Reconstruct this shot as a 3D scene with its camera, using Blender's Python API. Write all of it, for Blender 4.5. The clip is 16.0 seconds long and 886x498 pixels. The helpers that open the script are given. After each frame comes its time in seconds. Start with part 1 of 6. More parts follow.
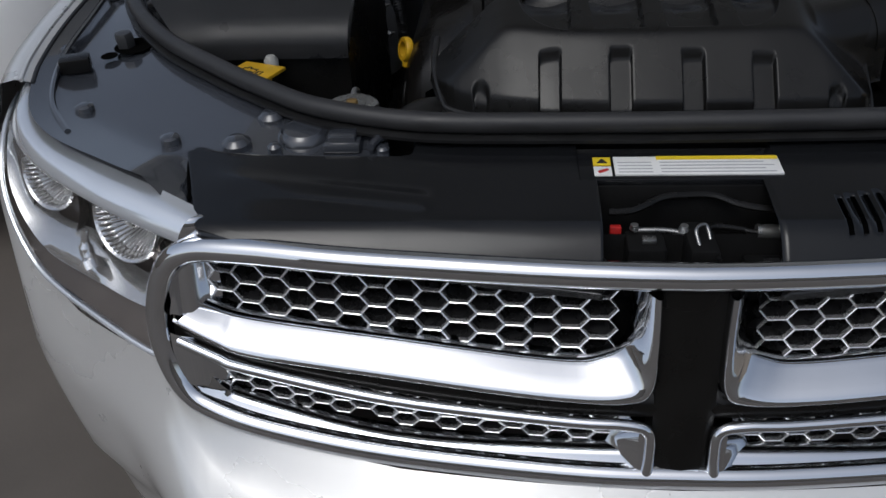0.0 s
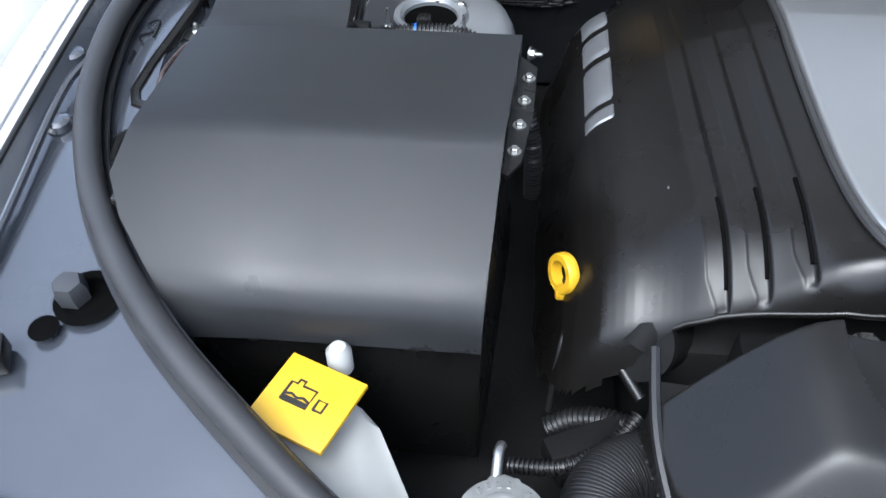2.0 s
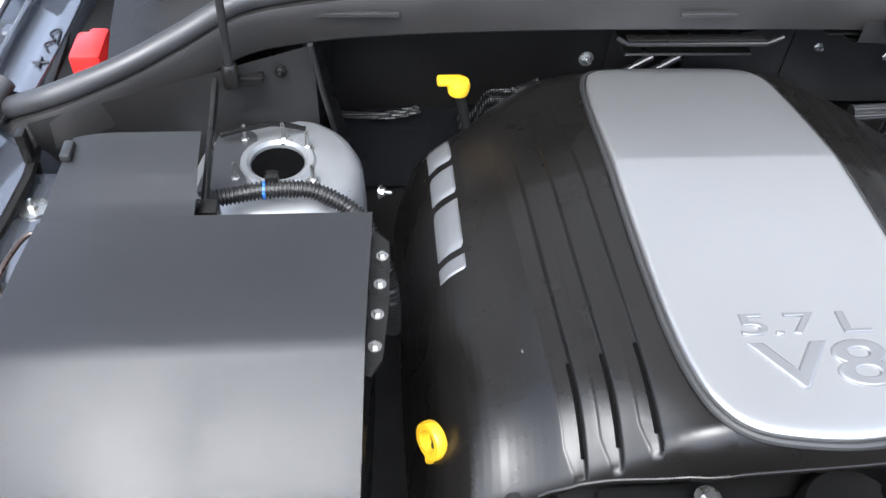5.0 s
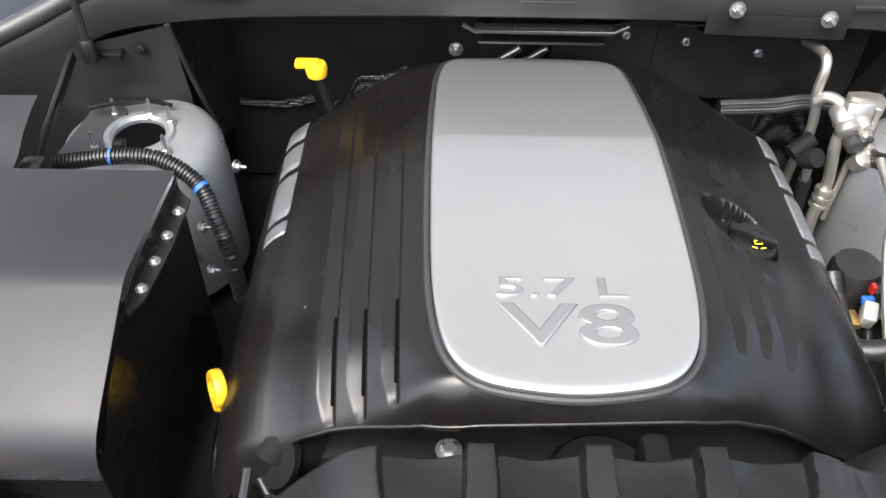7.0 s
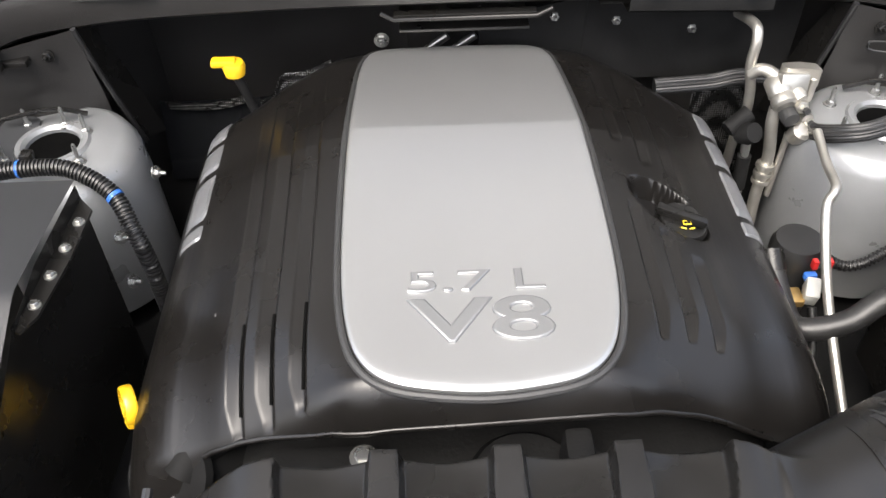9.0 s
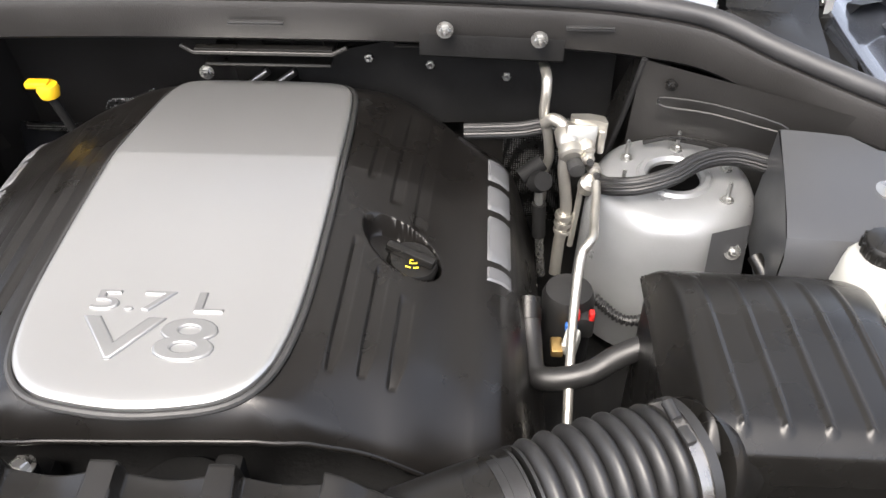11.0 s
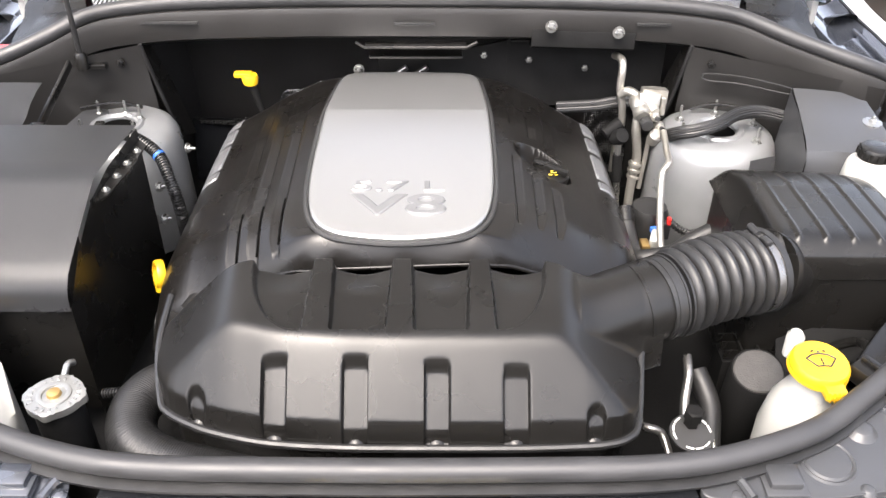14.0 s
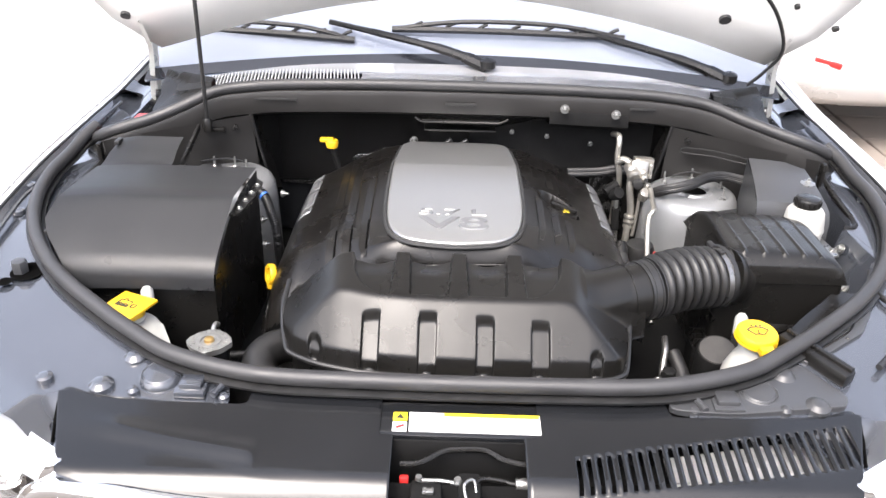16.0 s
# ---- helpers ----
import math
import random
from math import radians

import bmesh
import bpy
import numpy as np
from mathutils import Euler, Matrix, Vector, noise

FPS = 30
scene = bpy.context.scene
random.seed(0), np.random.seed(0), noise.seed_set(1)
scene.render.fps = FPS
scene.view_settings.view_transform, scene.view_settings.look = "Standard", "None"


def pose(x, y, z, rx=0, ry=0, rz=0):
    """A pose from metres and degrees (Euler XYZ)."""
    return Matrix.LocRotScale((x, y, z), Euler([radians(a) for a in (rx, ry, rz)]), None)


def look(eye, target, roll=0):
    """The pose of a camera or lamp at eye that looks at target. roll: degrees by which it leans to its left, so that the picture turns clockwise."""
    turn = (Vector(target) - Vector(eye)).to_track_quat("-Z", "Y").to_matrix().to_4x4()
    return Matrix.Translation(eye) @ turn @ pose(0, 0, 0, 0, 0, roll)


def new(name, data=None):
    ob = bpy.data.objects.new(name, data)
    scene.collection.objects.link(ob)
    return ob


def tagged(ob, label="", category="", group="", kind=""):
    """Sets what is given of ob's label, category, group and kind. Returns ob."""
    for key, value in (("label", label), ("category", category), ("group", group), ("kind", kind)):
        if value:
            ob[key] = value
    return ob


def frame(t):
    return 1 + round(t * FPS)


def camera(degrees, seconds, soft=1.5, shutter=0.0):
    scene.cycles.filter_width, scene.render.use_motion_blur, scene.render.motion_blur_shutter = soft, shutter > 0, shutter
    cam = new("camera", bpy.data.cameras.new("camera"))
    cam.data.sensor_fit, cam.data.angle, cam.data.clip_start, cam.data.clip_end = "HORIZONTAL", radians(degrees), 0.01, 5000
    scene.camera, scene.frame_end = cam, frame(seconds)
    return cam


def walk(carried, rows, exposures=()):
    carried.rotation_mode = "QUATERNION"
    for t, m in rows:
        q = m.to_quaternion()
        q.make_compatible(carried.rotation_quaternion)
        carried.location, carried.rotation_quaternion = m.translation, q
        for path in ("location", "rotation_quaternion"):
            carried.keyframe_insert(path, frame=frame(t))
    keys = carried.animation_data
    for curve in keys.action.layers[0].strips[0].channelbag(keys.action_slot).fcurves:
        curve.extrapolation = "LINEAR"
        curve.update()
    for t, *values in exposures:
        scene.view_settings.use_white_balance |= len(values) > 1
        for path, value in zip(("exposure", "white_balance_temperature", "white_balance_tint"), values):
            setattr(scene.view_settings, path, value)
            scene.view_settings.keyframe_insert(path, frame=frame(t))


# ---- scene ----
cam = camera(56.0, 16.0)
PATH = [
    (0, (-0.18, -0.856, 1.491), (-0.336, 0.805, 0.388), -3.0),
    (0.3, (-0.203, -0.77, 1.499), (-0.395, 0.869, 0.365), -3.1),
    (0.5, (-0.233, -0.67, 1.512), (-0.396, 0.944, 0.342), -3.3),
    (1, (-0.318, -0.466, 1.554), (-0.412, 1.069, 0.275), -3.8),
    (1.5, (-0.344, -0.28, 1.564), (-0.452, 1.163, 0.183), -2.6),
    (1.7, (-0.353, -0.214, 1.577), (-0.487, 1.192, 0.16), -2.5),
    (2, (-0.387, -0.134, 1.591), (-0.54, 1.244, 0.15), -1.0),
    (2.3, (-0.405, -0.072, 1.615), (-0.596, 1.25, 0.127), -2.1),
    (2.5, (-0.426, -0.044, 1.64), (-0.581, 1.262, 0.133), -1.2),
    (3, (-0.459, 0.013, 1.688), (-0.522, 1.379, 0.23), 0.7),
    (3.5, (-0.469, 0.022, 1.703), (-0.497, 1.395, 0.25), 1.2),
    (4, (-0.463, 0.012, 1.712), (-0.436, 1.379, 0.252), 1.5),
    (4.5, (-0.445, -0.003, 1.712), (-0.32, 1.363, 0.257), 3.3),
    (5, (-0.389, -0.03, 1.718), (-0.212, 1.342, 0.274), 3.9),
    (5.2, (-0.353, -0.042, 1.732), (-0.186, 1.327, 0.284), 4.1),
    (7.3, (-0.099, -0.12, 1.692), (-0.119, 1.319, 0.303), -0.0),
    (7.5, (-0.084, -0.125, 1.684), (-0.121, 1.317, 0.298), -0.8),
    (8, (-0.075, -0.133, 1.685), (-0.124, 1.297, 0.288), -0.9),
    (8.5, (-0.088, -0.116, 1.695), (-0.072, 1.305, 0.288), -0.9),
    (9, (-0.052, -0.091, 1.682), (-0.022, 1.336, 0.28), -1.3),
    (9.5, (0.064, -0.083, 1.688), (0.014, 1.354, 0.298), -1.0),
    (10, (0.154, -0.086, 1.688), (0.06, 1.38, 0.331), -0.8),
    (10.2, (0.182, -0.089, 1.688), (0.077, 1.385, 0.34), -0.6),
    (12.3, (0.292, -0.203, 1.65), (0.313, 1.318, 0.352), -1.2),
    (12.5, (0.282, -0.231, 1.654), (0.306, 1.289, 0.354), -2.0),
    (13, (0.212, -0.309, 1.669), (0.278, 1.234, 0.398), -1.7),
    (13.5, (0.111, -0.407, 1.685), (0.181, 1.181, 0.472), -0.7),
    (14, (0.038, -0.522, 1.716), (0.047, 1.11, 0.561), 0.3),
    (14.5, (0.033, -0.64, 1.733), (0.008, 1.054, 0.671), 0.5),
    (15, (0.028, -0.767, 1.742), (-0.016, 0.971, 0.754), 0.4),
    (15.5, (0.015, -0.857, 1.756), (-0.006, 0.907, 0.813), 1.4),
    (16, (-0.023, -0.926, 1.779), (-0.032, 0.849, 0.856), 1.6),
]
EXPOSURES = [(0.0, -0.6, 6150, 8), (0.55, -0.45, 6100, 8), (1.0, 0.65, 5900, 7), (1.4, 1.55, 5650, 6), (2.5, 1.95, 5700, 6), (3.5, 2.4, 5700, 7), (5.0, 2.42, 6000, 8), (7.5, 2.35, 6600, 9), (10.0, 2.25, 6850, 10), (12.5, 2.75, 6900, 11), (14.2, 2.68, 6900, 12), (16.0, 2.35, 6700, 12)]
walk(cam, [(t, look(eye, target, roll)) for t, eye, target, roll in PATH], EXPOSURES)

# ---- light ----
world = bpy.data.worlds.new("sky")
scene.world = world
world.use_nodes = True
sky = world.node_tree.nodes.new("ShaderNodeTexSky")
sky.sky_type = "NISHITA"
sky.sun_disc = False
sky.sun_elevation = radians(58)
sky.sun_rotation = radians(205)
sky.dust_density = 3.5
sky.air_density = 0.7
background = world.node_tree.nodes["Background"]
haze = world.node_tree.nodes.new("ShaderNodeHueSaturation")
haze.inputs["Saturation"].default_value = 0.55
world.node_tree.links.new(sky.outputs[0], haze.inputs["Color"])
world.node_tree.links.new(haze.outputs[0], background.inputs[0])
background.inputs[1].default_value = 0.18
sun = new("sun", bpy.data.lights.new("sun", "SUN"))
sun.data.energy = 0.6
sun.data.angle = radians(32)
sun.data.color = (1.0, 0.98, 0.95)
sun.matrix_world = look((-2.24, -4.8, 8.48), (0, 0, 0))


# ---- materials ----
def material(name, colour, rough=0.5, metal=0.0, var=0.06, scale=30.0, bump=0.0, bump_scale=400.0, coat=0.0, spec=0.5,
             trans=0.0, rough_var=0.08, tint=None):
    """A plain surface with stains at a large scale, grain at a small one and fine relief."""
    m = bpy.data.materials.new(name)
    m.use_nodes = True
    n, l = m.node_tree.nodes, m.node_tree.links
    b = n["Principled BSDF"]
    b.inputs["Metallic"].default_value = metal
    b.inputs["Coat Weight"].default_value = coat
    b.inputs["Coat Roughness"].default_value = 0.05
    b.inputs["Specular IOR Level"].default_value = spec
    b.inputs["Transmission Weight"].default_value = trans
    co = n.new("ShaderNodeTexCoord")
    big = n.new("ShaderNodeTexNoise")
    big.inputs["Scale"].default_value = scale
    big.inputs["Detail"].default_value = 6
    small = n.new("ShaderNodeTexNoise")
    small.inputs["Scale"].default_value = bump_scale
    small.inputs["Detail"].default_value = 3
    l.new(co.outputs["Object"], big.inputs["Vector"])
    l.new(co.outputs["Object"], small.inputs["Vector"])
    ramp = n.new("ShaderNodeMix")
    ramp.data_type = "RGBA"
    other = tint or [min(1, c * (1 + 3 * var) + var * 0.02) for c in colour]
    ramp.inputs["A"].default_value = (*[c * (1 - var) for c in colour], 1)
    ramp.inputs["B"].default_value = (*other, 1)
    l.new(big.outputs["Fac"], ramp.inputs["Factor"])
    l.new(ramp.outputs["Result"], b.inputs["Base Color"])
    r = n.new("ShaderNodeMapRange")
    r.inputs["From Min"].default_value, r.inputs["From Max"].default_value = 0.3, 0.7
    r.inputs["To Min"].default_value, r.inputs["To Max"].default_value = max(0.01, rough - rough_var), min(1, rough + rough_var)
    l.new(big.outputs["Fac"], r.inputs["Value"])
    l.new(r.outputs["Result"], b.inputs["Roughness"])
    if bump:
        bp = n.new("ShaderNodeBump")
        bp.inputs["Strength"].default_value = bump
        bp.inputs["Distance"].default_value = 0.001
        l.new(small.outputs["Fac"], bp.inputs["Height"])
        l.new(bp.outputs["Normal"], b.inputs["Normal"])
    return m


SILVER = material("silver_paint", (0.68, 0.68, 0.67), 0.3, 0.4, var=0.03, scale=6, bump=0.06, bump_scale=1500, coat=0.8)
HOODPAINT = material("silver_underside_paint", (0.6, 0.6, 0.58), 0.45, 0.2, var=0.05, scale=8, bump=0.1)
APRON = material("dark_apron_paint", (0.032, 0.0355, 0.043), 0.13, 0.0, var=0.12, scale=9, bump=0.05, bump_scale=700, spec=0.7, coat=1.0)
PLASTIC = material("black_moulded_plastic", (0.0045, 0.0042, 0.0038), 0.29, var=0.15, scale=14, bump=0.12, bump_scale=1400, spec=0.34)
COVERP = material("engine_cover_plastic", (0.0045, 0.004, 0.0036), 0.3, var=0.12, scale=12, bump=0.1, bump_scale=1600, spec=0.35)
FIREWALL = material("dusty_firewall_plastic", (0.012, 0.0114, 0.011), 0.42, var=0.25, scale=9, bump=0.3, bump_scale=500, spec=0.38)
SHEET = material("black_sheet_plastic", (0.031, 0.032, 0.034), 0.34, var=0.15, scale=7, bump=0.035, bump_scale=900, spec=0.45)
PANEL = material("black_panel_plastic", (0.0065, 0.007, 0.008), 0.13, var=0.1, scale=10, bump=0.03, bump_scale=1200, spec=0.42)
RUBBER = material("black_rubber", (0.008, 0.008, 0.0082), 0.42, var=0.2, scale=40, bump=0.2, bump_scale=800)
SEALM = material("satin_seal_rubber", (0.018, 0.018, 0.019), 0.48, var=0.2, scale=25, bump=0.12, bump_scale=800)
# Near black: own colour of matt parts, painted shade in the bay's depths.
DARK = material("matt_near_black", (0.005, 0.005, 0.005), 0.6, var=0.3, scale=25, bump=0.4, bump_scale=200, spec=0.06)
PLATE = material("satin_silver_plastic", (0.33, 0.333, 0.332), 0.3, 0.75, var=0.03, scale=5, bump=0.12, bump_scale=2200, rough_var=0.03)
LETTER = material("satin_grey_lettering", (0.25, 0.253, 0.255), 0.36, 0.75, var=0.03, scale=5, bump=0.1, bump_scale=2200)
BADGE = material("badge_silver", (0.17, 0.173, 0.18), 0.35, 0.5, var=0.04)
CHROME = material("chrome", (0.78, 0.80, 0.83), 0.045, 1.0, var=0.02, rough_var=0.02)
ZINC = material("zinc_plated_steel", (0.31, 0.31, 0.30), 0.3, 0.9, var=0.15, scale=60)
ALU = material("aluminium", (0.40, 0.385, 0.35), 0.36, 0.85, var=0.1, scale=50, bump=0.2, bump_scale=500)
TOWER = material("silver_tower_paint", (0.20, 0.205, 0.21), 0.34, 0.4, var=0.12, scale=14, bump=0.15)
YELLOW = material("yellow_plastic", (0.56, 0.33, 0.012), 0.35, var=0.08, scale=30)
WHITEP = material("milky_white_plastic", (0.32, 0.32, 0.30), 0.35, var=0.1, scale=18)
BAIL = material("brown_coated_wire", (0.022, 0.013, 0.010), 0.3, 0.2, var=0.2, scale=80)
RED = material("red_plastic", (0.42, 0.018, 0.016), 0.35, var=0.08)
BLUE = material("blue_tape", (0.02, 0.10, 0.36), 0.5, var=0.1)
FOIL = material("foil_heat_shield", (0.6, 0.6, 0.6), 0.3, 0.9, var=0.2, scale=120, bump=1.0, bump_scale=260)
fn, fl = FOIL.node_tree.nodes, FOIL.node_tree.links
dots = fn.new("ShaderNodeTexVoronoi")
dots.inputs["Scale"].default_value = 330
dots.inputs["Randomness"].default_value = 0.1
dot_ramp = fn.new("ShaderNodeMapRange")
dot_ramp.inputs["From Min"].default_value, dot_ramp.inputs["From Max"].default_value = 0.25, 0.4
dot_ramp.inputs["To Min"].default_value, dot_ramp.inputs["To Max"].default_value = 0.28, 0.015
fl.new(fn["Texture Coordinate"].outputs["Object"], dots.inputs["Vector"])
fl.new(dots.outputs["Distance"], dot_ramp.inputs["Value"])
fl.new(dot_ramp.outputs["Result"], fn["Principled BSDF"].inputs["Base Color"])
LABELW = material("white_label", (0.75, 0.75, 0.73), 0.45, var=0.03)
LABELY = material("yellow_label", (0.75, 0.55, 0.02), 0.45, var=0.04)
INK = material("black_ink", (0.02, 0.02, 0.02), 0.5, var=0.05)
GREYINK = material("grey_ink", (0.35, 0.35, 0.36), 0.5, var=0.05)
CAPM = material("stamped_aluminium", (0.27, 0.27, 0.26), 0.34, 0.8, var=0.2, scale=60, bump=0.2, bump_scale=300)
# Matt black painted where slots, gaps and holes are dark inside.
SLOTM = material("hole_shade_black", (0.002, 0.002, 0.002), 0.95, var=0.1, spec=0.0)
BRASS = material("brass", (0.45, 0.3, 0.12), 0.35, 0.9, var=0.15, scale=60)
GROUND = material("dark_asphalt", (0.085, 0.074, 0.064), 0.85, var=0.25, scale=3, bump=0.5, bump_scale=90)
PAVING = material("beige_paving", (0.17, 0.145, 0.125), 0.8, var=0.15, scale=4, bump=0.3, bump_scale=120)
GLASS = material("dark_glass", (0.015, 0.018, 0.02), 0.03, var=0.05, spec=0.9, rough_var=0.01)
BANDM = material("black_glass_band", (0.012, 0.013, 0.016), 0.1, var=0.1, scale=10, spec=0.6)
# Pale grey stands for grazing reflections on the dark slats.
SLAT = material("slats_reflection_grey", (0.3, 0.3, 0.295), 0.4, var=0.1, scale=60)
BOWL = material("bright_reflector", (0.9, 0.9, 0.9), 0.12, 0.85, var=0.05, scale=40)
# Pale base colour of the windscreen stands for the sky reflected in it.
SCREEN = material("windscreen_sky_tint", (0.2, 0.22, 0.26), 0.05, 0.0, var=0.12, scale=3, coat=1.0, rough_var=0.02)
WHITECAR = material("white_car_paint", (0.8, 0.8, 0.79), 0.25, var=0.02, scale=4, coat=0.7)
# Base lightened for the bonnet and sky that the dark cowl reflects.
COWLP = material("glossy_cowl_plastic", (0.26, 0.26, 0.262), 0.12, var=0.25, scale=9, bump=0.03, bump_scale=300, coat=1.0, spec=0.8)
# Pale blue of the lens edges stands for sky reflected in clear plastic.
PALELENS = material("lens_edge_sky_tint", (0.78, 0.82, 0.88), 0.1, 0.6, var=0.05, scale=8, coat=1.0)
STEEL = material("clamp_steel", (0.20, 0.195, 0.19), 0.3, 0.9, var=0.2, scale=50, bump=0.1)
DARKCHROME = material("dark_wall_chrome", (0.13, 0.13, 0.135), 0.28, 0.9, var=0.15, scale=60)
LENS = bpy.data.materials.new("clear_lens")
LENS.use_nodes = True
ln, ll = LENS.node_tree.nodes, LENS.node_tree.links
ln.remove(ln["Principled BSDF"])
lens_mix, lens_clear, lens_gloss, lens_fresnel = ln.new("ShaderNodeMixShader"), ln.new("ShaderNodeBsdfTransparent"), ln.new("ShaderNodeBsdfGlossy"), ln.new("ShaderNodeLayerWeight")
lens_gloss.inputs["Roughness"].default_value = 0.03
lens_clear.inputs["Color"].default_value = (0.95, 0.96, 0.97, 1)
lens_fresnel.inputs["Blend"].default_value = 0.12
ll.new(lens_fresnel.outputs["Facing"], lens_mix.inputs[0])
ll.new(lens_clear.outputs[0], lens_mix.inputs[1])
ll.new(lens_gloss.outputs[0], lens_mix.inputs[2])
ll.new(lens_mix.outputs[0], ln["Material Output"].inputs[0])


# ---- building helpers ----
def finish(name, bm, mat, smooth=40):
    """A mesh object from a bmesh in world metres, with its origin at its middle."""
    bmesh.ops.recalc_face_normals(bm, faces=bm.faces)
    me = bpy.data.meshes.new(name)
    vs = np.array([v.co for v in bm.verts])
    mid = Vector((vs.min(0) + vs.max(0)) / 2)
    bmesh.ops.translate(bm, verts=bm.verts, vec=-mid)
    for f in bm.faces:
        f.smooth = True
    if smooth < 180:
        for e in bm.edges:
            if len(e.link_faces) == 2 and e.calc_face_angle(0) > radians(smooth):
                e.smooth = False
    bm.to_mesh(me)
    bm.free()
    me.materials.append(mat)
    ob = new(name, me)
    ob.location = mid
    return ob


def part(name, bm, mat, parent, label="", smooth=40):
    ob = finish(name, bm, mat, smooth)
    place = Vector((0, 0, 0))
    p = parent
    while p:
        place += p.location
        p = p.parent
    ob.parent = parent
    ob.location -= place
    return tagged(ob, label)


def thing(name, place, label, category, group=""):
    ob = new(name)
    ob.location = place
    ob.empty_display_size = 0.05
    return tagged(ob, label, category, group)


def solo(name, bm, mat, label, category, group="", kind="", smooth=40):
    return tagged(finish(name, bm, mat, smooth), label, category, group, kind)


def box(x0, x1, y0, y1, z0, z1, bevel=0.002, seg=2, turn=None):
    bm = bmesh.new()
    bmesh.ops.create_cube(bm, size=1)
    for v in bm.verts:
        v.co = Vector(((v.co.x) * (x1 - x0), (v.co.y) * (y1 - y0), (v.co.z) * (z1 - z0)))
    if bevel:
        bmesh.ops.bevel(bm, geom=bm.edges[:], offset=bevel, segments=seg, affect="EDGES", profile=0.5)
    if turn:
        bmesh.ops.transform(bm, matrix=turn.to_3x3().to_4x4(), verts=bm.verts)
    bmesh.ops.translate(bm, verts=bm.verts, vec=((x0 + x1) / 2, (y0 + y1) / 2, (z0 + z1) / 2))
    return bm


def join(*bms):
    out = bmesh.new()
    for b in bms:
        me = bpy.data.meshes.new("t")
        b.to_mesh(me)
        b.free()
        out.from_mesh(me)
        bpy.data.meshes.remove(me)
    return out


def grid(rows, close_u=False, close_v=False, caps=False):
    """Faces between rows of points."""
    bm = bmesh.new()
    vs = [[bm.verts.new(p) for p in r] for r in rows]
    n, k = len(vs), len(vs[0])
    for i in range(n if close_v else n - 1):
        for j in range(k if close_u else k - 1):
            a, b = vs[i], vs[(i + 1) % n]
            try:
                bm.faces.new((a[j], a[(j + 1) % k], b[(j + 1) % k], b[j]))
            except ValueError:
                pass
    if caps:
        for r in (vs[0], vs[-1]):
            try:
                bm.faces.new(r)
            except ValueError:
                pass
    return bm


def curve(points, steps=8, closed=False):
    """A smooth line through points."""
    ps = [Vector(p) for p in points]
    n = len(ps)
    out = []
    for i in range(n if closed else n - 1):
        if closed:
            a, b, c, d = ps[i - 1], ps[i], ps[(i + 1) % n], ps[(i + 2) % n]
        else:
            a, b, c, d = ps[max(i - 1, 0)], ps[i], ps[i + 1], ps[min(i + 2, n - 1)]
        for s in range(steps):
            t = s / steps
            out.append(0.5 * (2 * b + (c - a) * t + (2 * a - 5 * b + 4 * c - d) * t * t + (3 * b - a - 3 * c + d) * t ** 3))
    if not closed:
        out.append(ps[-1])
    return out


def tube(points, radius, seg=12, steps=6, closed=False, section=None, caps=True, rib=0.0, pitch=0.0):
    """A round (or given) section drawn along a smooth line. rib, pitch: corrugations."""
    line = curve(points, steps, closed) if steps > 1 else [Vector(p) for p in points]
    if pitch:
        fine, run = [line[0]], 0
        total = sum((b - a).length for a, b in zip(line, line[1:]))
        count = max(8, int(total / pitch * 6))
        cum = [0]
        for a, b in zip(line, line[1:]):
            cum.append(cum[-1] + (b - a).length)
        fine = []
        j = 0
        for i in range(count + 1):
            s = total * i / count
            while j < len(line) - 2 and cum[j + 1] < s:
                j += 1
            f = (s - cum[j]) / max(1e-9, cum[j + 1] - cum[j])
            fine.append(line[j].lerp(line[j + 1], f))
        line = fine
    rows = []
    side = None
    for i, p in enumerate(line):
        a = line[i - 1] if i or closed else p
        b = line[(i + 1) % len(line)] if i < len(line) - 1 or closed else p
        d = (b - a).normalized()
        if side is None:
            side = d.cross(Vector((0, 0, 1)))
            if side.length < 0.1:
                side = d.cross(Vector((1, 0, 0)))
        side = (side - d * side.dot(d)).normalized()
        up = side.cross(d)
        r = radius[min(len(radius) - 1, int(i * len(radius) / len(line)))] if isinstance(radius, (list, tuple)) else radius
        if pitch:
            r = r + rib * (1 if (i % 6) in (1, 2, 3) else -1 if i % 6 in (4, 5, 0) else 0)
        if section:
            rows.append([p + side * u + up * v for u, v in section])
        else:
            rows.append([p + side * (r * math.cos(2 * math.pi * k / seg)) + up * (r * math.sin(2 * math.pi * k / seg)) for k in range(seg)])
    return grid(rows, close_u=True, close_v=closed, caps=caps and not closed)


def lathe(profile, place, axis=(0, 0, 1), seg=24, caps=True):
    """A turned shape: (radius, height) pairs round an axis."""
    q = Vector((0, 0, 1)).rotation_difference(Vector(axis)).to_matrix()
    rows = [[Vector(place) + q @ Vector((r * math.cos(2 * math.pi * k / seg), r * math.sin(2 * math.pi * k / seg), h)) for k in range(seg)] for r, h in profile]
    return grid(rows, close_u=True, caps=caps)


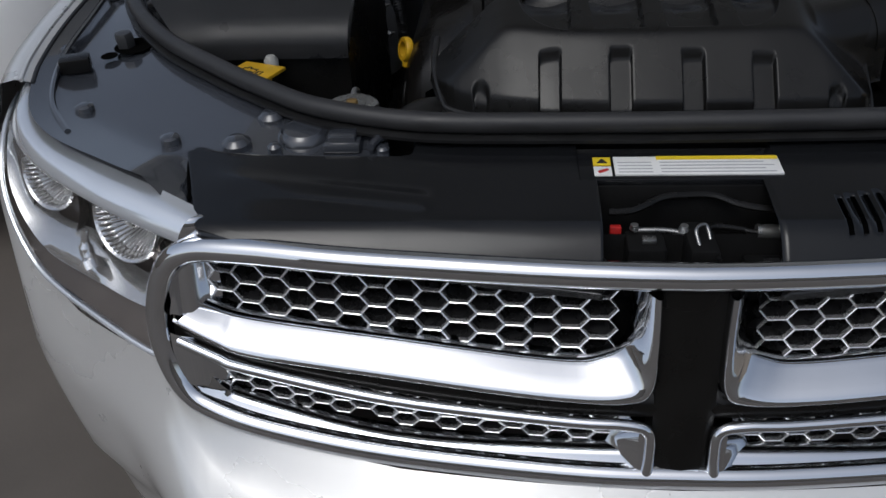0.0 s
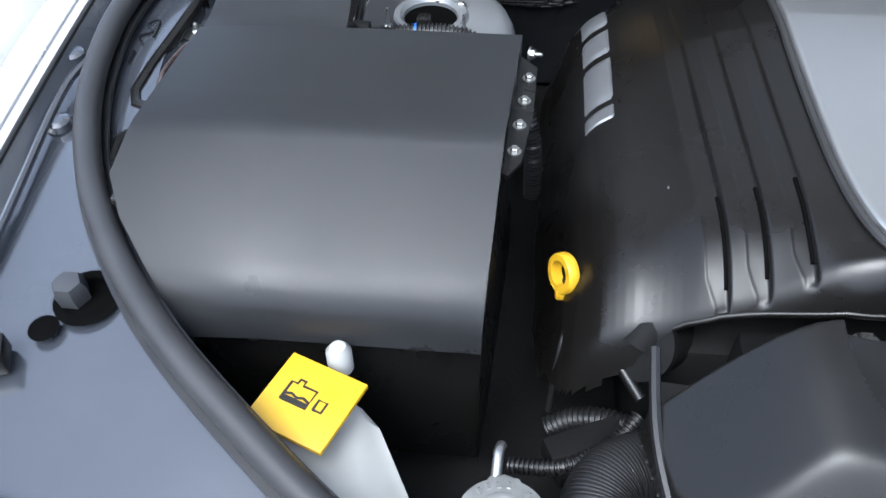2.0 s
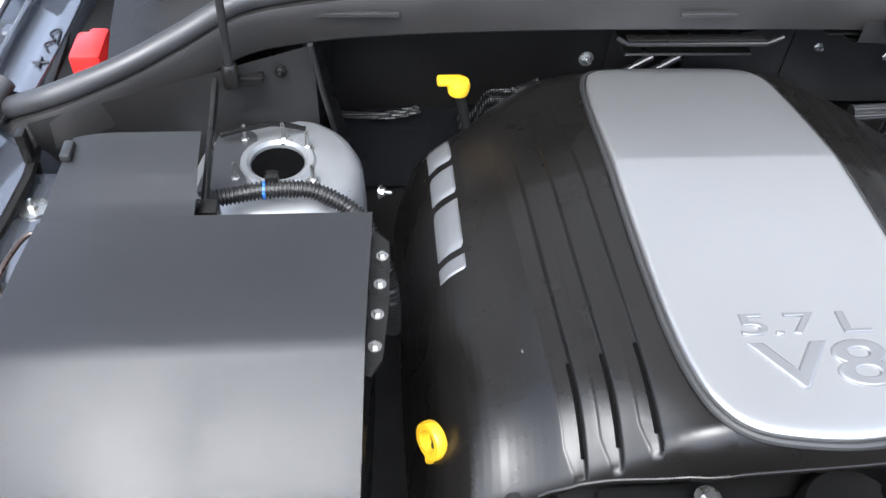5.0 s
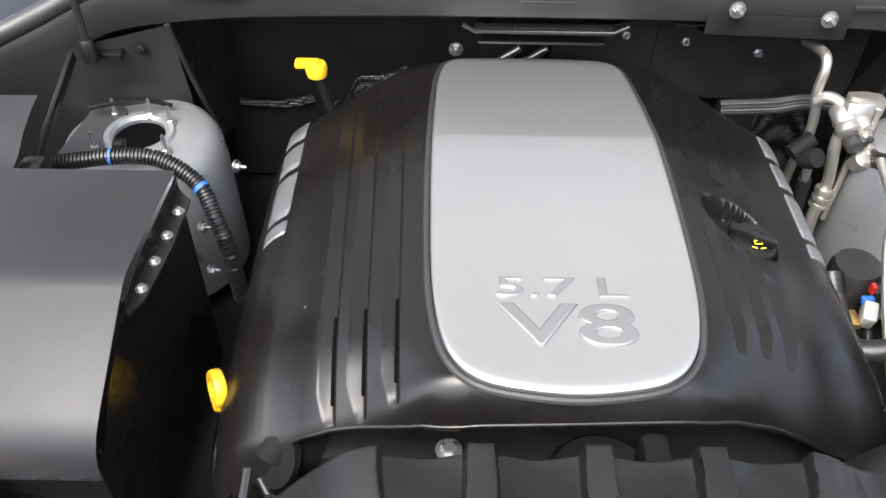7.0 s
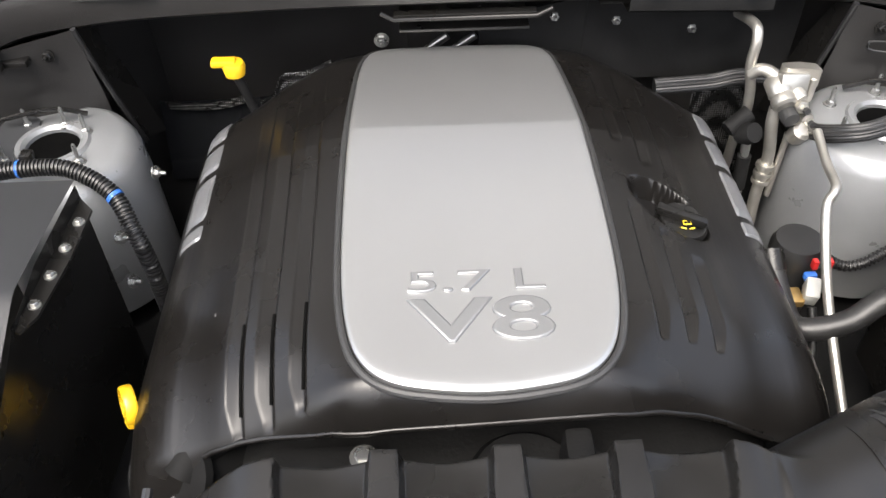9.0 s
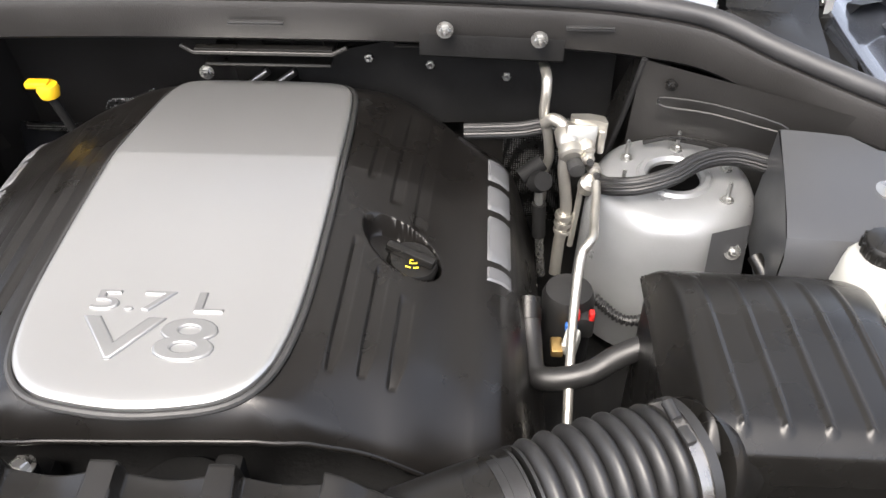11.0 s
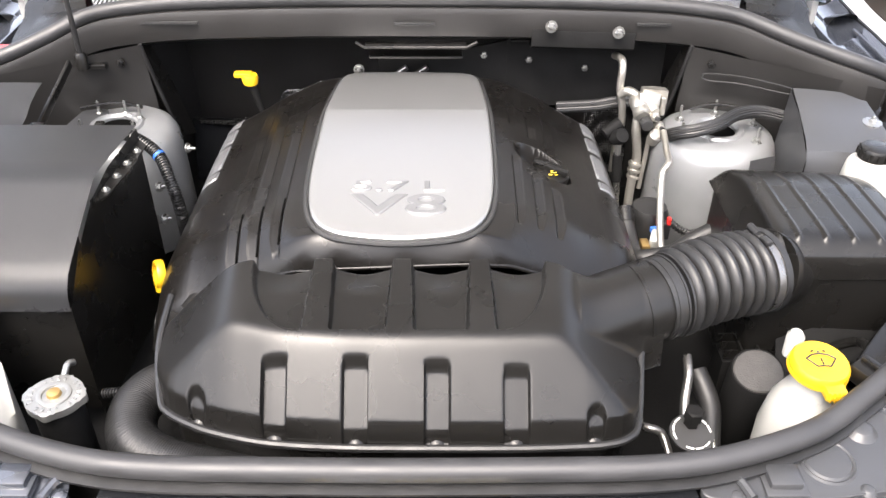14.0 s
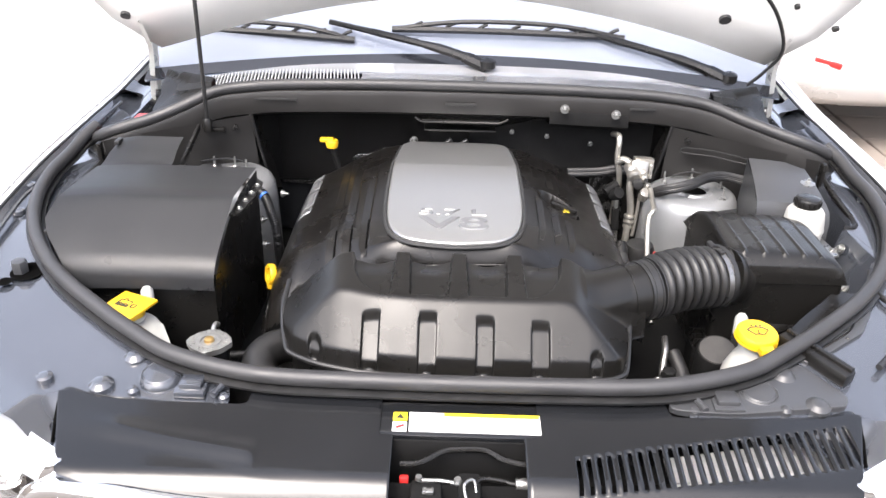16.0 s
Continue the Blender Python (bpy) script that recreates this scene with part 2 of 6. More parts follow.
def prism(outline, z0, z1, bevel=0.0):
    """An outline in plan, raised from z0 to z1 (numbers or functions of x, y)."""
    f0 = z0 if callable(z0) else lambda x, y: z0
    f1 = z1 if callable(z1) else lambda x, y: z1
    bm = bmesh.new()
    a = [bm.verts.new((x, y, f0(x, y))) for x, y in outline]
    b = [bm.verts.new((x, y, f1(x, y))) for x, y in outline]
    n = len(a)
    bm.faces.new(a[::-1])
    top = bm.faces.new(b)
    for i in range(n):
        bm.faces.new((a[i], a[(i + 1) % n], b[(i + 1) % n], b[i]))
    if bevel:
        bmesh.ops.bevel(bm, geom=list(top.edges), offset=bevel, segments=2, affect="EDGES", profile=0.5)
    return bm


def smin(*vals, k=0.01):
    """A rounded minimum."""
    m = np.minimum.reduce(vals)
    return m - k * np.log(sum(np.exp(-(v - m) / k) for v in vals))


def smooth(a, b, x):
    t = np.clip((x - a) / (b - a), 0, 1)
    return t * t * (3 - 2 * t)


def bump(x, c, w, soft):
    """1 within w of c, falling to 0 over soft."""
    return 1 - smooth(w, w + soft, np.abs(x - c))


def relief(fn, x0, x1, y0, y1, step, floor, step_y=None, cut=None, warp=None):
    """A moulded shell over a plan, its height a function; what falls below the floor is left open."""
    nx, ny = int((x1 - x0) / step) + 1, int((y1 - y0) / (step_y or step)) + 1
    xs, ys = np.linspace(x0, x1, nx), np.linspace(y0, y1, ny)
    gx, gy = np.meshgrid(xs, ys)
    if warp:
        gx = warp(gx, gy)
    z = fn(gx, gy)
    bm = bmesh.new()
    vs = {}

    def vert(i, j):
        if (i, j) not in vs:
            vs[i, j] = bm.verts.new((gx[i, j], ys[i], max(z[i, j], floor)))
        return vs[i, j]
    for i in range(ny - 1):
        for j in range(nx - 1):
            if cut and cut(gx[i, j], ys[i], z[i, j]):
                continue
            if z[i:i + 2, j:j + 2].max() > floor:
                bm.faces.new((vert(i, j), vert(i, j + 1), vert(i + 1, j + 1), vert(i + 1, j)))
    return bm


def lettering(text, x0, x1, y0, y1, zf, depth, bold=0.0):
    """Raised letters in the built-in font, fitted to a box in plan and standing on the height zf."""
    c = bpy.data.curves.new("letters", "FONT")
    c.body, c.size, c.extrude, c.bevel_depth, c.bevel_resolution, c.offset, c.resolution_u = text, 1.0, 0.05, 0.022, 1, bold - 0.02, 4
    ob = bpy.data.objects.new("letters", c)
    scene.collection.objects.link(ob)
    dg = bpy.context.evaluated_depsgraph_get()
    me = bpy.data.meshes.new_from_object(ob.evaluated_get(dg))
    bm = bmesh.new()
    bm.from_mesh(me)
    bpy.data.objects.remove(ob)
    bpy.data.curves.remove(c)
    bpy.data.meshes.remove(me)
    vs = np.array([v.co for v in bm.verts])
    lo, hi = vs.min(0), vs.max(0)
    for v in bm.verts:
        x = x0 + (x1 - x0) * (v.co.x - lo[0]) / (hi[0] - lo[0])
        y = y0 + (y1 - y0) * (v.co.y - lo[1]) / (hi[1] - lo[1])
        v.co = (x, y, zf(x, y) + (depth * v.co.z / hi[2] if v.co.z > 0 else -0.002))
    return bm


def hexbolt(place, size=0.007, axis=(0, 0, 1), washer=True, stud=0.0):
    """A flanged hexagon bolt, with a stud end if wanted."""
    prof = [(size * 1.3, 0), (size * 1.3, size * 0.25)] if washer else [(size, 0)]
    bm = lathe(prof, place, axis, 16)
    q = Vector(axis).normalized()
    bm = join(bm, lathe([(size * 0.85, size * 0.2), (size * 0.85, size * 0.9), (size * 0.7, size * 1.05)], place, axis, 6))
    if stud:
        bm = join(bm, lathe([(size * 0.4, size), (size * 0.4, stud * 0.9), (size * 0.25, stud)], place, axis, 10))
    return bm


def rounded(points, r, steps=5):
    """A plan outline with rounded corners."""
    out = []
    n = len(points)
    for i in range(n):
        p, a, b = Vector(points[i]), Vector(points[i - 1]), Vector(points[(i + 1) % n])
        rr = min(r, (a - p).length * 0.45, (b - p).length * 0.45)
        s, e = p + (a - p).normalized() * rr, p + (b - p).normalized() * rr
        for k in range(steps + 1):
            t = k / steps
            out.append(tuple(s * (1 - t) ** 2 + p * 2 * t * (1 - t) + e * t * t))
    return out


# ---- ground and surroundings ----
ground = solo("ground", grid([[(-60, -60, 0), (60, -60, 0)], [(-60, 90, 0), (60, 90, 0)]]), GROUND, "dark weathered asphalt under the car", "ground", kind="structure")


# ---- the car's body ----
car = thing("car", (0, 1.2, 0), "silver sport utility car with its bonnet propped open", "car")


def apron_z(y):
    return 1.07 + 0.095 * y


# the line of the bulb seal round the bay, one side; x is mirrored for the other
SEAL = [(0.0, 0.0), (0.12, 0.001), (0.24, 0.004), (0.32, 0.016), (0.41, 0.047), (0.475, 0.09), (0.54, 0.14), (0.64, 0.228), (0.71, 0.315), (0.755, 0.395), (0.785, 0.485), (0.797, 0.575), (0.793, 0.655), (0.783, 0.705), (0.768, 0.742)]
EDGE = [(0.513, -0.112), (0.568, -0.088), (0.636, -0.05), (0.727, 0.01), (0.785, 0.09), (0.822, 0.22), (0.838, 0.36), (0.842, 0.5), (0.842, 0.63), (0.834, 0.755), (0.82, 0.92), (0.81, 1.08)]


def inner_fender(s):
    name = "inner_fender"
    # top panel between the bay's wall and the fender's edge
    seal = curve([(x, y, 0) for x, y in SEAL[3:-2]] + [(0.775, 0.75, 0), (0.755, 0.9, 0), (0.745, 1.08, 0)], 5)
    edge = curve([(0.31, -0.045, 0), (0.40, -0.05, 0), (0.47, -0.075, 0)] + [(x, y, 0) for x, y in EDGE], 5)

    def resample(line, n):
        cum = [0]
        for a, b in zip(line, line[1:]):
            cum.append(cum[-1] + (b - a).length)
        out, j = [], 0
        for i in range(n):
            q = cum[-1] * i / (n - 1)
            while j < len(line) - 2 and cum[j + 1] < q:
                j += 1
            out.append(line[j].lerp(line[j + 1], (q - cum[j]) / max(1e-9, cum[j + 1] - cum[j])))
        return out
    a, b = resample(seal, 60), resample(edge, 60)
    rows = []
    for p, q in zip(a, b):
        lip = 0.012 + 0.04 * float(smooth(0.38, 0.47, p.y)) * float(1 - smooth(0.72, 0.76, p.y))
        row = [Vector((s * (p.x - lip - 0.01), p.y + 0.008, 0.86)), Vector((s * (p.x - lip - 0.006), p.y + 0.006, apron_z(p.y) - 0.012)), Vector((s * (p.x - lip), p.y + 0.003, apron_z(p.y)))]
        for k in range(1, 17):
            t = k / 16
            v = p.lerp(q, t)
            sag = -0.006 * math.sin(math.pi * t) + 0.012 * max(0, t - 0.7) / 0.3
            under = 0.022 * float(1 - smooth(-0.038, -0.024, v.y)) * float(1 - smooth(0.548, 0.566, v.x))
            row.append(Vector((s * v.x, v.y, apron_z(v.y) + sag - under)))
        rows.append(row)
    ob = part(name, grid(rows), APRON, car, "dark blue-black painted inner fender with plugs", smooth=50)
    return ob


inner_l, inner_r = inner_fender(-1), inner_fender(1)
# the front of the tray, left and right of the radiator panel
for s in (-1, 1):
    rows = []
    lineA = curve([(0.22, 0.004, 0), (0.28, 0.008, 0), (0.325, 0.017, 0)], 8)
    for p in lineA:
        rows.append([(s * p.x, p.y + 0.012, 0.9), (s * p.x, p.y + 0.01, 1.07), (s * p.x, p.y, 1.078), (s * p.x, min(p.y, 0.02) - 0.006, 1.07)])
    part("front_tray", grid(rows), APRON, car)

# fenders: silver skin from the gutter over the shoulder and down the side
for s in (-1, 1):
    edge = curve([(0.80, 0.135, 0)] + [(x, y, 0) for x, y in EDGE[5:]] + [(0.81, 1.5, 0)], 6)
    rows = []
    for p in edge:
        z = apron_z(p.y) + 0.008
        w = 0.07 * float(smooth(0.1, 0.6, p.y)) + 0.02
        row = [(s * (p.x - 0.004), p.y, z - 0.01), (s * (p.x + 0.002), p.y, z + 0.004), (s * (p.x + 0.02), p.y - 0.004, z + 0.01), (s * (p.x + 0.04), p.y - 0.008, z + 0.006)]
        for t in (0.3, 0.6, 0.85, 1.0):
            row.append((s * (p.x + 0.04 + w * t), p.y - 0.01 - 0.02 * t, z - 0.005 - 0.12 * t * t))
        for z2 in (0.8, 0.6, 0.45):
            row.append((s * (p.x + 0.045 + w), p.y - 0.03, z2))
        rows.append(row)
    fender = part("fender", grid(rows), SILVER, car, "silver painted front fender", smooth=60)
    part("edge_gap", tube([(s * (p.x + 0.0005), p.y, apron_z(p.y) + 0.0105) for p in edge[::4]], 0.0032, seg=8, steps=3), RUBBER, fender)
    part("edge_bead", tube([(s * (p.x + 0.013), p.y - 0.003, apron_z(p.y) + 0.0165) for p in edge[::4]], 0.0026, seg=8, steps=3), SILVER, fender)

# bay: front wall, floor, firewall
# Support and floor are near black for the shade deep in the bay.
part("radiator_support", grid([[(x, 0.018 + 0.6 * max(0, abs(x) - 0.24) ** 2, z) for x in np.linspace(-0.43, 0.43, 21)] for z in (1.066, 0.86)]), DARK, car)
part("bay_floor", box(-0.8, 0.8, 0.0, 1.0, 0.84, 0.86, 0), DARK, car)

REAR = [(-0.788, 0.735, 1.15), (-0.768, 0.722, 1.164), (-0.735, 0.708, 1.184), (-0.70, 0.707, 1.197), (-0.64, 0.73, 1.212), (-0.58, 0.755, 1.228), (-0.52, 0.78, 1.246), (-0.45, 0.79, 1.256), (-0.36, 0.797, 1.261), (-0.18, 0.8, 1.265), (0, 0.8, 1.266)]
REAR = [(x, y, z - 0.011 * float(bump(x, -0.69, 0.05, 0.12))) for x, y, z in REAR] + [(-x, y, z) for x, y, z in REAR[-2::-1]]
rear_line = curve(REAR, 5)
rows = []
for p in rear_line:
    back = float(np.interp(p.x, [-0.46, -0.44, -0.12, -0.07], [0.875, 0.965, 0.965, 0.875])) if abs(p.x) < 0.6 else 0.875 - (abs(p.x) - 0.6) * 0.6
    rows.append([(p.x, p.y + 0.02, p.z - 0.004), (p.x, p.y - 0.012, p.z - 0.006), (p.x, p.y - 0.016, p.z - 0.016), (p.x, p.y - 0.012, p.z - 0.052), (p.x, p.y - 0.004, p.z - 0.058),
                 (p.x, back - 0.01, p.z - 0.065), (p.x, back, p.z - 0.08), (p.x, back + 0.02, 1.05), (p.x, back + 0.03, 0.86)])
part("firewall", grid(rows), FIREWALL, car, "black firewall with a folded upper flange", smooth=35)

# bulb seals
D = [(math.cos(a) * 0.0118, 0.005 + math.sin(a) * 0.0118) for a in np.linspace(0, 2 * math.pi, 14, endpoint=False)]
front = [(-x, y, apron_z(y) + 0.016 + 0.25 * max(0, y - 0.66)) for x, y in SEAL[::-1]] + [(x, y, apron_z(y) + 0.016 + 0.25 * max(0, y - 0.66)) for x, y in SEAL[1:]]
part("seal", tube(front, 0, section=D, steps=6), SEALM, car, "black rubber bulb seal round the bay")
part("seal_lip", tube([(x, y - 0.002 if abs(x) < 0.4 else y, z - 0.010) for x, y, z in front], 0, section=[(-0.0155, 0), (0.0155, 0), (0.0155, 0.004), (-0.0155, 0.004)], steps=6), RUBBER, car)
part("seal", tube(REAR, 0, section=D, steps=5), SEALM, car, "black rubber bulb seal below the cowl")

# radiator panel: two halves with the latch opening between
def panel_z(x, y, s=1):
    """Height of the panel: nearly flat, rolled down along the front; the plain half has a long raised rib."""
    z = 1.064 + 0.14 * y - 4 * max(0, -y - 0.136) ** 1.5
    if s < 0:
        t = (y + 0.0895 - 0.175 * (x - 0.36)) / 0.02
        z += 0.0055 * max(0, 1 - t * t) ** 2 * float(1 - smooth(0.44, 0.535, x)) * max(0, 1 - max(0, (0.277 - x) / 0.018) ** 2) ** 0.5
    return z


def panel(s):
    """One half; the half with slots has real openings."""
    slots = [0.1535 + 0.0135 * i for i in range(28)] if s > 0 else []
    xs = set(np.linspace(0.086, 0.548, 160 if s < 0 else 60))
    for c in slots:
        xs |= {c - 0.0031, c + 0.0027}
    xs = sorted(xs)
    rear = lambda x: float(np.interp(x, [0.086, 0.1049, 0.105, 0.235, 0.25, 0.284, 0.2845, 0.288, 0.30, 0.40, 0.47, 0.517, 0.53, 0.538, 0.548], [-0.068, -0.066, -0.003, -0.002, 0.010, 0.010, -0.010, -0.020, -0.023, -0.021, -0.015, -0.007, -0.002, 0.0, -0.008]))
    front = lambda x: float(np.interp(x, [0.086, 0.2, 0.36, 0.46, 0.501, 0.52, 0.548], [-0.183, -0.176, -0.162, -0.152, -0.142, -0.088, -0.012]))
    bm = bmesh.new()
    cols = []
    n_top, n_slot, n_low = 12, 6, 8
    for x in xs:
        a, b = rear(x), front(x)
        st, sb = float(np.interp(x, [0.15, 0.25, 0.404, 0.5175], [-0.102, -0.081, -0.052, -0.03])), float(np.interp(x, [0.15, 0.25, 0.403, 0.516], [-0.150, -0.141, -0.12, -0.097]))
        st = min(st, a - 0.004)
        sb = max(min(sb, st - 0.004), b + 0.002)
        st = max(st, sb + 0.001)
        ys = [a + (st - a) * k / n_top for k in range(n_top)] + [st + (sb - st) * k / n_slot for k in range(n_slot)] + [sb + (b - sb) * k / n_low for k in range(n_low + 1)]
        col = [(s * x, a, panel_z(x, a, s) - 0.014), (s * x, a + 0.0005, panel_z(x, a, s) - 0.002)] + [(s * x, y - 0.002 * (k == 0), panel_z(x, y, s)) for k, y in enumerate(ys)] + [(s * x, b + 0.001, panel_z(x, b, s) - 0.014)]
        cols.append([bm.verts.new(p) for p in col])
    # the outer end is folded down
    cols.append([bm.verts.new(v.co + Vector((s * 0.0012, 0, -0.003))) for v in cols[-1]])
    cols.append([bm.verts.new(v.co + Vector((0, 0, -0.016))) for v in cols[-1]])
    xs = xs + [xs[-1] + 0.001, xs[-1] + 0.002]
    for i in range(len(xs) - 1):
        mid = (xs[i] + xs[i + 1]) / 2
        hole = any(abs(mid - c + 0.0002) < 0.0028 for c in slots)
        for j in range(len(cols[0]) - 1):
            if not (hole and 2 + n_top <= j < 2 + n_top + n_slot):
                bm.faces.new((cols[i][j], cols[i + 1][j], cols[i + 1][j + 1], cols[i][j + 1]))
    return bm


for s in (-1, 1):
    pan = part("radiator_panel", panel(s), PANEL, car, "black plastic radiator panel" + (" with ventilation slots" if s > 0 else ""), smooth=35)
    sol = pan.modifiers.new("thick", "SOLIDIFY")
    sol.thickness, sol.offset = 0.003, -1
# Sheets added below the slots: silver under the outer ones, dark under the inner.
part("panel_backing", grid([[(0.275, -0.06, 1.022), (0.53, -0.015, 1.032)], [(0.275, -0.16, 1.014), (0.53, -0.12, 1.022)]]), SILVER, car)
part("panel_dark_backing", grid([[(0.12, -0.06, 1.0), (0.275, -0.05, 1.0), (0.276, -0.05, 1.03)], [(0.12, -0.17, 1.0), (0.275, -0.165, 1.0), (0.276, -0.165, 1.02)]]), DARK, car)
part("latch_crossmember", box(-0.108, 0.112, -0.07, -0.008, 1.046, 1.0605, 0.003, turn=pose(0, 0, 0, 6)), PANEL, car, "black crossmember above the latch")
# The latch well's shade is put into its near-black colour.
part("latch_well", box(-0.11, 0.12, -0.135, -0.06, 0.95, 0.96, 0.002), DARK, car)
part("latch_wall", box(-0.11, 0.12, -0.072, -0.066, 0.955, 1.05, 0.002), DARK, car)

for s in (-1, 1):
    part("panel_rear_strip", grid([[(s * x, y, panel_z(x, y) + dz) for x, y, dz in ((0.1055, ya, da), (0.13, ya, da), (0.20, ya + 0.0005, da), (0.245 - cut, ya + 0.003, da))] for ya, da, cut in ((-0.0035, -0.004, 0.0), (-0.0030, 0.0035, 0.0), (-0.0045, 0.0052, 0.002), (-0.0165, 0.0028, 0.028), (-0.0185, -0.004, 0.032))]), PANEL, car, "bevelled rear edge strip", smooth=30)
    part("panel_slit", tube([(s * x, y, 1.0585 + 0.1 * y) for x, y in ((0.545, 0.008), (0.5515, 0.0), (0.5435, -0.03), (0.536, -0.058), (0.525, -0.095))], [0.0035, 0.0032, 0.003, 0.002], seg=8), SLOTM, car)
# bonnet, raised
def bonnet_point(u, t, lift=0.0):
    """A point of the raised bonnet's underside; u across, t from the hinges up."""
    side = abs(u)
    wide = 0.69 + 0.165 * float(smooth(0.0, 0.16, t)) ** 0.7 - 0.03 * t
    foot = Vector((0, 1.0 - 0.02 * side ** 2, 1.435 - 0.135 * side ** 1.7))
    top = Vector((0, 0.38 + 0.10 * side ** 2, 2.36 - 0.08 * side ** 2))
    v = foot.lerp(top, t)
    v.x = wide * u
    v.y += 0.05 * math.sin(math.pi * t)
    v.z += 0.03 * math.sin(math.pi * t)
    # pressed inner frame
    press = 0.022 * float(bump(side, 0.86, 0.05, 0.05)) * float(smooth(0.03, 0.10, t)) + 0.02 * float(bump(t, 0.07, 0.02, 0.05))
    return v + Vector((0, -0.55, -0.35)) * (press + lift)


rows = [[bonnet_point(-1 + i / 20, k / 14) for k in range(15)] for i in range(41)]
bonnet = part("bonnet", grid(rows), HOODPAINT, car, "raised silver bonnet seen from below", smooth=60)
sol = bonnet.modifiers.new("thick", "SOLIDIFY")
sol.thickness = 0.02
# Unseen dark pad added to darken what plate and bay reflect.
liner = part("liner", grid([[bonnet_point(u, t, 0.012 - 0.02 * (i in (0, 24)) - 0.02 * (k in (0, 18))) for k, t in enumerate(np.linspace(0.30, 0.95, 19))] for i, u in enumerate(np.linspace(-0.76, 0.76, 25))]), material("dark_felt", (0.02, 0.02, 0.02), 0.9, var=0.2, scale=20, bump=0.6, bump_scale=300, spec=0.1), bonnet, "dark felt liner, unseen, added to darken the bay's reflections", smooth=60)
for x, y, z, r in ((-0.745, 0.925, 1.372, 0.011), (0.56, 0.90, 1.405, 0.013), (0.80, 0.90, 1.392, 0.008), (0.70, 0.88, 1.44, 0.006)):
    part("access_hole", lathe([(r, -0.004), (r, 0.003), (0.001, 0.003)], (x, y, z), (0, -0.75, -0.65), 20), INK, bonnet)

# cowl and windscreen
bm = bmesh.new()
xs = list(np.linspace(-0.655, 0.655, 53))
cols = []
for x in xs:
    end = (abs(x) / 0.655) ** 5
    front_y = 0.805 - 0.07 * end + 0.115 * float(smooth(0.50, 0.57, abs(x)))
    cols.append([bm.verts.new(p) for p in ((x, front_y, 1.215 - 0.05 * end), (x, front_y, 1.256 - 0.045 * end), (x, max(0.845 - 0.03 * end, front_y + 0.004), 1.258 - 0.05 * end), (x, max(0.862 - 0.02 * end, front_y + 0.008), 1.256 - 0.05 * end), (x, 0.95, 1.25 - 0.04 * end),
                                           (x, 0.985, 1.236 - 0.035 * end), (x, 1.03, 1.240 - 0.03 * end), (x, 1.075, 1.247 - 0.03 * end))])
for i in range(len(xs) - 1):
    for j in range(7):
        if not (j == 3 and -0.632 < (xs[i] + xs[i + 1]) / 2 < -0.225):
            bm.faces.new((cols[i][j], cols[i + 1][j], cols[i + 1][j + 1], cols[i][j + 1]))
part("cowl_panel", bm, COWLP, car, "glossy dark plastic cowl panel, bright reflections put into its colour", smooth=60)
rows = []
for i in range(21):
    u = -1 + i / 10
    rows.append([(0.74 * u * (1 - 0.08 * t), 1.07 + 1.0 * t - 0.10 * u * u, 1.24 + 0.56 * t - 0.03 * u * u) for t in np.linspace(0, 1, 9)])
screen = part("windscreen", grid(rows), SCREEN, car, "dark raked windscreen with reflected sky put into its colour", smooth=80)
# Dark band along the foot of the glass.
rows = []
for i in range(21):
    u = -1 + i / 10
    rows.append([(0.74 * u * (1 - 0.08 * t), 1.066 + 1.0 * t - 0.10 * u * u, 1.245 + 0.56 * t - 0.03 * u * u) for t in (0.0, 0.015, 0.032)])
part("glass_foot_band", grid(rows), BANDM, screen, "black band along the glass edge", smooth=80)

# front: bumper skin
def nose_y(x, z):
    """How far forward the nose stands, by height."""
    return -0.2 + 0.2 * x * x - 0.17 * (1.02 - z)


def skin_y(x, z):
    x = abs(x)
    return nose_y(x, z) + 0.55 * max(0, x - 0.5) ** 1.6 + 2.2 * max(0, x - 0.78) ** 1.5


rows = []
for k in range(17):
    t = k / 16
    row = []
    for u in np.linspace(-1, 1, 121):
        x = 0.90 * u
        top = float(np.interp(abs(x), [0, 0.3, 0.45, 0.52, 0.555, 0.572, 0.60, 0.70, 0.78, 0.815, 0.84, 0.9], [0.779, 0.782, 0.794, 0.812, 0.845, 0.872, 0.872, 0.885, 0.925, 0.99, 1.05, 1.06]))
        z = top + (0.40 - top) * t
        out = -0.005 * float(smooth(0.0, 0.02, top - z)) - 0.014 * float(smooth(0.035, 0.085, top - z)) - 0.06 * float(smooth(0.80, 0.70, z)) * float(smooth(0.68, 0.54, abs(x)))
        tuck = 1 - 0.6 * min(0.2, max(0, 0.8 - z)) ** 1.3
        row.append((x * tuck, skin_y(x, z) + out + 0.35 * max(0, 0.66 - z), z))
    rows.append(row)
part("bumper", grid(rows), SILVER, car, "silver painted front bumper", smooth=60)


# grille
grille = part("grille", grid([[(x, nose_y(x, z) + 0.08, z) for x in np.linspace(-0.56, 0.56, 41)] for z in (1.02, 0.95, 0.88, 0.82, 0.785)]), DARK, car, "chrome grille with dark honeycomb mesh")


def nose(x, z, off=0.0):
    return Vector((x, nose_y(x, z) + off, z))


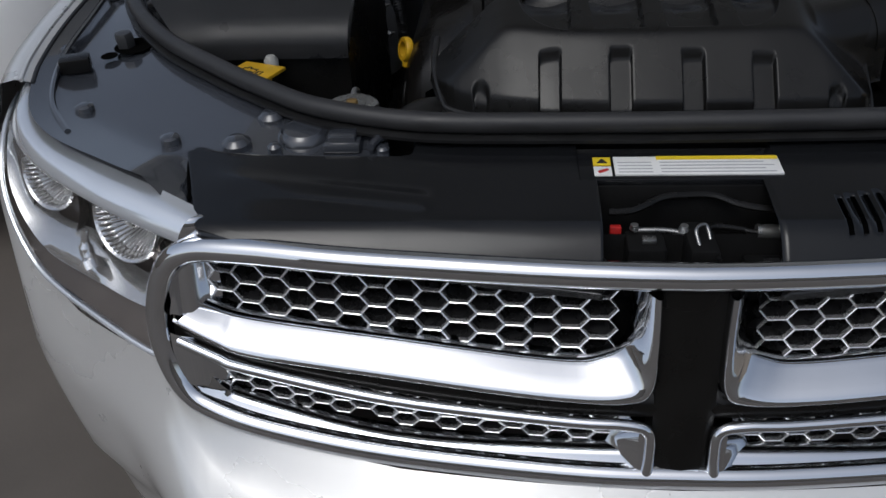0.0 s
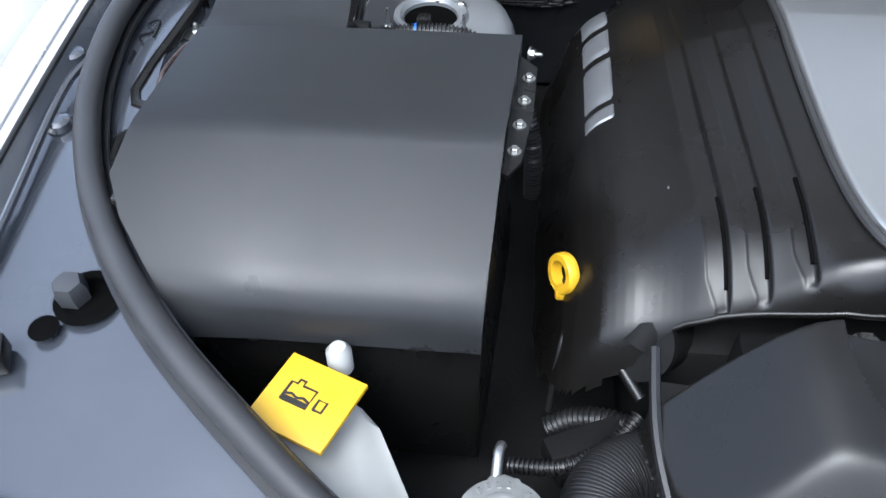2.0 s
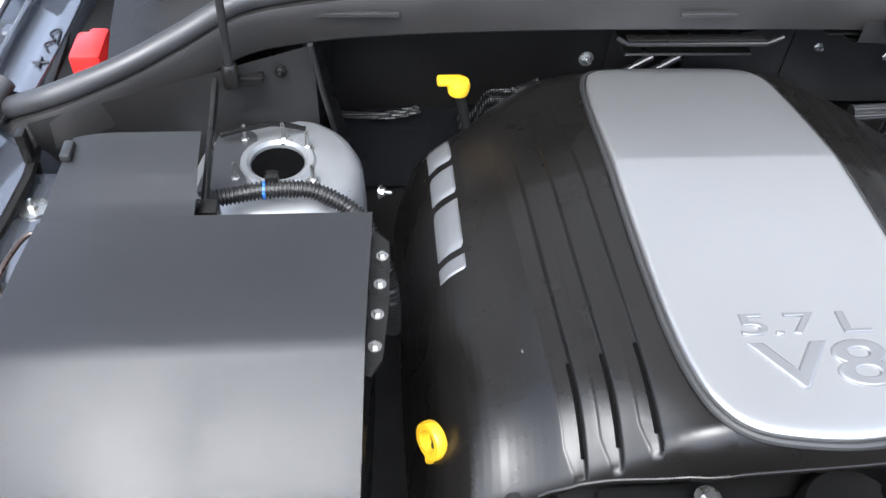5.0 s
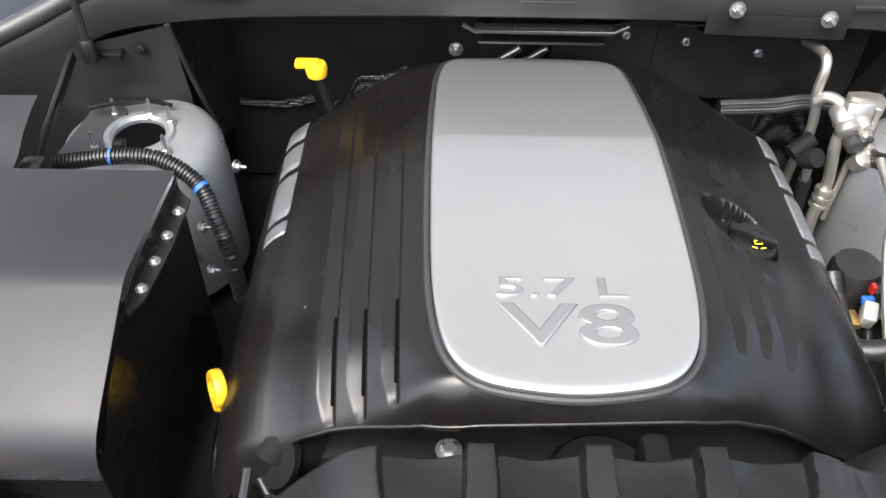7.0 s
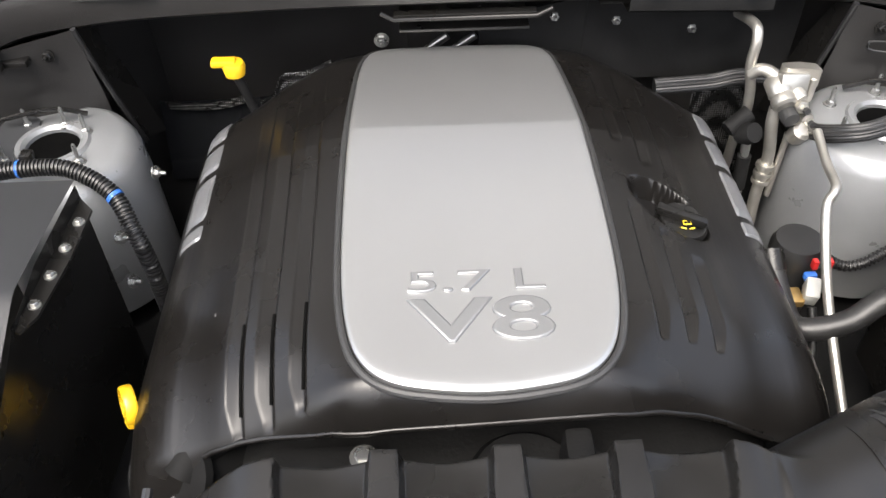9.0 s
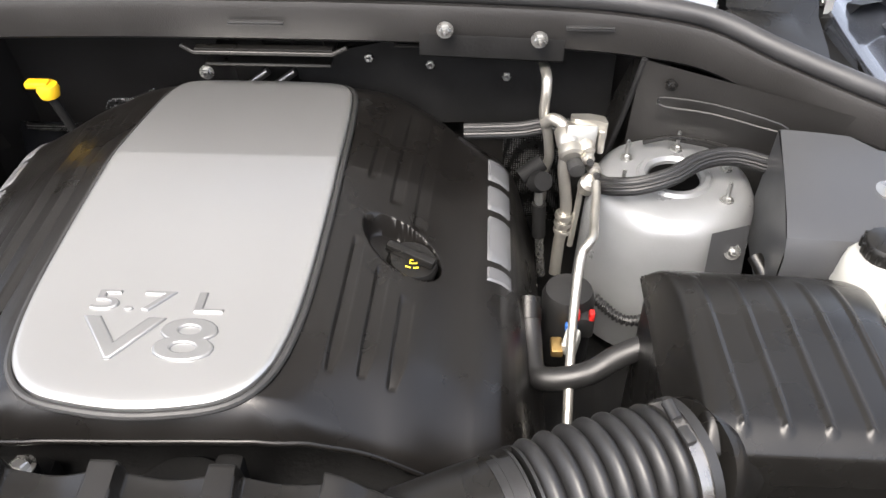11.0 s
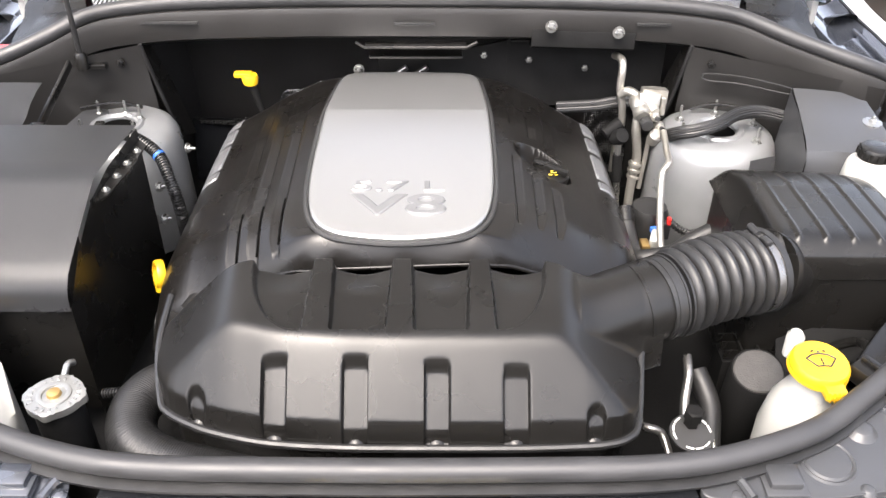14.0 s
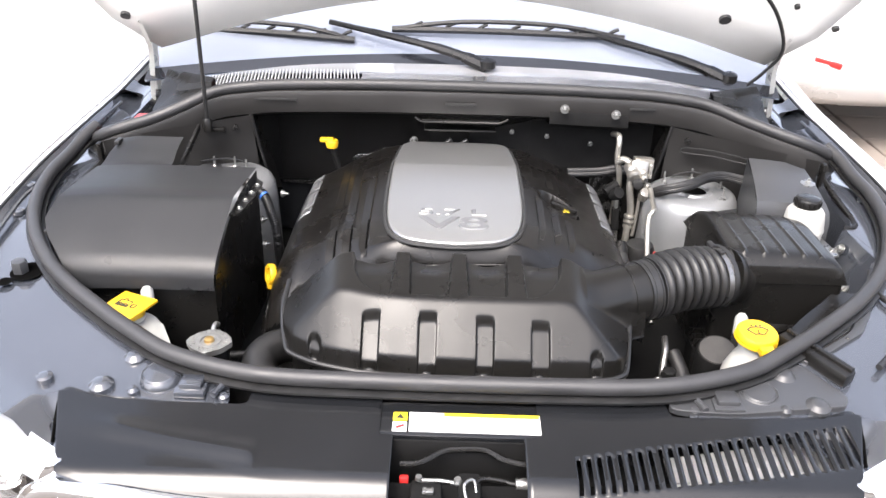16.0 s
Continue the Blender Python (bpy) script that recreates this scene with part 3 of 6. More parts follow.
half = [(0, 1.02), (0.3, 1.023), (0.45, 1.023), (0.515, 1.016), (0.548, 0.99), (0.566, 0.94), (0.567, 0.89), (0.551, 0.845), (0.52, 0.822), (0.45, 0.806), (0.31, 0.795), (0.12, 0.789), (0, 0.788)]
loop = half + [(-x, z) for x, z in half[-2:0:-1]]
part("outer_frame", tube([nose(x, z, 0.004) for x, z in loop], 0.0145, seg=16, steps=6, closed=True), CHROME, grille, "chrome outer frame", smooth=80)
for s in (-1, 1):
    # broad lip under and beside the upper mesh
    outer = curve([(s * x, 0, z) for x, z in ((0.548, 0.934), (0.50, 0.914), (0.46, 0.903), (0.30, 0.896), (0.126, 0.884), (0.055, 0.884), (0.034, 0.898), (0.03, 0.945), (0.031, 1.005))], 6)
    inner = curve([(s * x, 0, z) for x, z in ((0.515, 0.95), (0.49, 0.942), (0.455, 0.937), (0.30, 0.931), (0.127, 0.918), (0.082, 0.922), (0.062, 0.935), (0.056, 0.96), (0.056, 1.005))], 6)
    rows = []
    for a, b in zip(outer, inner):
        row = [nose(a.x, a.z - 0.003, 0.02), nose(a.x, a.z - 0.004, 0.002)]
        for t, d in ((0, 0.0), (0.03, -0.0055), (0.08, -0.009), (0.15, -0.0108), (0.24, -0.0105), (0.36, -0.0075), (0.5, -0.002), (0.66, 0.0055), (0.83, 0.014), (1, 0.0225), (1, 0.034)):
            row.append(nose(a.x + (b.x - a.x) * t, a.z + (b.z - a.z) * t, d))
        rows.append(row)
    part("upper_lip", grid(rows), CHROME, grille, "broad chrome lip", smooth=50)
    # lower opening: thin edge above, broad lip below
    part("lower_edge", tube([nose(s * x, z, -0.002) for x, z in ((0.545, 0.908), (0.50, 0.893), (0.466, 0.885), (0.306, 0.868), (0.126, 0.858), (0.06, 0.856), (0.036, 0.848), (0.033, 0.82), (0.035, 0.795))], 0.0065, seg=12), CHROME, grille)
    part("lower_post", grid([[nose(s * 0.036, z, -0.004), nose(s * 0.045, z, -0.003), nose(s * (0.06 + 0.02 * (0.85 - z) / 0.05), z, 0.025)] for z in (0.853, 0.84, 0.82, 0.80)]), CHROME, grille)
    top = curve([(s * x, 0, z) for x, z in ((0.52, 0.86), (0.50, 0.842), (0.472, 0.832), (0.31, 0.81), (0.126, 0.811), (0.06, 0.812))], 6)
    low = curve([(s * x, 0, z) for x, z in ((0.55, 0.852), (0.525, 0.828), (0.477, 0.811), (0.312, 0.796), (0.123, 0.79), (0.05, 0.789))], 6)
    part("lower_lip", grid([[nose(a.x, a.z, 0.03)] + [nose(a.x + (b.x - a.x) * t, a.z + (b.z - a.z) * t, d) for t, d in ((0, 0.011), (0.2, 0.0085), (0.45, 0.005), (0.65, 0.0015), (0.8, -0.001), (0.92, -0.002), (1.0, 0.001))] for a, b in zip(top, low)]), CHROME, grille, smooth=60)
    part("lower_end_piece", grid([[nose(s * (0.50 + 0.055 * u - 0.1 * (0.9 - z) * (1 - u)), z - 0.006 + 0.01 * u, 0.034 - 0.036 * u - 0.012 * math.sin(math.pi * u)) for u in np.linspace(0, 1, 8)] for z in (0.912, 0.895, 0.88, 0.865, 0.85)]), CHROME, grille, smooth=60)
    part("end_piece", grid([[nose(s * (0.498 + 0.056 * u), z + 0.006 * u, 0.036 - 0.034 * u - 0.013 * math.sin(math.pi * u) + 0.004 * math.sin(3 * math.pi * u)) for u in np.linspace(0, 1, 14)] for z in (1.005, 0.99, 0.975, 0.96, 0.945, 0.93)]), CHROME, grille, smooth=70)
part("centre_bar", grid([[nose(x, z, o) for x, o in ((-0.034, 0.03), (-0.031, 0.004), (-0.02, -0.001), (0, -0.003), (0.02, -0.001), (0.031, 0.004), (0.034, 0.03))] for z in np.linspace(1.008, 0.795, 9)]), PLASTIC, grille, "black centre bar")
part("cross_bar", grid([[nose(x, np.interp(abs(x), [0, 0.126, 0.306, 0.466, 0.55], [0.872, 0.872, 0.883, 0.895, 0.922]) + dz, o) for x in np.linspace(-0.54, 0.54, 41)] for dz, o in ((0.02, 0.02), (0.012, 0.006), (0, 0.002), (-0.012, 0.006), (-0.02, 0.02))]), PLASTIC, grille)
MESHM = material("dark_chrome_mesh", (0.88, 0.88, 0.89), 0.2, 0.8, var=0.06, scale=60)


def honeycomb(pitch, dz, inside, depth, s, rings):
    """Six-sided cells; rings are (scale, depth) pairs from the ridge inward."""
    bm = bmesh.new()
    r = pitch / 3
    outer = [(r, 0), (r / 2, dz), (-r / 2, dz), (-r, 0), (-r / 2, -dz), (r / 2, -dz)]
    for j in range(-26, 8):
        for i in range(0, 14):
            cx, cz = 0.03 + i * pitch + (j % 2) * pitch / 2, 0.97 + j * dz
            if not inside(cx, cz):
                continue
            loops = [[bm.verts.new(nose(s * (cx + x * f), cz + z * f, off + depth)) for x, z in outer] for f, off in rings]
            for a, b in zip(loops, loops[1:]):
                for k in range(6):
                    bm.faces.new((a[k], a[(k + 1) % 6], b[(k + 1) % 6], b[k]))
    return bm


for s in (-1, 1):
    for title, f, size, depth, inside in (("upper_mesh", 0.925, (0.0575, 0.0112), 0.022, lambda x, z: 0.06 < x < 0.52 and 0.908 + 0.04 * x < z < 1.006), ("lower_mesh", 0.88, (0.048, 0.0078), 0.022, lambda x, z: 0.06 < x < 0.525 and 0.807 + 0.05 * x < z < 0.855 + 0.06 * x)):
        mesh = part(title, honeycomb(*size, inside, depth, s, ((1.0, 0.003), (f + 0.01, 0.0037), (f, 0.009))), MESHM, grille, "bright honeycomb mesh", smooth=20)
        # Walls inside the cells get a darker metal than the ridges.
        part(title + "_wall", honeycomb(*size, inside, depth, s, ((f, 0.0101), (f - 0.12, 0.018), (f - 0.16, 0.026), (f - 0.18, 0.045))), DARKCHROME, grille, "darker cell walls behind the ridges", smooth=20)

# headlights
# Warm tint of the housing stands for the ground reflected in the lens.
HOUSING = material("lamp_housing_ground_tint", (0.13, 0.112, 0.10), 0.16, 0.5, var=0.2, scale=20)
BEZEL = material("dark_bezel", (0.02, 0.018, 0.017), 0.15, 0.2, var=0.2)


def fluted_bowl(place, axis, r, flutes, top, depth=0.05):
    """A reflector bowl whose wall is pressed into flutes, with a plain rolled rim, cut off flat at the height top."""
    side = Vector(axis).normalized().to_track_quat("Z", "Y").to_matrix()
    rows = []
    for f, d in ((1.0, -0.004), (1.05, 0.003), (1.02, 0.007), (0.96, 0.005), (0.93, -0.002), (0.86, -0.014), (0.72, -0.028), (0.5, -0.04), (0.22, -depth), (0.05, -depth)):
        row = []
        for i in range(flutes * 4):
            a = 2 * math.pi * i / (flutes * 4)
            wave = 1 - 0.035 * (i % 4 in (1, 2)) * (-0.03 < d < 0.0)
            v = Vector(place) + side @ Vector((r * f * wave * math.cos(a), r * f * wave * math.sin(a), d))
            row.append((v.x, v.y, min(v.z, top)))
        rows.append(row)
    return grid(rows, close_v=True)


for s in (-1, 1):
    T = curve([(s * x, y, z) for x, y, z in ((0.506, -0.128, 1.050), (0.568, -0.092, 1.058), (0.636, -0.054, 1.064), (0.727, 0.006, 1.073), (0.785, 0.085, 1.083), (0.812, 0.16, 1.088), (0.828, 0.215, 1.092))], 5)
    M = curve([(s * x, y, z) for x, y, z in ((0.526, -0.145, 1.027), (0.585, -0.116, 1.034), (0.65, -0.080, 1.043), (0.735, -0.018, 1.052), (0.795, 0.05, 1.062), (0.822, 0.12, 1.07), (0.84, 0.195, 1.078))], 5)
    B = curve([(s * x, y, z) for x, y, z in ((0.582, -0.146, 0.872), (0.61, -0.134, 0.877), (0.69, -0.088, 0.897), (0.765, -0.036, 0.92), (0.815, 0.022, 0.985), (0.832, 0.09, 1.045), (0.852, 0.18, 1.06))], 5)
    light = part("headlight", grid([[a.lerp(b, t) + Vector((0, 0.06 * math.sin(math.pi * t) ** 0.5 + 0.008, 0)) for t in np.linspace(0, 1, 9)] for a, b in zip(M, B)]), HOUSING, car, "clear headlight with chrome bowls", smooth=60)
    strip = []
    for a, b in zip(T, M):
        row = [Vector((a.x * 0.99, a.y + 0.012, a.z - 0.002 + (apron_z(a.y) - a.z) * float(smooth(0.555, 0.65, abs(a.x)))))]
        for t in np.linspace(0, 1, 11):
            row.append(a.lerp(b, t) + Vector((0, -0.004, 0.008)) * math.sin(math.pi * t) ** 0.8)
        strip.append(row + [b + Vector((0, 0.004, -0.005)), b + Vector((0, 0.016, -0.006))])
    part("top_strip", grid(strip), PALELENS, light, "glossy top strip with reflected sky put into its colour", smooth=60)
    part("strip_seal", tube([row[0] + Vector((0, 0.002, 0.002)) for row in strip[6:-1:3]], 0.0028, seg=8, steps=4), RUBBER, light)
    part("inner_cap", grid([[p + Vector((-s * d, 0.002 * d / 0.006, -e)) for p in strip[0]] for d, e in ((0, 0), (0.005, 0.0004), (0.010, 0.002), (0.0135, 0.007), (0.015, 0.03))]), CHROME, light, "chrome inner end cap", smooth=60)
    part("lens", grid([[a.lerp(b, t) + Vector((0, -0.008 * math.sin(math.pi * t), 0)) for t in np.linspace(0, 1, 9)] for a, b in zip(M, B)]), LENS, light, "clear lens", smooth=80).visible_shadow = False
    # chrome band below the bowls, and a thin chrome edge along the lens's foot
    band = []
    for i, (a, b) in enumerate(zip(M, B)):
        u = i / (len(M) - 1)
        top = float(np.interp(u, [0, 0.12, 0.22, 0.29, 0.36, 0.45, 0.55, 0.7, 1], [0.57, 0.6, 0.62, 0.53, 0.51, 0.6, 0.66, 0.55, 0.5]))
        low = float(np.interp(u, [0, 0.3, 0.5, 0.7, 1], [0.63, 0.72, 0.8, 0.86, 0.9]))
        band.append([a.lerp(b, top + (low - top) * t) + Vector((0, o, 0)) for t, o in ((0, 0.05), (0.0, 0.034), (0.2, 0.024), (0.5, 0.014), (0.85, 0.006), (1, 0.008), (1.0, 0.03))])
    part("chrome_band", grid(band), BOWL, light, "broad chrome band", smooth=60)
    part("lens_foot", tube([b + Vector((0, -0.001, 0.002)) for b in B[::3]], 0.0035, seg=8, steps=3), PALELENS, light)
    axis = (s * 0.42, -0.86, 0.28)
    for cx, cy, cz, r in ((0.605, -0.082, 1.020, 0.05), (0.728, -0.002, 1.036, 0.045)):
        part("bowl", fluted_bowl((s * cx, cy, cz), axis, r, 44, cz + 0.01), BOWL, light, "chrome fluted reflector bowl", smooth=40)
        part("bulb_shield", lathe([(0.014, -0.05), (0.015, -0.012), (0.012, -0.002), (0.004, 0.002)], (s * cx, cy, cz), axis, 18), ZINC, light)
        part("lower_cup", lathe([(r * 0.98, 0.006), (r * 1.0, 0.0), (r * 0.9, -0.016), (r * 0.6, -0.032), (r * 0.1, -0.04)], (s * (cx + 0.008), cy + 0.004, cz - 0.056), (s * 0.42, -0.8, 0.45), 32, caps=False), BEZEL, light, "dark lower cup")
    part("bowl_joint", tube([(s * 0.665, -0.076, 1.0), (s * 0.668, -0.08, 0.975), (s * 0.66, -0.09, 0.955)], [0.005, 0.008, 0.013], seg=10), BOWL, light)


# ---- engine bay ----
# three flutes on each flank: offset of the inner wall, lean, width, front end, end of the black slot
FLUTES = ((-1, ((0.1575, 0.0251, 0.0125, 0.298, 0.395), (0.186, 0.0299, 0.014, 0.297, 0.392), (0.2135, 0.0346, 0.0145, 0.296, 0.391))),
          (1, ((0.137, 0.025, 0.010, 0.342, 0), (0.163, 0.0294, 0.011, 0.345, 0), (0.188, 0.0337, 0.0115, 0.342, 0))))


def flute_wall(g, lean, y0, y):
    """Distance of a flute's inner wall from the middle line; it draws in at the front end."""
    return g + lean * (y - y0)


def cover_z(x, y):
    d = np.abs(x + 0.01)
    base = sum(w * np.interp(np.abs(d + o), [0, 0.12, 0.15, 0.21, 0.25, 0.285, 0.31, 0.33, 0.345], [1.158, 1.156, 1.150, 1.127, 1.10, 1.088, 1.068, 1.02, 0.93]) for o, w in ((-0.014, 0.2), (-0.007, 0.2), (0, 0.2), (0.007, 0.2), (0.014, 0.2)))
    flank = smooth(0.085, 0.20, d)
    front = -(1 - flank) * 45 * np.clip(0.308 - y, 0, 1) ** 2 - flank * (5 * np.clip(0.385 - y, 0, 1) ** 2 + 40 * np.clip(0.305 - y, 0, 1) ** 2)
    back = -0.125 * (1 - 0.75 * smooth(0.18, 0.27, d)) * np.clip(y - 0.62, 0, 1) - 7 * np.clip(y - 0.80 + 0.08 * smooth(0.15, 0.3, d), 0, 1) ** 2
    z = base + front + back
    for side, lines in FLUTES:
        for g, lean, w, y0, y1 in lines:
            u = side * x - flute_wall(g, lean, y0, y)
            w = w * np.clip((y - y0 + 0.004) / 0.03, 0.3, 1) ** 0.5
            along = smooth(y0 - 0.001, y0 + 0.003, y) * (1 - 0.5 * smooth(0.5, 0.62, y)) * (1 - smooth(0.68, 0.80, y))
            if side > 0:
                along = along * (1 - bump(y, 0.525 - 1.2 * (g - 0.165), 0.045, 0.014))
            z = z - 0.0046 * along * smooth(-0.0022, 0.0003, u) * (0.22 + 0.78 * np.clip(1 - u / w, 0, 1)) * (1 - smooth(w - 0.0006, w + 0.0012, u))
    # hollow of the oil filler
    p, q = (x - 0.184) * 0.74 - (y - 0.517) * 0.67, (x - 0.184) * 0.67 + (y - 0.517) * 0.74
    cap = (p / 0.045) ** 2 + (q / (0.029 + 0.1 * p)) ** 2
    return z - 0.024 * (1 - smooth(0.75, 1.1, cap))


cover = thing("engine_cover", (-0.01, 0.55, 1.0), "black plastic engine cover with a satin silver centre plate", "engine cover")


def front_edge(x):
    """Height of the cover's lower front edge."""
    return float(np.interp(x, [-0.36, -0.275, -0.248, -0.216, -0.175, -0.135, -0.09, -0.015, 0.04, 0.086, 0.125, 0.163, 0.197, 0.24, 0.34], [0.95, 1.03, 1.068, 1.0845, 1.099, 1.113, 1.119, 1.122, 1.124, 1.125, 1.118, 1.10, 1.0825, 1.055, 0.95]))


part("shell", relief(cover_z, -0.36, 0.34, 0.255, 0.87, 0.0011, 0.95, 0.0023, cut=lambda x, y, z: y < 0.32 and z < front_edge(x) - 0.002, warp=lambda x, y: -0.01 + (x + 0.01) * (1 + 0.17 * (y - 0.3))), COVERP, cover, smooth=55)
lip = []
ys = np.linspace(0.255, 0.33, 151)
for x in np.linspace(-0.25, 0.235, 60):
    zs = cover_z(np.full(151, x), ys)
    lip.append((x, float(np.interp(front_edge(x), zs, ys)) + 0.0016, front_edge(x) - 0.001))
part("front_lip", tube(lip, 0.003, seg=10, steps=1), COVERP, cover, smooth=80)


def plate_z(x, y):
    return 1.1605 - 0.13 * max(0, y - 0.62) - 0.25 * max(0, 0.33 - y) ** 1.5


plate_out = [(p.x, p.y) for p in curve([(x, y, 0) for x, y in ((-0.088, 0.297), (-0.055, 0.2885), (-0.012, 0.2845), (0.03, 0.288), (0.064, 0.2965), (0.087, 0.316), (0.101, 0.352), (0.109, 0.42), (0.1115, 0.55), (0.110, 0.66), (0.105, 0.755), (0.099, 0.795), (0.085, 0.815), (0.055, 0.822),
                                        (-0.013, 0.824), (-0.08, 0.822), (-0.11, 0.815), (-0.122, 0.795), (-0.128, 0.755), (-0.132, 0.66), (-0.1335, 0.55), (-0.131, 0.42), (-0.123, 0.35), (-0.11, 0.316))], 8, closed=True)]


def plate_mesh():
    """Rings inward from the outline, the edge rolled down all round."""
    c = Vector((-0.013, 0.54))
    rows = []
    scales = [1.0, 1.0, 0.994, 0.985, 0.972, 0.955] + list(np.linspace(0.93, 0.01, 46))
    lifts = [-0.006, 0.0012, 0.0026, 0.0034, 0.0038, 0.004]
    for k, f in enumerate(scales):
        row = []
        for x, y in plate_out:
            q = c + (Vector((x, y)) - c) * f
            row.append((q.x, q.y, lifts[k] if k < 6 else 0.004))
        rows.append(row)
    bm = grid(rows, close_u=True, caps=True)
    # a crisp bend across the rear third
    for y in (0.615, 0.618, 0.6215, 0.625):
        bmesh.ops.bisect_plane(bm, geom=bm.verts[:] + bm.edges[:] + bm.faces[:], plane_co=(0, y, 0), plane_no=(0, 1, 0))
    for v in bm.verts:
        v.co.z += plate_z(v.co.x, v.co.y)
    return bm


plate = part("centre_plate", plate_mesh(), PLATE, cover, "satin silver centre plate with raised lettering", smooth=35)
part("lettering", join(lettering("5.7 L", -0.073, 0.0445, 0.3835, 0.4075, plate_z, 0.0062, 0.012),
                       lettering("V8", -0.074, 0.047, 0.3285, 0.3765, plate_z, 0.0062, 0.022)), LETTER, plate, smooth=30)

def draped(corners, lift, n=8):
    """A thin skin that follows the cover between four corners in plan."""
    a, b, c, d = [Vector(q) for q in corners]
    rows = []
    for i in range(n + 1):
        p, q = a.lerp(d, i / n), b.lerp(c, i / n)
        row = []
        for j in range(n + 1):
            v = p.lerp(q, j / n)
            edge = i in (0, n) or j in (0, n)
            row.append((v.x, v.y, float(cover_z(np.array(v.x), np.array(v.y))) + (lift - 0.004 if edge else lift)))
        rows.append(row)
    return grid(rows)


def on_cover(x, y, lift=0.0):
    return Vector((x, y, float(cover_z(np.array(x), np.array(y))) + lift))


# black strips at the foot of each flute's wall, for the slots' dark inside
for side, lines in FLUTES:
    for g, lean, w, y0, y1 in lines:
        if y1:
            line = [on_cover(side * (float(flute_wall(g, lean, y0, y)) + 0.001), y, 0.0007) for y in np.linspace(y0 + 0.016, y1, 24)]
            part("slot", tube(line, 0, section=[(0.0016 * math.cos(q), 0.0016 * math.sin(q)) for q in np.linspace(0, 2 * math.pi, 10, endpoint=False)], steps=1), SLOTM, cover, "black strip for the dark inside a ventilation slot", smooth=80)
# badges on the flanks: four plain slanted bars each
for s, x0, y_end in ((-1, -0.303, 0.534), (1, 0.2845, 0.515)):
    for i in range(4):
        # the last is the narrow one
        y0, w = ((y_end, 0.023), (y_end + 0.028, 0.083), (y_end + 0.116, 0.052), (y_end + 0.174, 0.052))[i]
        part("badge_bar", draped([(x0 - 0.0145, y0), (x0 + 0.0145, y0 + 0.006), (x0 + 0.0145, y0 + w + 0.006), (x0 - 0.0145, y0 + w)], 0.0025), BADGE, cover, "raised silver badge")
# oil filler cap in its hollow
cap = part("oil_cap", lathe([(0.026, 0), (0.026, 0.012), (0.023, 0.016), (0.004, 0.016)], (0.194, 0.505, 1.110), (0.25, -0.1, 1)), PLASTIC, cover, "black oil filler cap with yellow marks")

# air resonator
RIBS = (-0.0905, -0.003, 0.083)


def res_front(x):
    """How far forward the flange stands."""
    return sum(np.interp(x + o, [-0.275, -0.255, -0.247, -0.216, -0.182, -0.133, -0.063, 0.0, 0.109, 0.196, 0.233, 0.247, 0.27], [0.15, 0.108, 0.10, 0.084, 0.072, 0.061, 0.056, 0.055, 0.055, 0.058, 0.065, 0.085, 0.16]) for o in (-0.008, 0, 0.008)) / 3


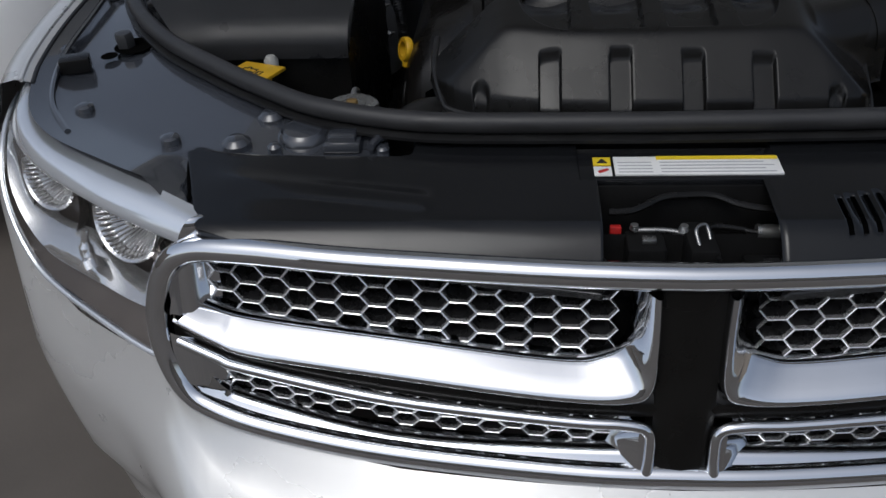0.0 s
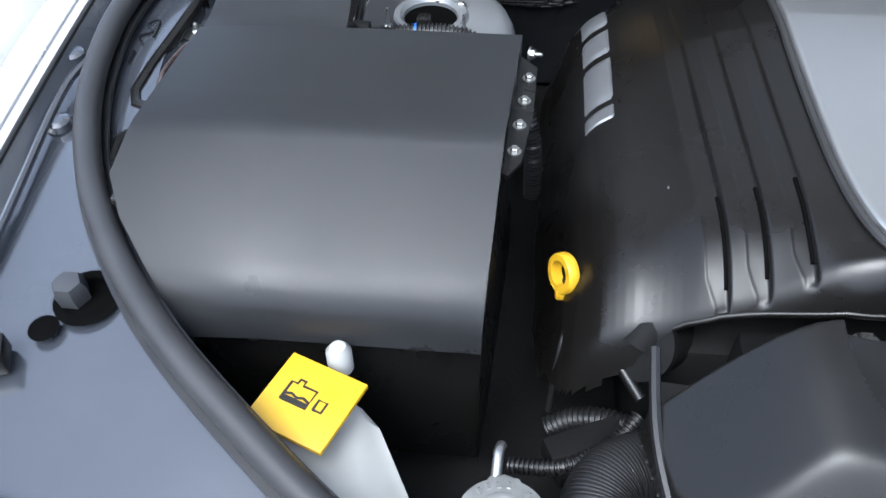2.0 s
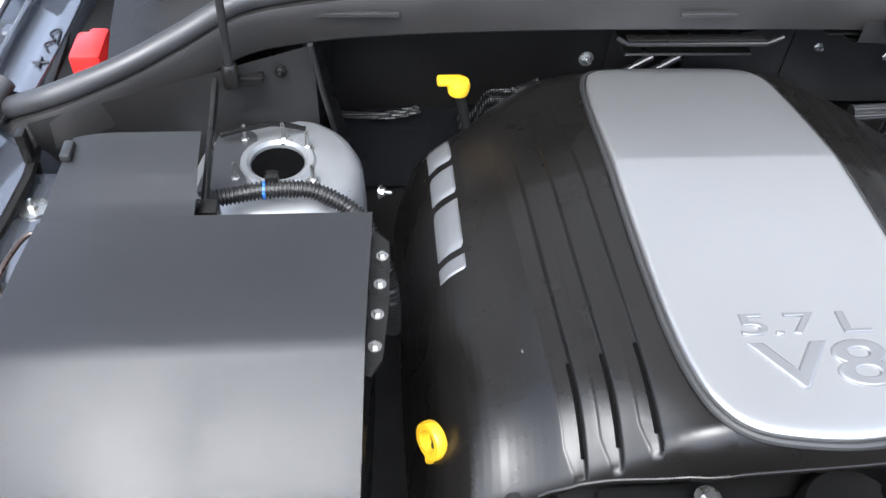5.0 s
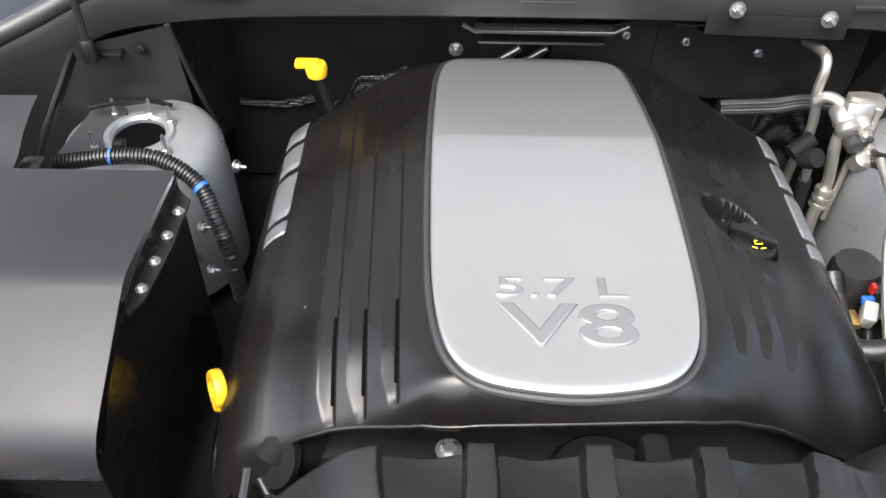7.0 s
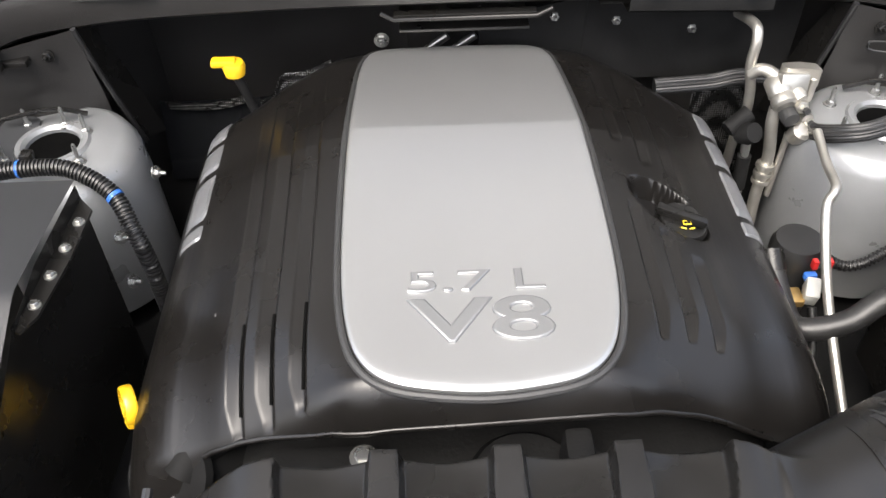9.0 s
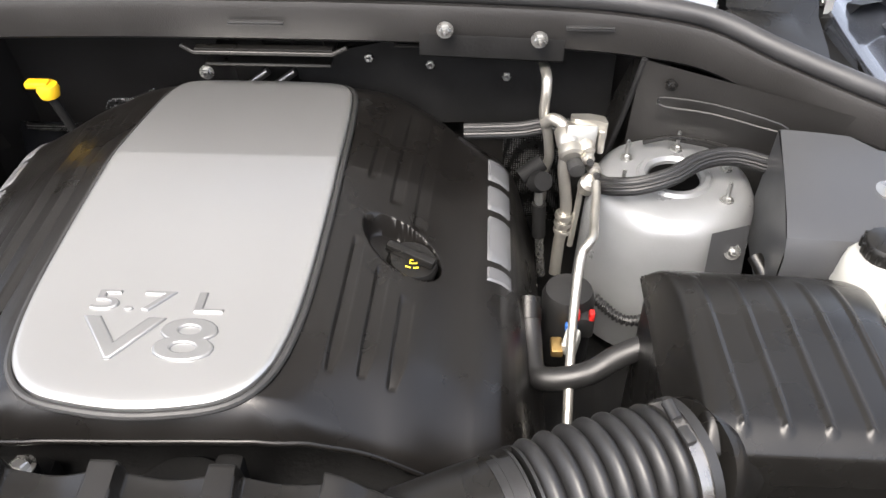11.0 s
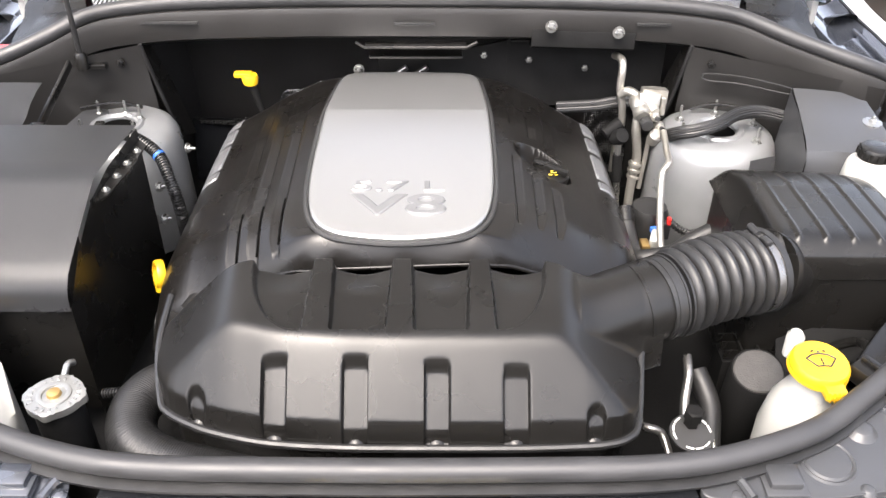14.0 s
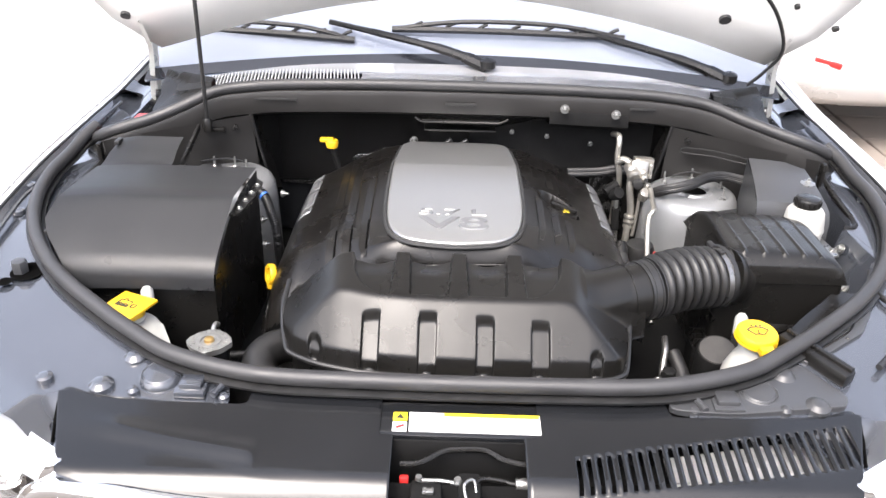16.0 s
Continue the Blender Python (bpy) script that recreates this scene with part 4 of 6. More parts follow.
def res_z(x, y):
    top = 1.153 + 0.17 * (y - 0.125) - 0.8 * np.clip(np.abs(x + 0.008) - 0.15, 0, 1) ** 2
    fx = res_front(x)
    front = np.minimum(1.066 + (y - fx) * 3.2, 1.088 + (y - fx - 0.006) * 1.1)
    rise = np.clip(y - 0.09, 0, 0.14)
    pull = 0.2 * np.clip(0.2 - y, 0, 0.15)
    left = np.minimum(1.066 + 0.2 * rise + (x + 0.281 - pull) * 9, 1.154 + 0.876 * ((x + 0.186) * 0.971 + (y - 0.133) * 0.237))
    right = np.minimum(1.066 + 0.2 * rise + (0.270 - pull - x) * 9, 1.154 + 0.876 * ((0.170 - x) * 0.971 + (y - 0.133) * 0.237))
    corner = 1.066 + (0.27 - x + y - 0.055 - 0.047) * 8
    bow = 0.045 * (np.clip(np.abs(x + 0.008) - 0.13, 0, 1) / 0.14) ** 2
    back = 1.168 + (0.232 - bow - y) * 5
    z = smin(smin(top, left, right, k=0.005), back, front, corner, k=0.003)
    # hollow at the back with three ribs
    left_end = (np.clip(-0.106 - x, 0, 1) / 0.062) ** 2 + (np.clip(0.228 - y, 0, 1) / 0.099) ** 2
    right_end = (np.clip(x - 0.10, 0, 1) / 0.056) ** 2 + (np.clip(0.228 - y, 0, 1) / 0.099) ** 2
    hollow = (1 - smooth(0.88, 1.02, left_end)) * (1 - smooth(0.88, 1.02, right_end))
    ribs = np.maximum.reduce([bump(x - 0.0, c, 0.0135 - 0.04 * np.clip(y - 0.13, 0, 0.1), 0.004) for c in RIBS])
    cell = 0.5 - 0.5 * np.cos(2 * np.pi * (x - RIBS[0]) / 0.0868)
    z = z - hollow * (1 - ribs) * (0.0115 + 0.02 * np.clip(y - 0.13, 0, 1) + 0.009 * cell * smooth(0.185, 0.228, y))
    for c in (-0.130, -0.047, 0.036, 0.117):
        arch = 0.005 * np.clip(1 - ((x - c) / 0.0132) ** 4, 0, 1) ** 0.25
        z = z - 0.013 * bump(x, c, 0.0118, 0.0018) * (1 - smooth(0.0, 0.004, y - 0.103 + 0.04 * (c + 0.13) - arch))
    for c in (-0.213, 0.198):
        z = z - 0.012 * (1 - smooth(0.008, 0.0105, np.hypot(x - c, (y - fx - 0.008))))
    # the neck grows out of the end
    d = y - 0.192 - 0.42 * (x - 0.185)
    tube_z = 1.105 + 0.08 * (x - 0.185) + np.sqrt(np.clip(0.0475 ** 2 - (d * 0.92) ** 2, 0, 1)) - 2.0 * np.clip(0.19 - x, 0, 1) - 5 * np.clip(np.abs(d) - 0.0505, 0, 1)
    return -smin(-z, -tube_z, k=0.009)


resonator = thing("air_resonator", (-0.005, 0.16, 1.0), "black plastic air resonator box with four slots and ribs", "air intake box")
part("shell", relief(res_z, -0.29, 0.29, 0.03, 0.29, 0.0014, 1.062), PLASTIC, resonator, smooth=60)
flange = [(-0.276, 0.245), (-0.276, 0.18)] + [(x, float(res_front(x)) - 0.004) for x in (-0.262, -0.25, -0.216, -0.182, -0.133, -0.06, 0.03, 0.109, 0.17, 0.21, 0.235, 0.248)] + [(0.262, 0.16), (0.268, 0.2)]
part("flange", tube([(x, y, 1.062 + 0.33 * min(0.13, max(0, y - 0.105)) * (abs(x) > 0.2)) for x, y in flange], 0.0042, seg=8, steps=5), RUBBER, resonator)
part("lower_shell", prism([(x * 0.97, 0.02 + y * 0.92) for x, y in flange], 0.98, 1.064), PLASTIC, resonator)

for c in (-0.213, -0.130, -0.047, 0.036, 0.117, 0.198):
    part("lug", lathe([(0.009, -0.005), (0.0085, 0.0), (0.006, 0.002), (0.001, 0.0024)], (c, float(res_front(c)) + 0.001, 1.060), (0, -0.75, 0.65), 18), PLASTIC, resonator)

# intake neck and bellows
neck = [(0.19, 0.194, 1.105), (0.215, 0.2045, 1.107), (0.24, 0.2135, 1.1095), (0.265, 0.222, 1.1125), (0.29, 0.2305, 1.1145)]
part("neck", tube(neck, [0.044, 0.045, 0.0455, 0.046, 0.0462, 0.0465], seg=40, steps=6), PLASTIC, resonator)
part("neck_bead", tube([(0.262, 0.2212, 1.1122), (0.2655, 0.2222, 1.1126)], 0.0478, seg=40, steps=1), PLASTIC, resonator)
bellows = thing("intake_bellows", (0.35, 0.25, 1.05), "black ribbed rubber intake bellows", "air hose")


def hose_ribs(a, b, waves, r, rib, first=0.0):
    """A hose along a slightly bowed line with round crests and narrow valleys."""
    a, b = Vector(a), Vector(b)
    axis = (b - a).normalized()
    side = axis.cross(Vector((0, 0, 1))).normalized()
    up = side.cross(axis)
    rows = []
    n = waves * 14
    for i in range(n + 1):
        t = i / n
        c = a.lerp(b, t) + up * 0.006 * math.sin(math.pi * t)
        rr = r + rib * (abs(math.sin(math.pi * waves * t)) ** 0.7 * 2 - 1)
        rows.append([c + side * (rr * math.cos(q)) + up * (rr * math.sin(q)) for q in np.linspace(0, 2 * math.pi, 48, endpoint=False)])
    return grid(rows, close_u=True, caps=True)


part("hose", hose_ribs((0.305, 0.2362, 1.1155), (0.413, 0.2798, 1.1152), 7, 0.0475, 0.0048), RUBBER, bellows, smooth=70)
part("cuff", tube([(0.283, 0.2272, 1.114), (0.292, 0.2309, 1.1145), (0.301, 0.2346, 1.115)], 0.0488, seg=40, steps=2), RUBBER, bellows)
for x, r in ((0.2865, 0.0497), (0.297, 0.0503), (0.303, 0.0507)):
    y, z = 0.2272 + 0.406 * (x - 0.283), 1.114 + 0.05 * (x - 0.283)
    part("cuff_bead", tube([(x, y, z), (x + 0.0022, y + 0.0009, z)], r, seg=40, steps=1), RUBBER, bellows)
clamp = part("clamp", tube([(0.4125, 0.2797, 1.115), (0.4225, 0.2837, 1.115)], 0.0508, seg=48, steps=2), STEEL, bellows, "steel hose clamp")
part("clamp_screw", join(box(0.4135, 0.4225, 0.265, 0.281, 1.163, 1.169, 0.002, turn=pose(0, 0, 0, 0, 0, 22)), lathe([(0.005, -0.004), (0.005, 0.012), (0.003, 0.014)], (0.412, 0.292, 1.165), (-0.3, 0.9, 0.1), 10)), RUBBER, clamp)
part("collar", tube([(0.4215, 0.2833, 1.115), (0.425, 0.2847, 1.115), (0.429, 0.2863, 1.115)], 0.0525, seg=48, steps=2), RUBBER, bellows)

# air filter box
def filt_z(x, y):
    top = 1.163 - 0.05 * (x - 0.45) - 1.6 * np.clip(x - 0.56, 0, 1) ** 2 - 3.0 * np.clip(y - 0.40, 0, 1) ** 2
    front = np.minimum(1.112 + (y - 0.270) * 12, 1.150 + (y - 0.279) * 1.0)
    left = 1.125 + (x - 0.426) * 3.0
    right = 1.130 + (0.628 - x) * 2.2
    back = 1.130 + (0.492 - y) * 1.5
    z = smin(top, front, left, right, back, k=0.006)
    for c in (0.4655, 0.4985, 0.532, 0.563, 0.592):
        lean = c - (y - 0.287) * 0.04
        z = z + 0.002 * bump(x, lean, 0.001, 0.003) * smooth(0.286, 0.291, y) * (1 - smooth(0.455, 0.47, y))
        z = z + 0.0011 * (1 - smooth(0.003, 0.006, np.hypot(x - c, y - 0.289)))
    return z


filterbox = thing("air_filter_box", (0.53, 0.37, 0.95), "black plastic air filter box with five ribs", "air filter box")
part("lid", relief(filt_z, 0.405, 0.66, 0.25, 0.505, 0.0016, 1.112), PLASTIC, filterbox, smooth=60)
part("lower_case", prism(rounded([(0.424, 0.272), (0.632, 0.272), (0.634, 0.49), (0.424, 0.49)], 0.012), 0.93, 1.1125, 0.0), PLASTIC, filterbox)
part("inlet", tube([(0.428, 0.286, 1.115), (0.45, 0.298, 1.105), (0.475, 0.315, 1.092)], [0.05, 0.046, 0.036], seg=36, steps=4), PLASTIC, filterbox)

# cover over the battery side: a folded sheet
def battery_cover():
    def sheet(ys, right):
        rows = []
        for y, z in ys:
            left = float(np.interp(y, [0.247, 0.258, 0.275, 0.33, 0.39, 0.535, 0.62], [-0.645, -0.648, -0.663, -0.708, -0.694, -0.684, -0.668]))
            rows.append([(left + (right(y) - left) * k / 12, y, z - 0.006 * (abs(k / 6 - 1) ** 3 if k < 6 else 0)) for k in range(13)])
        bm = grid(rows)
        bmesh.ops.solidify(bm, geom=bm.faces[:], thickness=0.003)
        return bm
    rear = sheet([(0.622, 1.205), (0.6, 1.202), (0.57, 1.194), (0.55, 1.1845), (0.538, 1.1815), (0.524, 1.1795)], lambda y: -0.547)
    main = sheet([(0.527, 1.184), (0.48, 1.186), (0.42, 1.187), (0.385, 1.1865), (0.377, 1.184), (0.370, 1.1805), (0.34, 1.1645), (0.31, 1.1475), (0.28, 1.1305), (0.266, 1.121), (0.255, 1.108), (0.25, 1.096), (0.248, 1.078)], lambda y: -0.385 - 0.06 * (0.525 - y))
    return join(rear, main)


bcover = thing("battery_cover", (-0.55, 0.43, 0.95), "black folded sheet cover over the battery tray", "cover")
part("lid", battery_cover(), SHEET, bcover, smooth=28)
part("side_panel", grid([[(-0.385 - 0.06 * (0.525 - y), y, z) for y in (0.25, 0.3, 0.36, 0.42, 0.48, 0.525)] for z in (0.9, 1.02, 1.07)] +
                        [[(-0.385 - 0.06 * (0.525 - y), y, float(np.interp(y, [0.25, 0.31, 0.385, 0.525], [1.08, 1.14, 1.178, 1.18]))) for y in (0.25, 0.3, 0.36, 0.42, 0.48, 0.525)]]), PLASTIC, bcover)
part("front_panel", box(-0.645, -0.402, 0.262, 0.266, 0.9, 1.10, 0.001), PLASTIC, bcover)
fl = [(-0.385, 0.525), (-0.370, 0.508), (-0.372, 0.44), (-0.380, 0.375), (-0.390, 0.358), (-0.398, 0.362)]
part("bolt_flange", prism(fl, 1.160, 1.163, 0), PLASTIC, bcover)
for i in range(4):
    part("bolt", hexbolt((-0.377 - 0.003 * i, 0.49 - 0.034 * i, 1.163), 0.0044), ZINC, bcover, "zinc bolt")

# strut towers
for s in (-1, 1):
    ty = 0.708 if s < 0 else 0.70
    tower = thing("strut_tower", (s * 0.49, ty, 0.9), "grey painted strut tower with studs", "strut tower", "strut towers")
    part("dome", lathe([(0.104, -0.2), (0.1, -0.06), (0.097, -0.022), (0.09, -0.008), (0.078, 0), (0.044, 0.0), (0.041, 0.004), (0.035, 0.004), (0.031, 0), (0.03, -0.05)], (s * 0.49, ty, 1.092), (0, 0, 1), 48), TOWER, tower)
    # A black disc closes the bore and stands for its shade.
    part("bore", lathe([(0.0302, -0.004), (0.0285, -0.02), (0.001, -0.021)], (s * 0.49, ty, 1.092)), SLOTM, tower, "black disc for the dark inside the bore")
    if s < 0:
        part("rest_plate", prism(rounded([(-0.575, 0.655), (-0.525, 0.655), (-0.521, 0.675), (-0.532, 0.695), (-0.53, 0.715), (-0.515, 0.735), (-0.516, 0.756), (-0.53, 0.764), (-0.56, 0.755)], 0.008), 1.088, 1.0955), SHEET, tower, "black plate under two studs")
    for px, py in ((-0.529, 0.745), (-0.485, 0.746), (-0.457, 0.731), (-0.449, 0.673), (-0.534, 0.677)) if s < 0 else [(0.49 + 0.068 * math.cos(radians(a)), 0.695 + 0.062 * math.sin(radians(a))) for a in (80, 20, 140, 200, 320)]:
        part("stud", hexbolt((px, py, 1.092), 0.006, stud=0.026), ZINC, tower, "zinc stud and nut")

# coolant bottle, radiator cap
bottle = thing("coolant_bottle", (-0.5, 0.15, 0.9), "milky white coolant bottle with a yellow cap", "bottle")
part("tank", join(lathe([(0.02, 0.04), (0.022, 0.03), (0.024, 0.02)], (-0.525, 0.195, 1.035)), prism(rounded([(-0.555, 0.20), (-0.49, 0.225), (-0.425, 0.115), (-0.47, 0.075), (-0.53, 0.13)], 0.03), 0.9, lambda x, y: 1.058 - 0.55 * max(0, x + 0.505), 0.008)), WHITEP, bottle)
part("cap", join(lathe([(0.024, 0), (0.025, 0.012), (0.02, 0.015)], (-0.525, 0.195, 1.062)), box(-0.558, -0.492, 0.162, 0.226, 1.076, 1.081, 0.001, turn=pose(0, 0, 0, 0, 0, -22))), YELLOW, bottle, "yellow cap")
part("spout", lathe([(0.01, 0), (0.01, 0.02), (0.006, 0.026)], (-0.51, 0.24, 1.06)), WHITEP, bottle)
radcap = thing("radiator_cap", (-0.379, 0.125, 1.0), "aluminium radiator pressure cap with embossed warning", "cap")
star = [((0.031 + 0.004 * max(0, math.cos(4 * a)) ** 3) * math.cos(a) - 0.379, (0.029 + 0.004 * max(0, math.cos(4 * a)) ** 3) * math.sin(a) + 0.125) for a in np.linspace(0, 2 * math.pi, 64, endpoint=False)]
part("disc", prism(star, 1.055, 1.064, 0.002), CAPM, radcap)
part("rim", lathe([(0.0185, -0.001), (0.0185, 0.0015), (0.016, 0.0022), (0.013, 0.0015), (0.0125, -0.001)], (-0.379, 0.125, 1.064), caps=False), CAPM, radcap)
part("rivet", lathe([(0.008, 0), (0.007, 0.004), (0.004, 0.005)], (-0.379, 0.125, 1.064)), BRASS, radcap, "brass rivet")
part("neck", lathe([(0.026, -0.12), (0.026, 0)], (-0.379, 0.125, 1.056)), DARK, radcap)

# washer bottle
wash = thing("washer_bottle", (0.45, 0.14, 0.9), "milky white washer bottle with a yellow cap", "bottle")
part("tank", lathe([(0.044, -0.2), (0.046, -0.085), (0.041, -0.05), (0.031, -0.026), (0.025, -0.018), (0.024, 0.01)], (0.452, 0.142, 1.079)), WHITEP, wash)
part("cap", lathe([(0.0305, 0), (0.0315, 0.002), (0.0315, 0.011), (0.029, 0.0145), (0.01, 0.0155), (0.001, 0.0155)], (0.450, 0.142, 1.086), (0.04, -0.1, 1), 36), YELLOW, wash, "yellow cap")
part("tab", join(box(0.444, 0.466, 0.098, 0.116, 1.08, 1.094, 0.003), *[box(x - 0.001, x + 0.001, 0.0965, 0.099, 1.081, 1.093, 0.0005) for x in (0.448, 0.453, 0.458, 0.463)]), YELLOW, wash)


# fluid reservoir
resv = thing("fluid_reservoir", (0.64, 0.47, 1.0), "white fluid reservoir with a black cap", "reservoir")
part("tank", lathe([(0.036, -0.12), (0.037, -0.03), (0.034, -0.01), (0.029, -0.003), (0.021, 0)], (0.6455, 0.499, 1.150)), WHITEP, resv)
part("cap", lathe([(0.0225, 0), (0.0235, 0.012), (0.021, 0.016), (0.016, 0.0175), (0.004, 0.0175)], (0.6455, 0.501, 1.151), (0, 0, 1), 20), PLASTIC, resv)

# dipsticks
for name, top, foot, lab in (("oil_dipstick", (-0.336, 0.368, 1.045), (-0.31, 0.36, 0.9), "yellow ring handle of the oil dipstick"), ("transmission_dipstick", (-0.279, 0.782, 1.148), (-0.255, 0.79, 1.03), "yellow handle of the transmission dipstick")):
    d = thing(name, foot, lab, "dipstick")
    if name[0] == "o":
        part("handle", join(lathe([(0.0118, -0.0055), (0.0175, -0.0055), (0.0188, -0.0035), (0.0188, 0.0035), (0.0175, 0.0055), (0.0118, 0.0055), (0.0118, -0.0055)], top, (0.85, 0.45, -0.2), 32, caps=False),
                            box(top[0] - 0.006, top[0] + 0.004, top[1] - 0.011, top[1] + 0.003, top[2] - 0.026, top[2] - 0.012, 0.003)), YELLOW, d)
    else:
        part("handle", join(lathe([(0.012, 0), (0.014, 0.01), (0.012, 0.016), (0.004, 0.018)], (top[0], top[1], top[2] - 0.015)), box(top[0] - 0.026, top[0] + 0.004, top[1] - 0.0075, top[1] + 0.0075, top[2] - 0.003, top[2] + 0.006, 0.003)), YELLOW, d)
    part("tube", tube([foot, (top[0] + 0.01, top[1], top[2] - 0.05), (top[0], top[1], top[2] - 0.012)], 0.006), DARK, d)

# ---- details of the body ----
def dome(place, r, h, seg=20):
    return lathe([(r * 1.05, -0.006), (r, h * 0.35), (r * 0.86, h * 0.55), (r * 0.64, h * 0.9), (r * 0.55, h), (0.001, h)], place, (0, -0.09, 1), seg)


def on_apron(x, y, lift=-0.004):
    return (x, y, apron_z(y) + lift)


for side, s in ((inner_l, -1), (inner_r, 1)):
    skin = APRON if s < 0 else SHEET

    def peg(name, x, y, r, h, label="", lift=-0.002):
        part(name, dome(on_apron(s * x, y, lift), r, h), skin, side, label)
    peg("cone_boss", 0.467, 0.062, 0.0165, 0.009)
    part("round_pad", lathe([(0.032, -0.004), (0.031, 0.002), (0.026, 0.007), (0.024, 0.006), (0.022, 0.008), (0.001, 0.009)], on_apron(s * 0.42, 0.026), (0, -0.09, 1), 28), skin, side)
    peg("cone_boss", 0.495, 0.002, 0.017, 0.009)
    peg("plug", 0.448, -0.007, 0.0085, 0.006)
    part("square_pad", join(box(s * 0.369 - 0.021, s * 0.369 + 0.021, -0.017, 0.022, 1.064, 1.074, 0.002), box(s * 0.369 - 0.016, s * 0.369 + 0.016, -0.009, 0.018, 1.066, 1.081, 0.003)), skin, side)
    part("raised_web", tube([on_apron(s * x, y, 0.004) for x, y in ((0.335, -0.018), (0.325, 0.004), (0.305, 0.01), (0.288, 0.006))], 0.005, seg=8), skin, side)
    peg("plug", 0.322, -0.012, 0.008, 0.004)
for x, y, r in ((-0.578, 0.012, 0.0115), (-0.715, 0.09, 0.0115), (-0.81, 0.257, 0.013)):
    part("plug", dome(on_apron(x, y, 0.001), r, 0.0035), APRON, inner_l, "dark plastic plug")
for x, y in ((-0.814, 0.455), (-0.837, 0.553), (-0.816, 0.71), (-0.814, 0.882), (0.66, 0.12), (0.735, 0.26), (0.80, 0.60)):
    part("clip", dome(on_apron(x, y, 0.002), 0.0115, 0.0035), APRON, inner_l if x < 0 else inner_r, "dark plastic clip")
part("adjuster_well", lathe([(0.027, 0.001), (0.022, 0.0015), (0.02, 0.001)], on_apron(-0.712, 0.262, 0.001), (0, -0.09, 1)), SLOTM, inner_l)
part("adjuster", lathe([(0.013, 0), (0.014, 0.016), (0.011, 0.022), (0.003, 0.023)], on_apron(-0.722, 0.262, 0.0), (0, -0.09, 1), 6), SHEET, inner_l, "dark headlight adjuster")
part("drain_hole", lathe([(0.012, 0.0015), (0.001, 0.0016)], on_apron(-0.736, 0.232, 0.0), (0, -0.09, 1)), SLOTM, inner_l)
part("connector", box(-0.79, -0.75, 0.185, 0.212, 1.086, 1.106, 0.003, turn=pose(0, 0, 0, 5, 0, 20)), PLASTIC, inner_l)
# polarity marks pressed into the left panel
for y0, plus in ((0.575, False), (0.845, True)):
    x0 = -0.772 if not plus else -0.758
    part("clamp_mark", tube([on_apron(x0 + dx, y0 + dy, 0.001) for dx, dy in ((0, 0), (-0.006, 0.012), (0.004, 0.02), (-0.004, 0.032), (0.006, 0.04), (0.008, 0.012))], 0.0013, seg=6, steps=4), PANEL, inner_l)
    part("polarity_mark", tube([on_apron(x0 - 0.004, y0 - 0.03, 0.001), on_apron(x0 - 0.004, y0 - 0.012, 0.001)], 0.0014, seg=6, steps=1), PANEL, inner_l)
    if plus:
        part("polarity_mark", tube([on_apron(x0 - 0.013, y0 - 0.021, 0.001), on_apron(x0 + 0.005, y0 - 0.021, 0.001)], 0.0014, seg=6, steps=1), PANEL, inner_l)
# raised fold along each outer edge
for s, side in ((-1, inner_l), (1, inner_r)):
    part("edge_fold", tube([on_apron(s * x, y, 0.006) for x, y in ((0.705, 0.02), (0.76, 0.10), (0.797, 0.22), (0.812, 0.36), (0.822, 0.5), (0.808, 0.56), (0.812, 0.62), (0.822, 0.66), (0.81, 0.80), (0.795, 0.95))], 0.004, seg=8), APRON, side)
    wall = ((0.752, 0.733), (0.747, 0.66), (0.745, 0.60), (0.742, 0.495), (0.716, 0.486)) if s > 0 else ((0.74, 0.70), (0.737, 0.643), (0.756, 0.505), (0.728, 0.48), (0.722, 0.46), (0.75, 0.435), (0.735, 0.365))
    part("channel_wall", tube([on_apron(s * x, y, -0.002) for x, y in wall], 0.006, seg=8, steps=3), PLASTIC, side)
    part("gutter", box(s * 0.748 - 0.006, s * 0.748 + 0.006, 0.70, 1.05, 1.12, 1.15, 0.003, turn=pose(0, 0, 0, 5)), PLASTIC, side)
    # hinge bracket
    part("rear_cap", grid([[(s * x, y, z) for x, y, z in ((0.83, 0.985 + d, 1.15), (0.805, 0.975 + d, 1.185 - d * 0.4), (0.79, 0.97 + d, 1.19 - d * 0.4), (0.77, 0.98 + d, 1.18 - d * 0.4), (0.755, 1.0 + d, 1.14))] for d in (0, 0.02, 0.05, 0.08)]), PLASTIC, side)

# latch and label
part("label", box(-0.066, 0.109, -0.064, -0.03, 1.0595, 1.0620, 0.0004, turn=pose(0, 0, 0, 6)), LABELW, car, "white caution label with a yellow band")
part("label_band", box(-0.02, 0.108, -0.037, -0.031, 1.0635, 1.0642, 0.0, turn=pose(0, 0, 0, 6)), LABELY, car)
for i in range(4):
    part("label_line", box(-0.017, 0.102 - 0.01 * (i % 2), -0.0605 + 0.006 * i, -0.059 + 0.006 * i, 1.0602 + 0.0006 * i, 1.0610 + 0.0006 * i, 0.0, turn=pose(0, 0, 0, 6)), GREYINK, car)
    part("label_line", box(-0.062, -0.026, -0.0605 + 0.006 * i, -0.059 + 0.006 * i, 1.0602 + 0.0006 * i, 1.0610 + 0.0006 * i, 0.0, turn=pose(0, 0, 0, 6)), GREYINK, car)
part("warning_mark", box(-0.088, -0.069, -0.045, -0.03, 1.0602, 1.0625, 0.0003, turn=pose(0, 0, 0, 6)), LABELY, car, "yellow warning mark")
